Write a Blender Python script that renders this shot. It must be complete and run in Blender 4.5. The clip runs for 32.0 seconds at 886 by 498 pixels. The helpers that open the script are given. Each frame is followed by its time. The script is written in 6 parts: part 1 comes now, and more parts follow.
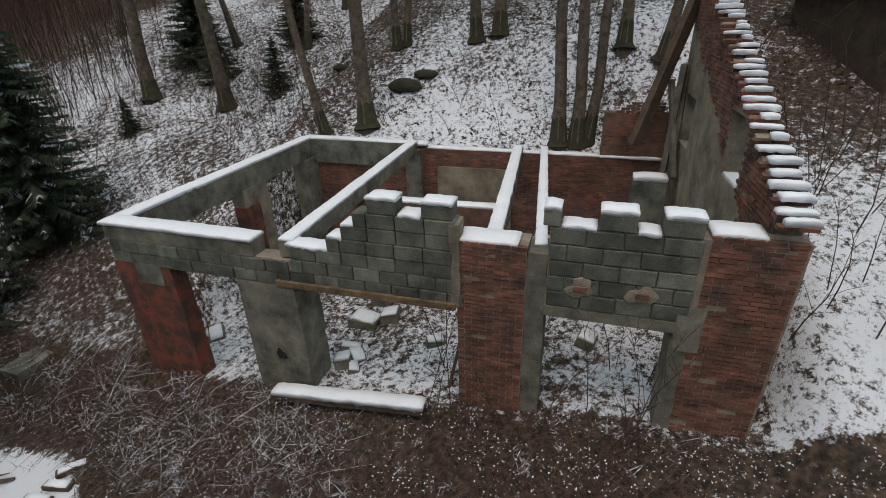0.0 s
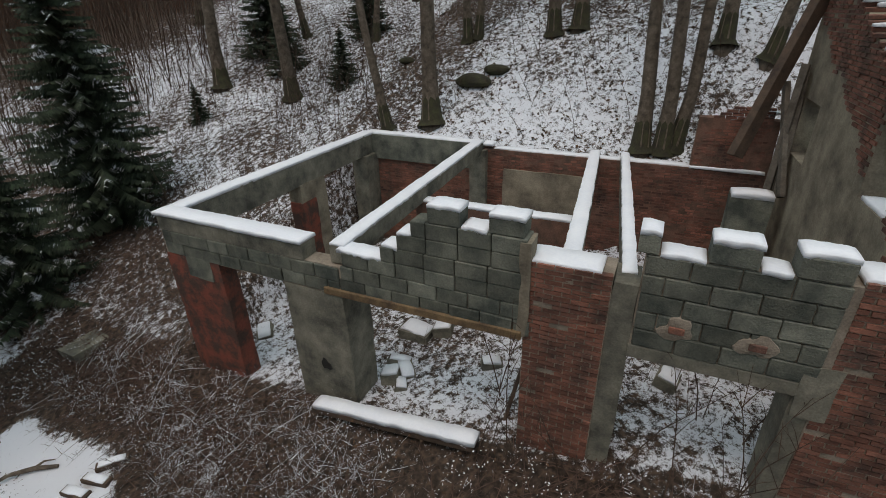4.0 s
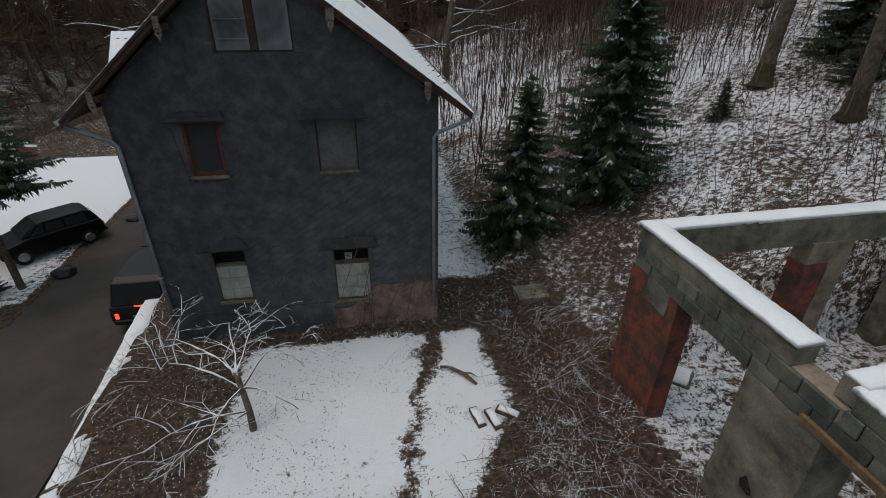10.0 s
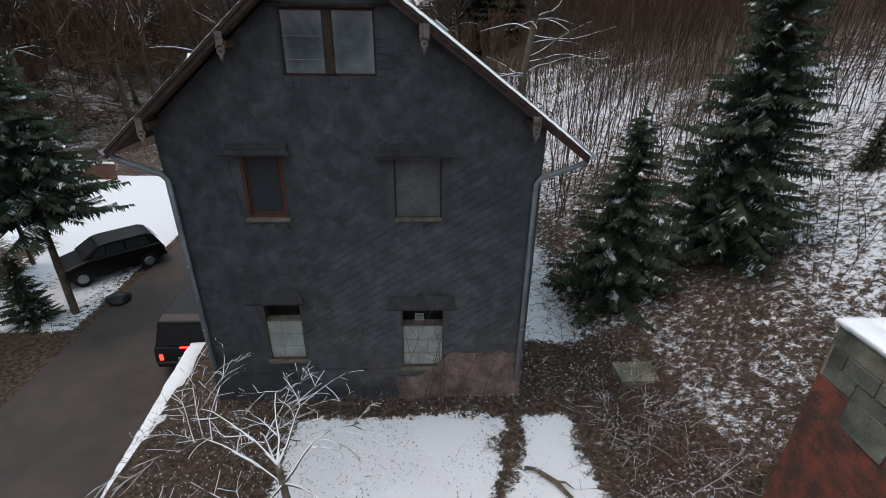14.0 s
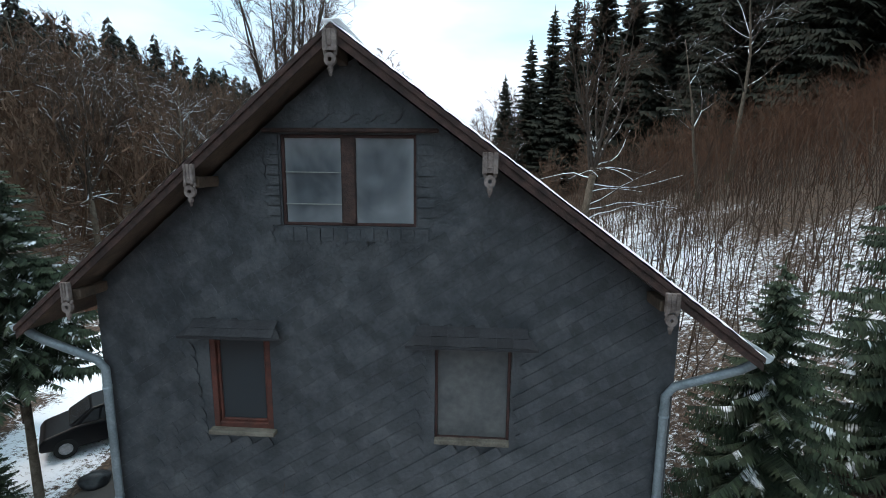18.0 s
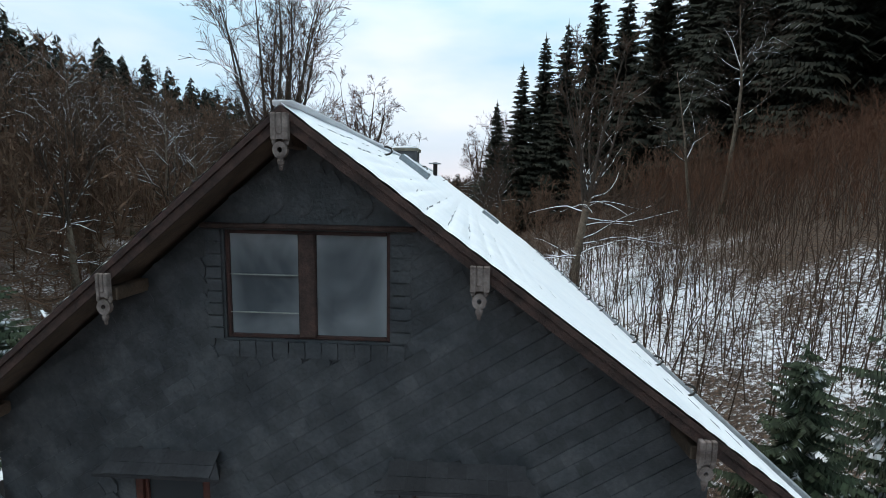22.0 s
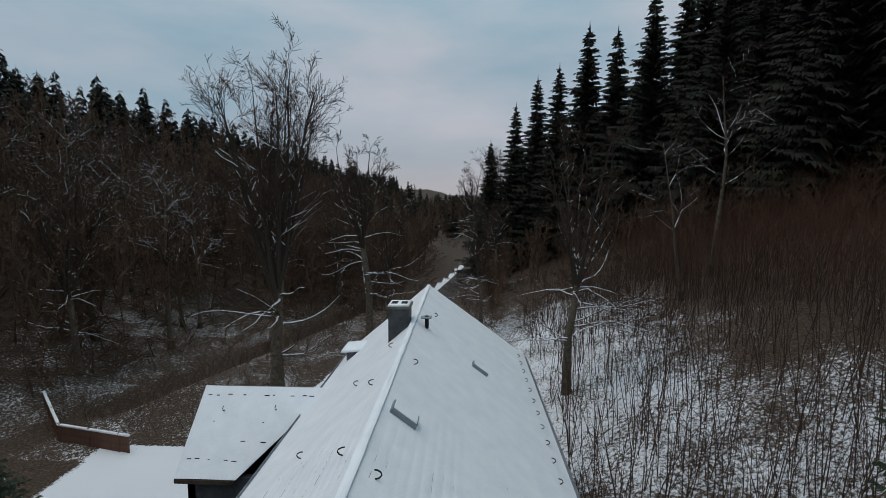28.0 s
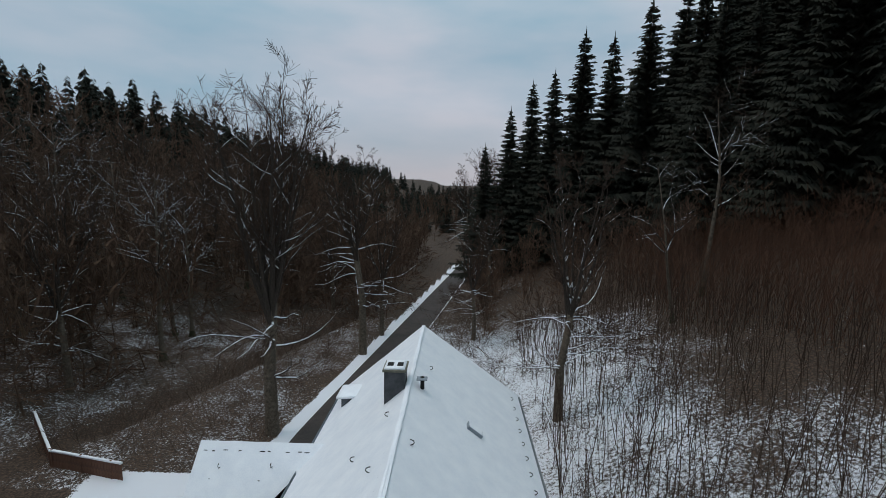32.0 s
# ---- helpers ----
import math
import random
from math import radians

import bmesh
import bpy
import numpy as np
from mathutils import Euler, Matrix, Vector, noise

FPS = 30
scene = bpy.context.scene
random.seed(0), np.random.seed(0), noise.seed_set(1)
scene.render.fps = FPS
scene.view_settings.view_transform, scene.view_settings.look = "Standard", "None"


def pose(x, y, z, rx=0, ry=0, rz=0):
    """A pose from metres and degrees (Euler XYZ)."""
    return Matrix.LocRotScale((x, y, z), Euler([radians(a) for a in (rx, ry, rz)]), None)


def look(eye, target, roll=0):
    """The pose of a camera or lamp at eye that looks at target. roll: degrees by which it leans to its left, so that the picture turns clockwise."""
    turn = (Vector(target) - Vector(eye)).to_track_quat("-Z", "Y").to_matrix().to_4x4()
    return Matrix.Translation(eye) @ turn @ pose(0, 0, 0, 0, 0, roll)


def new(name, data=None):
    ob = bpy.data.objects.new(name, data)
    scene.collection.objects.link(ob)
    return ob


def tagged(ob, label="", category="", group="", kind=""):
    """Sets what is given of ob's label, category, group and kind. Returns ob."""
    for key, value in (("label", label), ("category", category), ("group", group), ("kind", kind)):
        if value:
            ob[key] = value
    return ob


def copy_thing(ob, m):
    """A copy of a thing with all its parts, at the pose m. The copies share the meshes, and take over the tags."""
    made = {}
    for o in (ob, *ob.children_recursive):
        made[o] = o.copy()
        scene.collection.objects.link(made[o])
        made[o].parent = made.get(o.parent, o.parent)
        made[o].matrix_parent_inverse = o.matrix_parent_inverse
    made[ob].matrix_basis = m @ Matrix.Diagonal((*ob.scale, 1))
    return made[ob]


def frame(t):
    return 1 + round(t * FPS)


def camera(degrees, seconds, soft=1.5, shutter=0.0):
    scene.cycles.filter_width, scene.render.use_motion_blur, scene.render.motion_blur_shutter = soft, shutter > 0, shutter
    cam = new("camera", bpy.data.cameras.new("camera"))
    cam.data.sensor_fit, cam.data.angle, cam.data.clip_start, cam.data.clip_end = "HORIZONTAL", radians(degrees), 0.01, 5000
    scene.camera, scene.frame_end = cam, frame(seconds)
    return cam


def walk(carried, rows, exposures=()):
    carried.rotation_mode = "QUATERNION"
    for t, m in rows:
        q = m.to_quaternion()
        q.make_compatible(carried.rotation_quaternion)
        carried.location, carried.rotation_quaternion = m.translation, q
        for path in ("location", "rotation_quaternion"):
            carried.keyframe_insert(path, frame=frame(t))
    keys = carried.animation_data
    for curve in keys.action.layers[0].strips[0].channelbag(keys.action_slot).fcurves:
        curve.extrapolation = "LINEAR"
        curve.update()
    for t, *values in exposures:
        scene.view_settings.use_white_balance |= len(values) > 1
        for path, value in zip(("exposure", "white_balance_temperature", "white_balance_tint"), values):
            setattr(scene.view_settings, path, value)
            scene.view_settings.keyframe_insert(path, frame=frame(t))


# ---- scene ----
cam = camera(85.4, 32.0, soft=0.6)
# seconds, eye, yaw, pitch, roll
PATH = [
    (0, 3.502, -12.947, 7.883, -69.93, -26.25, -1.85),
    (0.5, 3.621, -12.854, 7.925, -70.13, -26.41, -1.76),
    (1, 3.712, -12.768, 7.954, -70.23, -26.45, -1.72),
    (1.5, 3.801, -12.701, 7.945, -70.30, -26.48, -1.75),
    (2, 3.899, -12.647, 7.889, -70.26, -26.56, -1.81),
    (2.5, 4.007, -12.601, 7.823, -70.22, -26.56, -1.80),
    (4.5, 4.394, -12.349, 7.712, -58.78, -26.48, -0.99),
    (5, 4.398, -12.295, 7.758, -54.63, -26.66, -0.79),
    (5.5, 4.363, -12.259, 7.865, -49.81, -26.88, -0.77),
    (6, 4.261, -12.290, 8.059, -44.56, -27.16, -0.88),
    (6.5, 4.186, -12.224, 8.188, -40.30, -27.34, -0.68),
    (7, 4.176, -12.033, 8.220, -36.41, -27.43, -0.36),
    (7.5, 4.190, -11.821, 8.240, -32.33, -27.56, 0.10),
    (8, 4.185, -11.631, 8.231, -28.11, -27.46, 0.45),
    (8.5, 4.277, -11.368, 8.171, -23.18, -27.59, 0.53),
    (9, 4.394, -11.147, 8.150, -18.23, -27.87, 0.51),
    (9.5, 4.488, -10.987, 8.179, -13.83, -28.39, 0.45),
    (10, 4.530, -10.864, 8.239, -9.42, -29.04, 0.54),
    (10.5, 4.518, -10.675, 8.263, -5.66, -29.48, 0.60),
    (11, 4.478, -10.237, 8.171, -3.84, -28.74, 0.57),
    (11.5, 4.435, -9.853, 8.114, -3.19, -28.02, 0.75),
    (12, 4.382, -9.535, 8.100, -3.28, -26.82, 0.98),
    (12.5, 4.303, -9.272, 8.083, -3.42, -26.50, 1.12),
    (13, 4.199, -9.040, 8.059, -3.29, -26.43, 1.09),
    (13.5, 4.096, -8.822, 8.025, -3.06, -26.28, 1.01),
    (15.5, 3.899, -7.504, 7.676, 1.03, -19.91, 0.26),
    (16, 3.882, -7.100, 7.715, 1.87, -14.31, 0.50),
    (16.5, 3.879, -6.684, 7.724, 2.52, -11.02, 0.63),
    (17, 3.882, -6.265, 7.705, 3.06, -10.01, 0.58),
    (17.5, 3.885, -5.827, 7.682, 3.48, -9.69, 0.57),
    (18, 3.883, -5.363, 7.647, 3.83, -9.59, 0.57),
    (18.5, 3.902, -4.980, 7.618, 4.14, -9.77, 0.57),
    (19, 3.939, -4.695, 7.609, 4.39, -9.97, 0.59),
    (19.5, 3.974, -4.481, 7.619, 4.66, -10.11, 0.67),
    (20, 3.999, -4.328, 7.642, 4.85, -10.27, 0.77),
    (20.5, 4.007, -4.212, 7.721, 4.81, -9.79, 0.73),
    (21, 4.011, -4.159, 7.899, 4.63, -9.16, 0.71),
    (21.5, 3.982, -4.183, 8.143, 3.95, -8.34, 0.79),
    (22, 3.910, -4.271, 8.416, 2.85, -7.31, 1.00),
    (22.5, 3.875, -4.256, 8.738, 2.67, -7.03, 0.85),
    (23, 3.865, -4.218, 9.078, 2.49, -6.79, 0.64),
    (23.5, 3.894, -4.217, 9.441, 2.60, -6.73, 0.46),
    (24, 3.939, -4.196, 9.802, 2.63, -6.34, 0.26),
    (24.5, 3.986, -4.239, 10.162, 2.72, -6.20, -0.12),
    (25, 4.018, -4.321, 10.513, 2.84, -5.98, -0.09),
    (25.5, 4.056, -4.391, 10.875, 3.02, -5.83, 0.00),
    (27.5, 4.090, -4.457, 12.710, 2.68, -6.13, 0.08),
    (28, 4.093, -4.478, 13.143, 2.59, -6.16, 0.20),
    (28.5, 4.094, -4.496, 13.559, 2.58, -6.16, 0.30),
    (29, 4.094, -4.498, 13.955, 2.55, -6.04, 0.36),
    (29.5, 4.099, -4.480, 14.314, 2.31, -5.99, 0.45),
    (30, 4.089, -4.446, 14.631, 2.17, -6.03, 0.52),
    (30.5, 4.058, -4.402, 14.902, 2.10, -6.29, 0.65),
    (31, 4.014, -4.345, 15.142, 1.97, -6.69, 0.80),
    (31.5, 3.965, -4.279, 15.364, 1.80, -7.12, 0.93),
    (32, 3.921, -4.209, 15.580, 1.67, -7.51, 0.91),
]
walk(cam, [(t, pose(x, y, z, 90 + pitch, 0, yaw) @ pose(0, 0, 0, 0, 0, roll)) for t, x, y, z, yaw, pitch, roll in PATH],
     exposures=[(0.0, 0.16, 8150, 26), (9.0, -0.02, 8100, 26), (11.0, -0.1, 8100, 26), (13.5, 0.25, 7900, 28), (15.5, 1.4, 7350, 23), (16.2, 1.45, 7300, 22), (17.2, 1.15, 7200, 20), (20.5, 1.1, 7200, 18), (22.5, 0.6, 7400, 20), (24.0, 0.05, 7500, 21), (25.5, -0.25, 7600, 21), (28.0, -0.28, 7400, 21), (32.0, -0.15, 7250, 21)])

# ---- light: overcast winter afternoon ----
world = bpy.data.worlds.new("overcast_sky")
scene.world = world
world.use_nodes = True
wn, wl = world.node_tree.nodes, world.node_tree.links
wn.clear()
w_out = wn.new("ShaderNodeOutputWorld")
w_bg = wn.new("ShaderNodeBackground")
w_sky = wn.new("ShaderNodeTexSky")
w_sky.sky_type, w_sky.sun_disc = "NISHITA", False
w_sky.sun_elevation, w_sky.sun_rotation = radians(68), radians(-80)
w_sky.air_density, w_sky.dust_density = 1.0, 2.0
w_co = wn.new("ShaderNodeTexCoord")
w_map = wn.new("ShaderNodeMapping")
w_map.inputs["Scale"].default_value = (1.0, 1.0, 3.2)
w_noise = wn.new("ShaderNodeTexNoise")
w_noise.inputs["Scale"].default_value, w_noise.inputs["Detail"].default_value = 1.6, 5.0
w_ramp = wn.new("ShaderNodeValToRGB")
w_ramp.color_ramp.elements[0].position, w_ramp.color_ramp.elements[0].color = 0.42, (2.7, 5.4, 7.1, 1)
w_ramp.color_ramp.elements[1].position, w_ramp.color_ramp.elements[1].color = 0.72, (6.2, 7.4, 8.6, 1)
w_mix = wn.new("ShaderNodeMixRGB")
w_mix.inputs["Fac"].default_value = 0.93
wl.new(w_co.outputs["Generated"], w_map.inputs["Vector"])
wl.new(w_map.outputs["Vector"], w_noise.inputs["Vector"])
wl.new(w_noise.outputs["Fac"], w_ramp.inputs["Fac"])
wl.new(w_sky.outputs["Color"], w_mix.inputs["Color1"])
wl.new(w_ramp.outputs["Color"], w_mix.inputs["Color2"])
# a paler, rosier band low in the sky
w_sep = wn.new("ShaderNodeSeparateXYZ")
w_low = wn.new("ShaderNodeMapRange")
w_low.inputs["From Min"].default_value, w_low.inputs["From Max"].default_value = 0.16, 0.02
w_low.inputs["To Max"].default_value = 0.6
w_rose = wn.new("ShaderNodeMixRGB")
w_rose.inputs["Color2"].default_value = (6.6, 6.2, 6.5, 1)
wl.new(w_co.outputs["Generated"], w_sep.inputs[0])
wl.new(w_sep.outputs["Z"], w_low.inputs["Value"])
wl.new(w_low.outputs[0], w_rose.inputs["Fac"])
wl.new(w_mix.outputs["Color"], w_rose.inputs["Color1"])
# an overcast sky is brightest overhead
w_up = wn.new("ShaderNodeValToRGB")
w_up.color_ramp.elements[0].position, w_up.color_ramp.elements[0].color = 0.25, (0.82, 0.85, 0.87, 1)
w_up.color_ramp.elements[1].position, w_up.color_ramp.elements[1].color = 0.95, (1.76, 1.62, 1.47, 1)
w_mul = wn.new("ShaderNodeMixRGB")
w_mul.blend_type = "MULTIPLY"
w_mul.inputs["Fac"].default_value = 1.0
wl.new(w_sep.outputs["Z"], w_up.inputs["Fac"])
wl.new(w_rose.outputs["Color"], w_mul.inputs["Color1"])
wl.new(w_up.outputs[0], w_mul.inputs["Color2"])
wl.new(w_mul.outputs["Color"], w_bg.inputs["Color"])
w_bg.inputs["Strength"].default_value = 0.10
wl.new(w_bg.outputs["Background"], w_out.inputs["Surface"])
sun = new("sun", bpy.data.lights.new("sun", "SUN"))
sun.data.energy, sun.data.angle, sun.data.color = 0.6, radians(25), (1.0, 0.96, 0.92)
sun.matrix_world = look((-12, 2, 30), (0, 0, 0))

# ---- materials ----
def material(name, base, dark=None, scale=4.0, rough=0.85, bump=0.15, fine=60.0, metal=0.0, snow=0.0, vary=0.0, spec=0.3, stops=(0.35, 0.68), world_space=False):
    """Two scales of noise between two colours, a fine bump; snow: how much lies on faces that look up; vary: change from piece to piece."""
    m = bpy.data.materials.new(name)
    m.use_nodes = True
    n, l = m.node_tree.nodes, m.node_tree.links
    b = n["Principled BSDF"]
    b.inputs["Roughness"].default_value, b.inputs["Metallic"].default_value = rough, metal
    b.inputs["Specular IOR Level"].default_value = spec
    co = n.new("ShaderNodeTexCoord")
    n1 = n.new("ShaderNodeTexNoise")
    n1.inputs["Scale"].default_value, n1.inputs["Detail"].default_value, n1.inputs["Roughness"].default_value = scale, 6.0, 0.65
    place = co.outputs["Object"]
    if world_space:
        place = n.new("ShaderNodeNewGeometry").outputs["Position"]
    l.new(place, n1.inputs["Vector"])
    r = n.new("ShaderNodeValToRGB")
    dark = dark or tuple(c * 0.55 for c in base)
    r.color_ramp.elements[0].position, r.color_ramp.elements[0].color = stops[0], (*dark, 1)
    r.color_ramp.elements[1].position, r.color_ramp.elements[1].color = stops[1], (*base, 1)
    l.new(n1.outputs["Fac"], r.inputs["Fac"])
    col = r.outputs["Color"]
    n2 = n.new("ShaderNodeTexNoise")
    n2.inputs["Scale"].default_value, n2.inputs["Detail"].default_value = fine, 3.0
    l.new(place, n2.inputs["Vector"])
    if vary:
        info = n.new("ShaderNodeObjectInfo")
        geo = n.new("ShaderNodeNewGeometry")
        add = n.new("ShaderNodeMath")
        add.operation = "ADD"
        l.new(info.outputs["Random"], add.inputs[0])
        l.new(geo.outputs["Random Per Island"], add.inputs[1])
        fr = n.new("ShaderNodeMath")
        fr.operation = "FRACT"
        l.new(add.outputs[0], fr.inputs[0])
        mr = n.new("ShaderNodeMapRange")
        mr.inputs["To Min"].default_value, mr.inputs["To Max"].default_value = 1.0 - vary, 1.0 + vary
        l.new(fr.outputs[0], mr.inputs["Value"])
        hsv = n.new("ShaderNodeHueSaturation")
        l.new(mr.outputs[0], hsv.inputs["Value"])
        l.new(col, hsv.inputs["Color"])
        col = hsv.outputs["Color"]
    mul = n.new("ShaderNodeMixRGB")
    mul.blend_type = "OVERLAY"
    mul.inputs["Fac"].default_value = 0.35
    l.new(col, mul.inputs["Color1"])
    l.new(n2.outputs["Fac"], mul.inputs["Color2"])
    col = mul.outputs["Color"]
    if snow:
        geo = n.new("ShaderNodeNewGeometry")
        sep = n.new("ShaderNodeSeparateXYZ")
        l.new(geo.outputs["Normal"], sep.inputs[0])
        n3 = n.new("ShaderNodeTexNoise")
        n3.inputs["Scale"].default_value, n3.inputs["Detail"].default_value = 2.5, 4.0
        l.new(co.outputs["Object"], n3.inputs["Vector"])
        a1 = n.new("ShaderNodeMath")
        a1.operation = "MULTIPLY_ADD"
        a1.inputs[1].default_value, a1.inputs[2].default_value = 1.6, -1.3 + snow
        l.new(n3.outputs["Fac"], a1.inputs[0])
        a2 = n.new("ShaderNodeMath")
        a2.operation = "ADD"
        l.new(a1.outputs[0], a2.inputs[0])
        l.new(sep.outputs["Z"], a2.inputs[1])
        rr = n.new("ShaderNodeMapRange")
        rr.inputs["From Min"].default_value, rr.inputs["From Max"].default_value = 0.45, 0.6
        l.new(a2.outputs[0], rr.inputs["Value"])
        sm = n.new("ShaderNodeMixRGB")
        sm.inputs["Color2"].default_value = (0.80, 0.82, 0.86, 1)
        l.new(rr.outputs[0], sm.inputs["Fac"])
        l.new(col, sm.inputs["Color1"])
        col = sm.outputs["Color"]
    l.new(col, b.inputs["Base Color"])
    if bump:
        bp = n.new("ShaderNodeBump")
        bp.inputs["Strength"].default_value, bp.inputs["Distance"].default_value = bump, 0.02
        l.new(n2.outputs["Fac"], bp.inputs["Height"])
        l.new(bp.outputs["Normal"], b.inputs["Normal"])
    return m


M_SNOW = material("snow", (0.88, 0.89, 0.92), (0.79, 0.81, 0.86), 1.5, 0.7, 0.25, 25)
M_BRICK = material("red_brick", (0.27, 0.108, 0.075), (0.085, 0.05, 0.041), 1.9, 0.92, 0.6, 45, vary=0.28, world_space=True, stops=(0.36, 0.62))
M_BRICKWALL = material("red_brick_core", (0.25, 0.125, 0.09), (0.10, 0.065, 0.05), 3.0, 0.95, 0.6, 40)
M_MORTAR = material("lime_mortar", (0.36, 0.295, 0.235), (0.17, 0.135, 0.105), 2.5, 0.95, 0.6, 50)
M_BLOCK = material("concrete_block", (0.205, 0.205, 0.165), (0.062, 0.07, 0.06), 1.5, 0.95, 0.8, 40, vary=0.3, world_space=True, stops=(0.36, 0.66))
M_CONCRETE = material("weathered_concrete", (0.28, 0.255, 0.20), (0.075, 0.073, 0.06), 1.6, 0.93, 0.5, 35)
M_PLASTER = material("old_plaster", (0.36, 0.305, 0.225), (0.13, 0.105, 0.08), 1.4, 0.93, 0.4, 30)
M_REDPLASTER = material("flaking_red_plaster", (0.25, 0.072, 0.048), (0.085, 0.05, 0.04), 2.6, 0.93, 0.7, 30, stops=(0.42, 0.6))
M_WOOD = material("grey_weathered_wood", (0.20, 0.17, 0.14), (0.09, 0.075, 0.06), 4.0, 0.85, 0.4, 50)
M_OLDWOOD = material("brown_wood", (0.13, 0.085, 0.06), (0.055, 0.038, 0.03), 3.0, 0.8, 0.4, 40, snow=0.0)
M_YELLOWWOOD = material("split_lintel_timber", (0.27, 0.17, 0.09), (0.085, 0.055, 0.036), 3.0, 0.85, 0.4, 40)
M_FRAME = material("red_brown_window_paint", (0.078, 0.031, 0.026), (0.034, 0.019, 0.018), 5.0, 0.6, 0.3, 60)
M_SLATE = material("dark_slate", (0.072, 0.075, 0.082), (0.030, 0.034, 0.040), 2.4, 0.5, 0.45, 26, vary=0.2, spec=0.55, world_space=True, stops=(0.4, 0.64))
M_HOOD = material("dark_hood_slate", (0.040, 0.038, 0.042), (0.022, 0.021, 0.024), 3.0, 0.7, 0.4, 30, vary=0.3, spec=0.3)
M_METAL = material("zinc_gutter", (0.30, 0.34, 0.37), (0.18, 0.21, 0.23), 3.0, 0.5, 0.1, 40, metal=0.3)
M_ASPHALT = material("wet_asphalt", (0.072, 0.056, 0.050), (0.046, 0.037, 0.034), 0.8, 0.75, 0.4, 80)
M_BARK = material("grey_brown_bark", (0.185, 0.142, 0.108), (0.066, 0.05, 0.038), 5.0, 0.95, 0.8, 30, snow=-0.15)
M_BRAMBLE = material("brown_brambles", (0.165, 0.10, 0.078), (0.07, 0.043, 0.034), 6.0, 0.95, 0.0, 40, snow=-0.05)
M_VERGE = material("flaking_red_brown_board", (0.088, 0.048, 0.041), (0.034, 0.022, 0.020), 7.0, 0.85, 0.5, 60)
M_ORNAMENT = material("weathered_pinkish_wood", (0.27, 0.215, 0.20), (0.10, 0.075, 0.068), 9.0, 0.9, 0.3, 60)
M_REDFRAME = material("red_window_paint", (0.135, 0.042, 0.031), (0.065, 0.026, 0.021), 6.0, 0.6, 0.3, 60)
M_GREYFILM = material("dull_grey_film", (0.125, 0.122, 0.122), (0.075, 0.075, 0.078), 2.2, 0.45, 0.15, 12)
M_FARTWIG = material("far_bare_twigs", (0.148, 0.085, 0.056), (0.075, 0.044, 0.030), 2.0, 0.95, 0.0, 12)
M_TWIGFINE = material("dark_fine_twigs", (0.080, 0.046, 0.031), (0.042, 0.025, 0.018), 6.0, 0.95, 0.0, 40, snow=-0.35)
M_EDGE = material("snow_over_tile_edges", (0.34, 0.35, 0.38), (0.20, 0.21, 0.23), 4.0, 0.8, 0.2, 30)
M_TWIG = material("brown_twigs", (0.098, 0.060, 0.042), (0.050, 0.031, 0.023), 6.0, 0.95, 0.0, 40, snow=0.0)
M_TWIGRED = material("red_brown_saplings", (0.17, 0.080, 0.048), (0.08, 0.039, 0.026), 6.0, 0.95, 0.0, 40, snow=-0.45)
M_TWIGSNOW = material("snowy_branches", (0.075, 0.055, 0.044), (0.038, 0.028, 0.023), 6.0, 0.95, 0.0, 40, snow=0.53)
M_NEEDLE = material("spruce_needles", (0.046, 0.064, 0.036), (0.018, 0.026, 0.017), 3.0, 0.9, 0.0, 30, snow=0.06, vary=0.35)
M_MOSS = material("mossy_bark", (0.060, 0.060, 0.028), (0.034, 0.029, 0.021), 4.0, 0.95, 0.8, 30)
M_NEEDLEFAR = material("far_spruce_needles", (0.038, 0.040, 0.029), (0.018, 0.020, 0.015), 0.6, 0.95, 0.0, 8, vary=0.3)
M_CARPAINT = material("black_car_paint", (0.006, 0.006, 0.007), (0.004, 0.004, 0.005), 2.0, 0.35, 0.0, 30, spec=0.2)
M_GREYPAINT = material("dark_grey_car_paint", (0.016, 0.016, 0.018), (0.011, 0.011, 0.012), 2.0, 0.4, 0.0, 30, spec=0.25)
M_TYRE = material("tyre_rubber", (0.02, 0.02, 0.02), (0.012, 0.012, 0.012), 8.0, 0.9, 0.2, 60)
M_RIM = material("alloy_rim", (0.35, 0.35, 0.36), (0.22, 0.22, 0.23), 8.0, 0.4, 0.0, 60, metal=0.7)
M_FENCE = material("red_brown_fence_paint", (0.19, 0.085, 0.055), (0.10, 0.05, 0.035), 3.0, 0.85, 0.3, 40)
M_WHITEPANEL = material("pale_block_infill", (0.36, 0.365, 0.34), (0.22, 0.225, 0.21), 2.0, 0.9, 0.4, 40)
M_BLACK = material("black_plastic_bag", (0.02, 0.02, 0.022), (0.01, 0.01, 0.012), 6.0, 0.4, 0.5, 20)
# near-black: painted shade of openings and a hole; also floors, hooks, flues, print
M_DARK = material("near_black_shade_and_fittings", (0.03, 0.028, 0.026), (0.018, 0.017, 0.016), 2.0, 0.95, 0.2, 20)
M_LITTER = material("fallen_leaves", (0.13, 0.075, 0.045), (0.045, 0.028, 0.02), 6.0, 0.95, 0.0, 40, vary=0.5)


def glass_material(name, tint, rough=0.05):
    m = bpy.data.materials.new(name)
    m.use_nodes = True
    b = m.node_tree.nodes["Principled BSDF"]
    b.inputs["Base Color"].default_value = (*tint, 1)
    b.inputs["Roughness"].default_value = rough
    b.inputs["Specular IOR Level"].default_value = 0.7
    return m


M_GLASS = glass_material("dark_window_glass", (0.03, 0.036, 0.042))
M_CARGLASS = glass_material("car_glass", (0.012, 0.014, 0.016), 0.25)


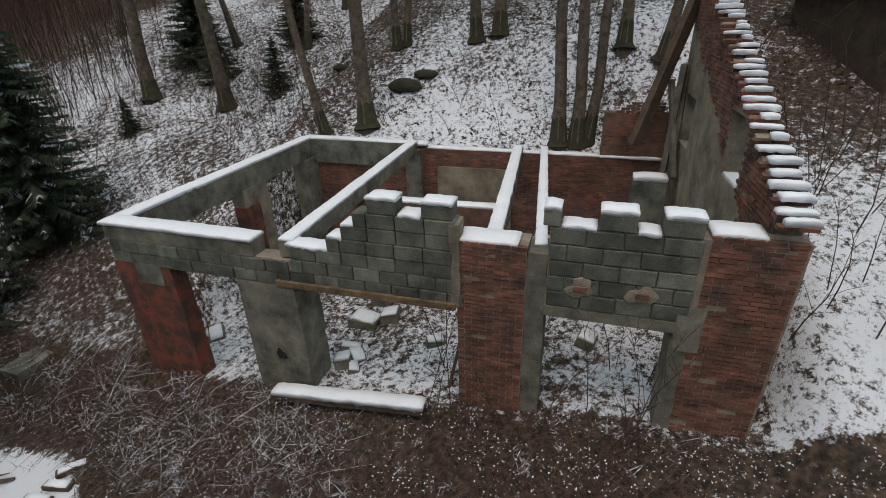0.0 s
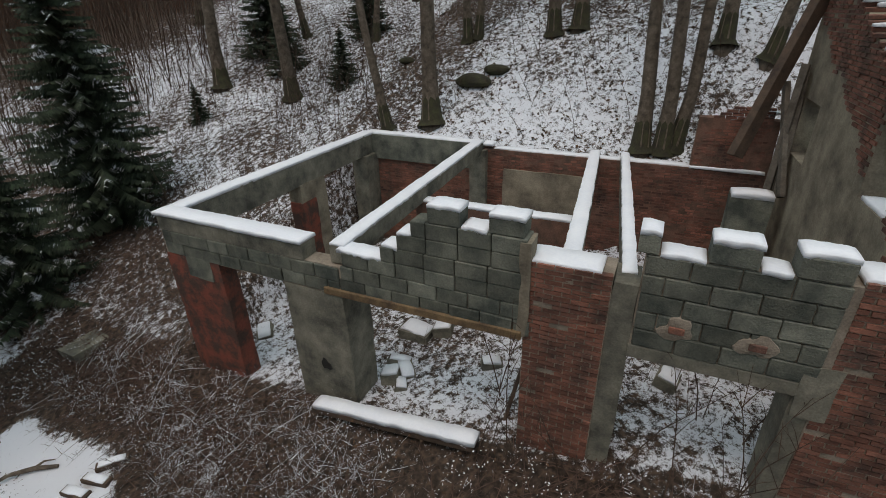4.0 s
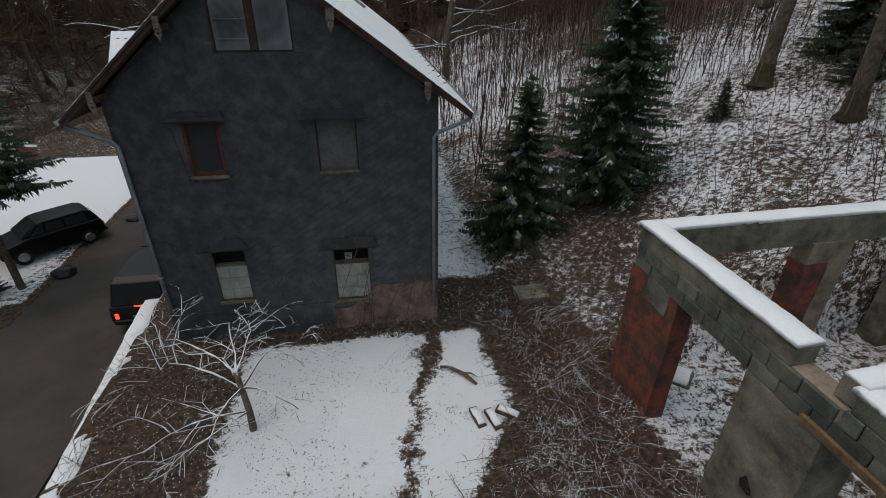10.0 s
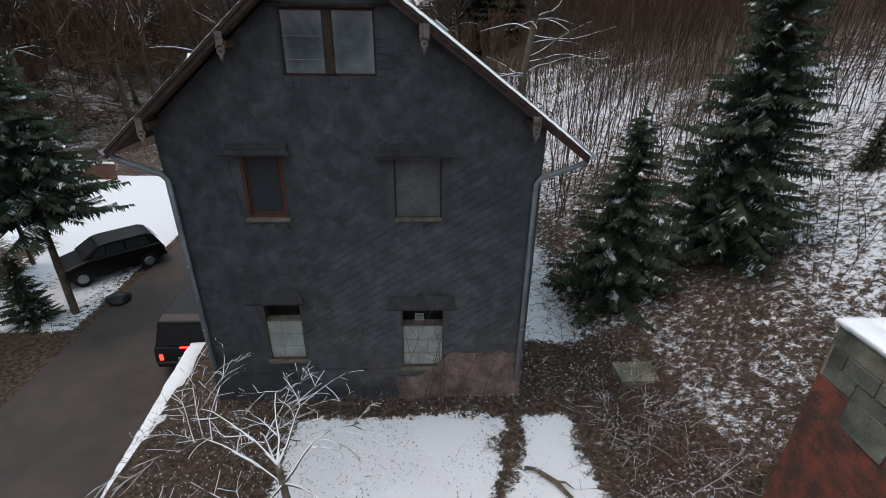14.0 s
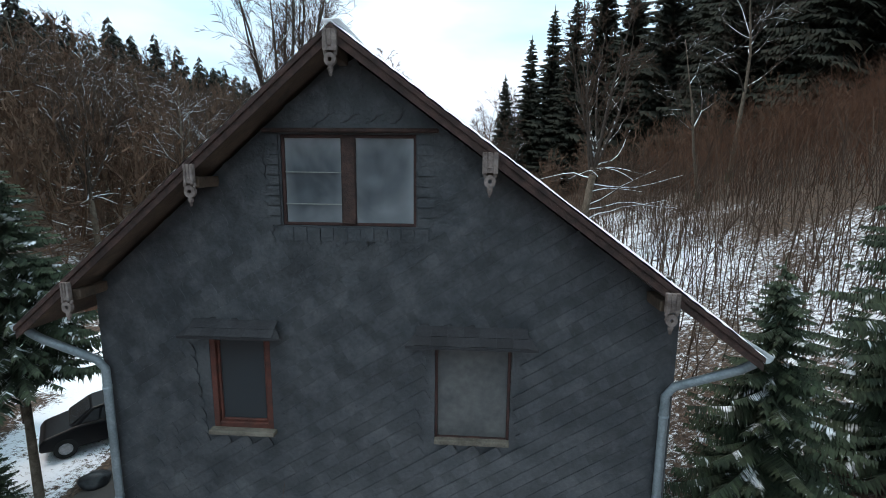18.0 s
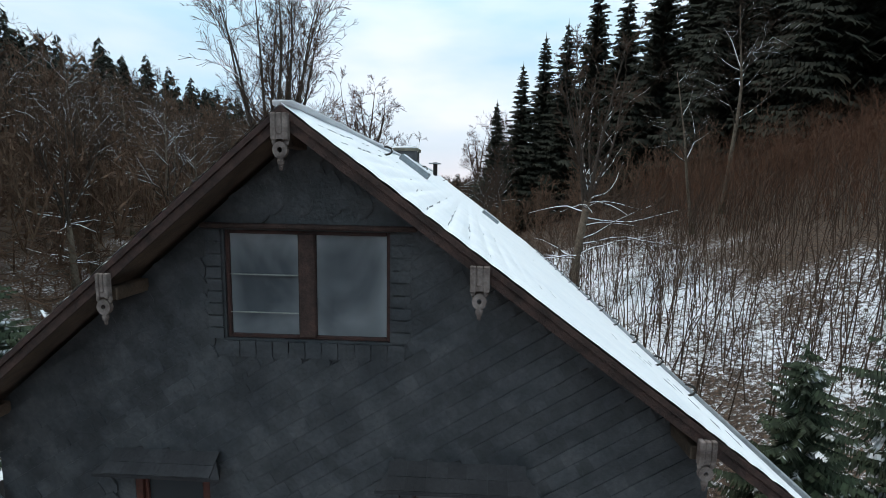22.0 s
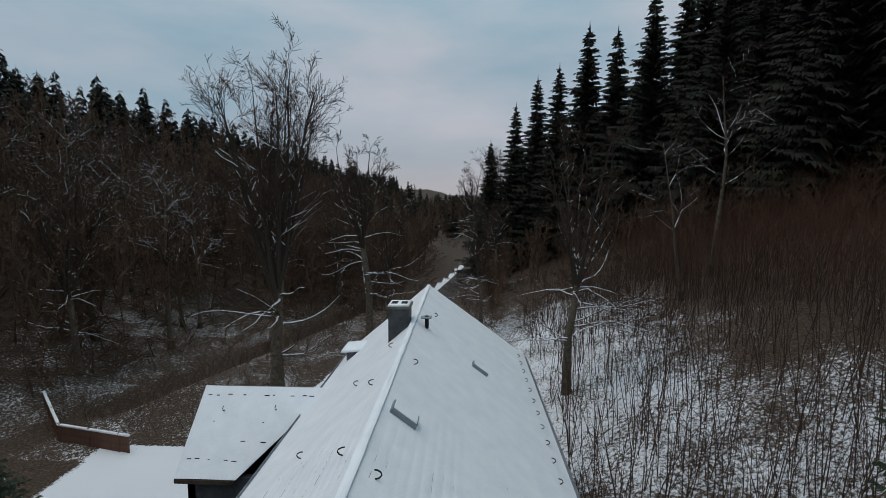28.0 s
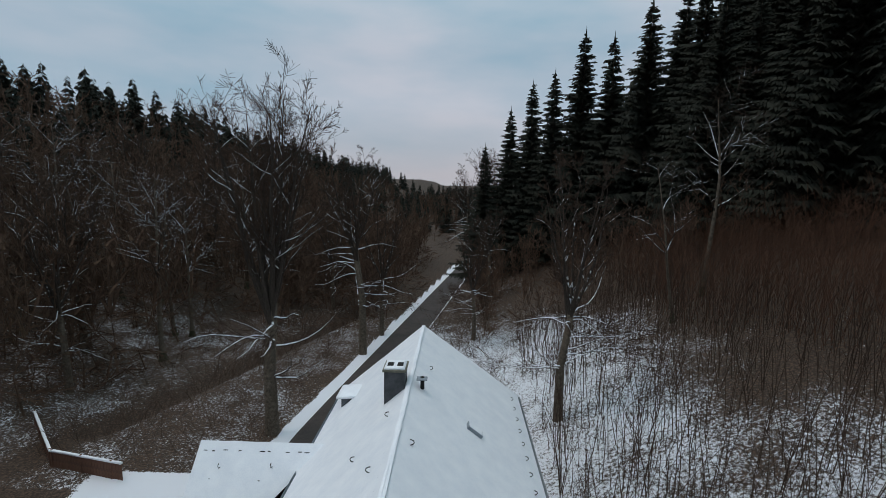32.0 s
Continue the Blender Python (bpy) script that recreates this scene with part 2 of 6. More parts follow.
def film_material():
    """Milky plastic film: half see-through, creased."""
    m = bpy.data.materials.new("plastic_film")
    m.use_nodes = True
    n, l = m.node_tree.nodes, m.node_tree.links
    b = n["Principled BSDF"]
    b.inputs["Roughness"].default_value = 0.35
    co = n.new("ShaderNodeTexCoord")
    w = n.new("ShaderNodeTexNoise")
    w.inputs["Scale"].default_value, w.inputs["Detail"].default_value, w.inputs["Distortion"].default_value = 1.3, 3.0, 0.7
    l.new(co.outputs["Object"], w.inputs["Vector"])
    r = n.new("ShaderNodeValToRGB")
    r.color_ramp.elements[0].position, r.color_ramp.elements[0].color = 0.42, (0.062, 0.072, 0.084, 1)
    r.color_ramp.elements[1].position, r.color_ramp.elements[1].color = 1.0, (0.30, 0.315, 0.335, 1)
    # the film is milkier where it is stretched: along its sides and its upper edge
    sp = n.new("ShaderNodeSeparateXYZ")
    l.new(co.outputs["Generated"], sp.inputs[0])
    side = n.new("ShaderNodeMath")
    side.operation = "SUBTRACT"
    side.inputs[1].default_value = 0.5
    l.new(sp.outputs["X"], side.inputs[0])
    sq = n.new("ShaderNodeMath")
    sq.operation = "POWER"
    sq.inputs[1].default_value = 4.0
    l.new(side.outputs[0], sq.inputs[0])
    up = n.new("ShaderNodeMath")
    up.operation = "POWER"
    up.inputs[1].default_value = 7.0
    l.new(sp.outputs["Z"], up.inputs[0])
    e1 = n.new("ShaderNodeMath")
    e1.operation = "MULTIPLY_ADD"
    e1.inputs[1].default_value = 4.5
    l.new(sq.outputs[0], e1.inputs[0])
    l.new(w.outputs["Fac"], e1.inputs[2])
    e2 = n.new("ShaderNodeMath")
    e2.operation = "MULTIPLY_ADD"
    e2.inputs[1].default_value = 0.28
    l.new(up.outputs[0], e2.inputs[0])
    l.new(e1.outputs[0], e2.inputs[2])
    l.new(e2.outputs[0], r.inputs["Fac"])
    l.new(r.outputs["Color"], b.inputs["Base Color"])
    bp = n.new("ShaderNodeBump")
    bp.inputs["Strength"].default_value, bp.inputs["Distance"].default_value = 0.5, 0.03
    l.new(w.outputs["Fac"], bp.inputs["Height"])
    l.new(bp.outputs["Normal"], b.inputs["Normal"])
    return m


M_FILM = film_material()


def lamp_material(name, color, strength):
    m = bpy.data.materials.new(name)
    m.use_nodes = True
    b = m.node_tree.nodes["Principled BSDF"]
    b.inputs["Base Color"].default_value = (*color, 1)
    b.inputs["Emission Color"].default_value = (*color, 1)
    b.inputs["Emission Strength"].default_value = strength
    return m


M_TAIL = lamp_material("lit_tail_lamp", (1.0, 0.05, 0.03), 2.5)
M_TAILOFF = glass_material("red_lamp_glass", (0.2, 0.01, 0.01), 0.2)


def ground_material():
    """Snow over leaf litter; the vertex value 'snow' says how much of the litter is covered."""
    m = bpy.data.materials.new("snowy_ground")
    m.use_nodes = True
    n, l = m.node_tree.nodes, m.node_tree.links
    b = n["Principled BSDF"]
    b.inputs["Roughness"].default_value = 0.9
    b.inputs["Specular IOR Level"].default_value = 0.2
    co = n.new("ShaderNodeTexCoord")
    at = n.new("ShaderNodeAttribute")
    at.attribute_name = "snow"
    big = n.new("ShaderNodeTexNoise")
    big.inputs["Scale"].default_value, big.inputs["Detail"].default_value, big.inputs["Roughness"].default_value = 0.35, 3.0, 0.6
    mid = n.new("ShaderNodeTexNoise")
    mid.inputs["Scale"].default_value, mid.inputs["Detail"].default_value, mid.inputs["Roughness"].default_value = 5.5, 9.0, 0.86
    leaf = n.new("ShaderNodeTexNoise")
    leaf.inputs["Scale"].default_value, leaf.inputs["Detail"].default_value = 9.0, 8.0
    for q in (big, mid, leaf):
        l.new(co.outputs["Object"], q.inputs["Vector"])
    s1 = n.new("ShaderNodeMath")
    s1.operation = "MULTIPLY_ADD"
    s1.inputs[1].default_value = 0.24
    l.new(big.outputs["Fac"], s1.inputs[0])
    l.new(mid.outputs["Fac"], s1.inputs[2])
    s2 = n.new("ShaderNodeMath")
    s2.operation = "ADD"
    l.new(s1.outputs[0], s2.inputs[0])
    l.new(at.outputs["Fac"], s2.inputs[1])
    rg = n.new("ShaderNodeMapRange")
    rg.inputs["From Min"].default_value, rg.inputs["From Max"].default_value = 1.108, 1.162
    l.new(s2.outputs[0], rg.inputs["Value"])
    lr = n.new("ShaderNodeValToRGB")
    e = lr.color_ramp.elements
    e[0].position, e[0].color = 0.3, (0.024, 0.018, 0.014, 1)
    e[1].position, e[1].color = 0.7, (0.145, 0.092, 0.066, 1)
    g = lr.color_ramp.elements.new(0.5)
    g.color = (0.066, 0.046, 0.035, 1)
    l.new(leaf.outputs["Fac"], lr.inputs["Fac"])
    mx = n.new("ShaderNodeMixRGB")
    mx.inputs["Color2"].default_value = (0.80, 0.82, 0.87, 1)
    l.new(rg.outputs[0], mx.inputs["Fac"])
    l.new(lr.outputs["Color"], mx.inputs["Color1"])
    l.new(mx.outputs["Color"], b.inputs["Base Color"])
    bp = n.new("ShaderNodeBump")
    bp.inputs["Strength"].default_value, bp.inputs["Distance"].default_value = 0.7, 0.06
    l.new(s2.outputs[0], bp.inputs["Height"])
    l.new(bp.outputs["Normal"], b.inputs["Normal"])
    return m


M_GROUND = ground_material()


# ---- mesh helpers ----
def raw(name, verts, faces, mat, parent=None, label="", smooth=False):
    me = bpy.data.meshes.new(name)
    me.from_pydata(verts, [], faces)
    me.materials.append(mat)
    if smooth:
        me.polygons.foreach_set("use_smooth", [True] * len(me.polygons))
    me.update()
    ob = new(name, me)
    if parent:
        ob.parent = parent
    if label:
        ob["label"] = label
    return ob


def part(name, bm, mat, parent=None, label="", smooth=False):
    """Links a bmesh as one mesh object under a thing or a part."""
    me = bpy.data.meshes.new(name)
    bm.to_mesh(me)
    bm.free()
    me.materials.append(mat)
    if smooth:
        me.polygons.foreach_set("use_smooth", [True] * len(me.polygons))
    ob = new(name, me)
    if parent:
        ob.parent = parent
    if label:
        ob["label"] = label
    return ob


def empty(name, m=None, label="", category="", group="", kind=""):
    ob = new(name)
    ob.empty_display_size = 0.2
    if m:
        ob.matrix_world = m
    return tagged(ob, label, category, group, kind)


def add_box(bm, x0, x1, y0, y1, z0, z1, bevel=0.0, m=None):
    r = bmesh.ops.create_cube(bm, size=1.0)
    vs = r["verts"]
    for v in vs:
        v.co = Vector(((x0 + x1) / 2 + v.co.x * (x1 - x0), (y0 + y1) / 2 + v.co.y * (y1 - y0), (z0 + z1) / 2 + v.co.z * (z1 - z0)))
    if bevel:
        es = list({e for v in vs for e in v.link_edges})
        bmesh.ops.bevel(bm, geom=es, offset=bevel, segments=1, affect="EDGES")
    if m:
        for v in vs:
            if v.is_valid:
                v.co = m @ v.co
    return vs


def box(name, x0, x1, y0, y1, z0, z1, mat, parent=None, bevel=0.0, label="", m=None):
    bm = bmesh.new()
    add_box(bm, x0, x1, y0, y1, z0, z1, bevel)
    if m:
        bm.transform(m)
    return part(name, bm, mat, parent, label)


def rough_box(name, x0, x1, y0, y1, z0, z1, mat, parent=None, amp=0.02, step=0.3, seed=0, label=""):
    """A box whose skin is uneven, for worn masonry."""
    bm = bmesh.new()
    add_box(bm, x0, x1, y0, y1, z0, z1)
    for axis, lo, hi in ((0, x0, x1), (1, y0, y1), (2, z0, z1)):
        k = max(1, int((hi - lo) / step))
        for i in range(1, k):
            co, no = [0, 0, 0], [0, 0, 0]
            co[axis], no[axis] = lo + (hi - lo) * i / k, 1
            bmesh.ops.bisect_plane(bm, geom=bm.verts[:] + bm.edges[:] + bm.faces[:], plane_co=co, plane_no=no)
    for v in bm.verts:
        p = v.co * 2.3 + Vector((seed * 7.1, seed * 3.3, 0))
        v.co += Vector((noise.noise(p), noise.noise(p + Vector((31, 0, 0))), 0.6 * noise.noise(p + Vector((0, 17, 0))))) * amp
    return part(name, bm, mat, parent, label)


def wall_with_holes(name, x0, x1, z0, z1, holes, y0, y1, mat, parent, top=None, label=""):
    """A wall in the x-z plane, thick from y0 to y1, with real openings; top: a function of x for its upper edge."""
    xs = sorted({x0, x1, *[h[0] for h in holes], *[h[1] for h in holes]})
    if top:
        k = int((x1 - x0) / 0.25)
        xs = sorted(set(xs) | {x0 + (x1 - x0) * i / k for i in range(k + 1)})
    bm = bmesh.new()
    for a, b in zip(xs[:-1], xs[1:]):
        if b - a < 1e-4:
            continue
        cuts = sorted([(h[2], h[3]) for h in holes if h[0] <= a + 1e-5 and h[1] >= b - 1e-5])
        lo = z0
        for c in cuts + [(None, None)]:
            if c[0] is None:
                ta, tb = (top(a), top(b)) if top else (z1, z1)
            else:
                ta = tb = c[0]
            if min(ta, tb) > lo + 1e-4:
                v = [bm.verts.new(p) for p in ((a, y0, lo), (b, y0, lo), (b, y0, tb), (a, y0, ta), (a, y1, lo), (b, y1, lo), (b, y1, tb), (a, y1, ta))]
                for f in ((0, 1, 2, 3), (5, 4, 7, 6), (4, 0, 3, 7), (1, 5, 6, 2), (3, 2, 6, 7), (4, 5, 1, 0)):
                    bm.faces.new([v[i] for i in f])
            lo = c[1]
    bmesh.ops.remove_doubles(bm, verts=bm.verts, dist=1e-5)
    # faces that two blocks share are inside the wall
    bm.verts.index_update()
    seen = {}
    for f in bm.faces:
        seen.setdefault(tuple(sorted(v.index for v in f.verts)), []).append(f)
    bmesh.ops.delete(bm, geom=[f for fs in seen.values() if len(fs) > 1 for f in fs], context="FACES_ONLY")
    return part(name, bm, mat, parent, label)


def snow_cap(name, pts, width, thick, parent=None, seed=0, lump=0.4, label="", step=0.12, edge=0.03):
    """A bumpy, rounded strip of snow along a line of points (its base), with ragged sides."""
    vs, fs = [], []
    rows = []
    P = [Vector(p) for p in pts]
    dense = [P[0]]
    for a, b in zip(P[:-1], P[1:]):
        k = max(1, int((b - a).length / step))
        dense += [a + (b - a) * (i + 1) / k for i in range(k)]
    n = len(dense)
    prof = ((-0.5, 0.0), (-0.5, 0.72), (-0.47, 0.96), (0.0, 1.02), (0.47, 0.96), (0.5, 0.72), (0.5, 0.0))
    for i, p in enumerate(dense):
        d = (dense[min(i + 1, n - 1)] - dense[max(i - 1, 0)]).normalized()
        s = Vector((-d.y, d.x, 0)).normalized() * -1
        endk = 0.8 if i in (0, n - 1) else 1.0
        for a, h in prof:
            q = p * 3.1 + Vector((seed * 5.3, a * 4, seed))
            wob = noise.noise(q) * edge * 0.6 + noise.noise(q * 4) * edge * 0.8
            hh = thick * h * endk * (1 + 0.4 * lump * noise.noise(p * 2.2 + Vector((0, 0, seed * 3 + a * 0.3))) + 0.12 * noise.noise(p * 9.0 + Vector((a * 7, seed, 0))))
            vs.append(p + s * (a * width + wob) + Vector((0, 0, hh - (0.0 if h else 0.01) + (0 if h else -abs(wob) * 0.5))))
    m = len(prof)
    for i in range(n - 1):
        for j in range(m - 1):
            fs.append((i * m + j, i * m + j + 1, (i + 1) * m + j + 1, (i + 1) * m + j))
        fs.append((i * m + m - 1, i * m, (i + 1) * m, (i + 1) * m + m - 1))
    fs.append(tuple(range(m))[::-1])
    fs.append(tuple((n - 1) * m + j for j in range(m)))
    return raw(name, vs, fs, M_SNOW, parent, label, smooth=True)


def tube_data(branches):
    """Branches: (points, radii, sides). Returns vertices and faces of tapered tubes, closed at the tip."""
    vs, fs = [], []
    for pts, rad, k in branches:
        base = len(vs)
        n = len(pts)
        d0 = (pts[1] - pts[0]).normalized()
        ref = Vector((0, 0, 1)) if abs(d0.z) < 0.8 else Vector((1, 0, 0))
        for i in range(n):
            d = (pts[min(i + 1, n - 1)] - pts[max(i - 1, 0)]).normalized()
            a = d.cross(ref)
            a = a.normalized() if a.length > 1e-4 else Vector((1, 0, 0))
            b = d.cross(a)
            for j in range(k):
                an = 2 * math.pi * j / k
                vs.append(pts[i] + (a * math.cos(an) + b * math.sin(an)) * rad[i])
        for i in range(n - 1):
            for j in range(k):
                fs.append((base + i * k + j, base + i * k + (j + 1) % k, base + (i + 1) * k + (j + 1) % k, base + (i + 1) * k + j))
        fs.append(tuple(base + (n - 1) * k + j for j in range(k)))
    return vs, fs


def ribbon_data(branches):
    """Fine twigs as narrow strips, for crowns of many hundred twigs."""
    vs, fs = [], []
    for pts, rad, k in branches:
        d = (pts[-1] - pts[0]).normalized()
        s = d.cross(Vector((math.sin(len(vs) * 1.7), math.cos(len(vs) * 1.7), 0.3)))
        s = s.normalized() if s.length > 1e-4 else Vector((1, 0, 0))
        b = len(vs)
        for p, r in zip(pts, rad):
            vs += [p - s * r * 1.25, p + s * r * 1.25]
        fs += [(b + 2 * i, b + 2 * i + 1, b + 2 * i + 3, b + 2 * i + 2) for i in range(len(pts) - 1)]
    return vs, fs


def joined(*parts):
    vs, fs = [], []
    for v, f in parts:
        b = len(vs)
        vs += v
        fs += [tuple(i + b for i in q) for q in f]
    return vs, fs


# ---- lie of the land ----
RU_O, RU_U, RU_V = Vector((9.6, -3.39, 0)), Vector((0.035, -0.9994, 0)), Vector((0.9994, 0.035, 0))
RUIN = Matrix(((RU_U.x, RU_V.x, 0, RU_O.x), (RU_U.y, RU_V.y, 0, RU_O.y), (0, 0, 1, 0), (0, 0, 0, 1)))


def smooth_step(a, b, x):
    t = min(1.0, max(0.0, (x - a) / (b - a)))
    return t * t * (3 - 2 * t)


def road_x(y):
    """The middle line of the road."""
    if y < 10:
        return -5.1 - 0.012 * y
    return -5.26 - 0.006 * min(y - 10, 10) + 0.158 * (math.sqrt((y - 25) ** 2 + 9) + (y - 25)) / 2


def ground_z(x, y):
    # the lawn, and the rise towards the south and the ruin
    u = (Vector((x, y, 0)) - RU_O).dot(RU_U)
    v = (Vector((x, y, 0)) - RU_O).dot(RU_V)
    ru = 0.45 + 0.115 * min(max(u, -3.0), 16.0)
    z = -0.1
    k = smooth_step(2.0, -4.5, y)
    z = z * (1 - k) + (ru - 0.11 * max(0.0, 9.4 - x)) * k
    z = max(z, -0.1) if x > -2 else z
    # hill on the right
    foot = 8.2 if y < 25 else max(8.2, road_x(y) + 6.0)
    if x > foot:
        d = x - foot
        hill = 0.42 * d if d < 60 else 25.2 + 0.30 * (d - 60)
        hill = min(hill, 34.0)
        hill += 0.35 * noise.noise(Vector((x * 0.15, y * 0.15, 0))) * min(1, d / 4)
        base = z
        z = base + hill
        # the ruin stands in a cut of the slope
        if -0.4 < u < 13.0 and -2.5 < v < 12.0:
            inside = ru + 0.02 * max(0.0, v) - 0.11 * max(0.0, 9.4 - x)
            c = smooth_step(7.95, 7.5, v) * smooth_step(-0.35, 0.0, u) * smooth_step(13.0, 12.1, u)
            z = z * (1 - c) + inside * c
            if v > 7.6:
                # the slope comes down to the head of the back wall
                z = (4.0 + 0.3 * (v - 7.75)) * (1 - smooth_step(7.75, 12.0, v)) + z * smooth_step(7.75, 12.0, v)
    # road side
    xb = -1.95 + smooth_step(17.6, 21.0, y) * (max(-1.95, road_x(y) + 3.0) + 1.95)
    k = smooth_step(xb, xb - 0.3 - 1.2 * smooth_step(18, 26, y), x)
    if k > 0:
        low = -1.6 - 0.1 * smooth_step(0, 12, y)
        z = z * (1 - k) + low * k
    xr = road_x(y)
    # bank on the far side of the road, then the yard, the brook and the wooded slope
    if x < xr - 2.4:
        bank = 0.55 * smooth_step(xr - 2.4, xr - 4.2, x) * smooth_step(4.8, 3.0, y)
        xk = -20.0 + 0.36 * (min(y, 60.0) - 30.0)
        brook = -1.0 * math.exp(-((x - xk) / 1.3) ** 2) * smooth_step(24, 28, y)
        far = max(0.0, (-27.0 - x)) * 0.46
        z = -1.7 + bank + brook + min(far, 29.0 - 0.05 * min(430.0, max(0.0, y - 75.0)))
        z += 0.4 * noise.noise(Vector((x * 0.12, y * 0.12, 5))) * smooth_step(-20, -30, x)
    # the valley closes far away
    if y > 330:
        z += 0.06 * (y - 330) if y < 620 else 17.4
    if y < -25:
        z += 0.12 * (-25 - y) if y > -300 else 33
    z += 0.05 * noise.noise(Vector((x * 0.7, y * 0.7, 2))) + 0.03 * noise.noise(Vector((x * 2.1, y * 2.1, 4)))
    return z


def in_lawn(x, y):
    """1 on the clear lawn in front of the house."""
    e = 7.3 + 0.35 * math.sin(y * 1.3) + 0.25 * (y + 3)
    return smooth_step(0.2, 1.5, x) * smooth_step(e + 0.5, e - 0.6, x) * smooth_step(-0.25, -0.8, y) * smooth_step(-7.0, -5.5, y)


def snow_cover(x, y):
    xr = road_x(y)
    u = (Vector((x, y, 0)) - RU_O).dot(RU_U)
    v = (Vector((x, y, 0)) - RU_O).dot(RU_V)
    if -0.2 < u < 12 and 0.1 < v < 7.4:
        return 0.52
    if x < xr + 2.6 and x < -1.9 or x < xr + 2.0:
        if -17 < x < xr - 2.5 and 5.0 < y < 22:
            return 0.72 - 0.12 * smooth_step(11.0, 8.5, y) - 0.28 * smooth_step(-11.5, -13.5, x) * smooth_step(14.0, 11.0, y) - 0.08 * smooth_step(-9.5, -7.8, x)
        if y > 20:
            if abs(x - xr) < 3.3 and y < 100:
                return 0.70
            if x < -36:
                return 0.34
            xk = -20.0 + 0.36 * (min(y, 60.0) - 30.0)
            return 0.44 - 0.10 * smooth_step(48, 75, y) - 0.13 * math.exp(-((x - xk) / 1.0) ** 2)
        return 0.30 if x > -28 else 0.36
    wob = 3.0 * noise.noise(Vector((x * 0.12, y * 0.12, 4.0)))
    slope = 0.545 - 0.17 * smooth_step(12, 25, x + wob) - 0.14 * smooth_step(38, 54, y + wob)
    if y > 21:
        return slope
    if x < 9.6 and y < 2:
        c = max(0.385, (0.645 + 0.09 * noise.noise(Vector((x * 0.5, y * 0.5, 2.0)))) * in_lawn(x, y))
        # a trodden strip with grass
        gs = abs(x - (5.6 + 0.25 * (y + 2) + 0.5 * noise.noise(Vector((x, y, 0)) * 0.9)))
        return c - 0.22 * smooth_step(0.42, 0.03, gs) * in_lawn(x, y)
    low = 0.465 + 0.05 * smooth_step(12.0, 16.0, x)
    if 5.8 < x < 8.7 and 1.0 < y < 16:
        low += 0.12 * smooth_step(8.7, 7.9, x) * smooth_step(1.0, 2.5, y)
    if u > 12.3 and v > -3:
        low = 0.575 - 0.15 * smooth_step(2, 7, v)
    elif v > 7.4 and u > -1:
        low = 0.535 - 0.05 * smooth_step(10, 19, v) - 0.06 * smooth_step(4.0, -0.5, u)
    k = smooth_step(12, 20, y + wob)
    return low + (slope - low) * k


def build_ground():
    def axis(fine_lo, fine_hi, step, far):
        a = [fine_lo + step * i for i in range(int((fine_hi - fine_lo) / step) + 1)]
        s, p = step, a[-1]
        while p < far:
            s *= 1.09
            p += s
            a.append(p)
        s, p = step, a[0]
        while p > -far:
            s *= 1.09
            p -= s
            a.insert(0, p)
        return a
    xs, ys = axis(-12.0, 24.0, 0.22, 900), axis(-18.0, 24.0, 0.24, 900)
    vs, cov = [], []
    for y in ys:
        for x in xs:
            vs.append((x, y, ground_z(x, y)))
            cov.append(snow_cover(x, y))
    nx = len(xs)
    fs = [(j * nx + i, j * nx + i + 1, (j + 1) * nx + i + 1, (j + 1) * nx + i) for j in range(len(ys) - 1) for i in range(nx - 1)]
    ob = raw("ground", vs, fs, M_GROUND, smooth=True)
    at = ob.data.attributes.new("snow", "FLOAT", "POINT")
    at.data.foreach_set("value", cov)
    return tagged(ob, "snow-covered forest ground with leaf litter showing through", "ground", kind="structure")


build_ground()


def build_road():
    vs, fs = [], []
    ys = [-60 + 1.5 * i for i in range(124)]
    for y in ys:
        x = road_x(y)
        w = 2.05
        for k in (-1.0, -0.5, 0.0, 0.5, 1.0):
            vs.append((x + w * k, y, -1.58 - 0.1 * smooth_step(0, 12, y) + 0.05 * (1 - k * k) + (0.12 * (-25 - y) if y < -25 else 0) + 0.06))
    for j in range(len(ys) - 1):
        for i in range(4):
            a = j * 5 + i
            fs.append((a, a + 1, a + 6, a + 5))
    tagged(raw("road", vs, fs, M_ASPHALT, smooth=True), "wet dark asphalt lane with snowy verges", "road", kind="structure")


build_road()

# ---- the ruin ----
ruin = empty("ruined_house", RUIN, "roofless ruin of red brick and grey concrete blocks under snow", "ruin")


def top_of_ground(u):
    return 0.45 + 0.115 * u


# the four front pillars
rough_box("corner_pillar", 0.0, 1.45, 0.0, 0.38, -0.3, 3.42, M_REDPLASTER, ruin, 0.025, 0.3, 1, "pillar with flaking red plaster over brick")
rough_box("concrete_pillar", 3.05, 4.33, 0.0, 0.75, -0.2, 3.40, M_CONCRETE, ruin, 0.03, 0.3, 2, "stained concrete pillar with a dark hole")
brick_pillar = rough_box("brick_pillar", 7.45, 8.55, 0.03, 0.62, 0.2, 4.68, M_MORTAR, ruin, 0.015, 0.3, 3, "broad red brick pillar")
rough_box("pillar_jamb", 8.55, 8.86, 0.05, 0.62, 0.3, 4.62, M_CONCRETE, ruin, 0.025, 0.3, 4, "grey plastered jamb")
brick_pier = rough_box("brick_pier", 10.95, 12.08, 0.03, 0.6, 0.6, 5.15, M_MORTAR, ruin, 0.015, 0.3, 5, "red brick corner pier")
rough_box("pier_jamb", 10.72, 10.95, 0.05, 0.6, 0.6, 3.72, M_CONCRETE, ruin, 0.02, 0.3, 6)
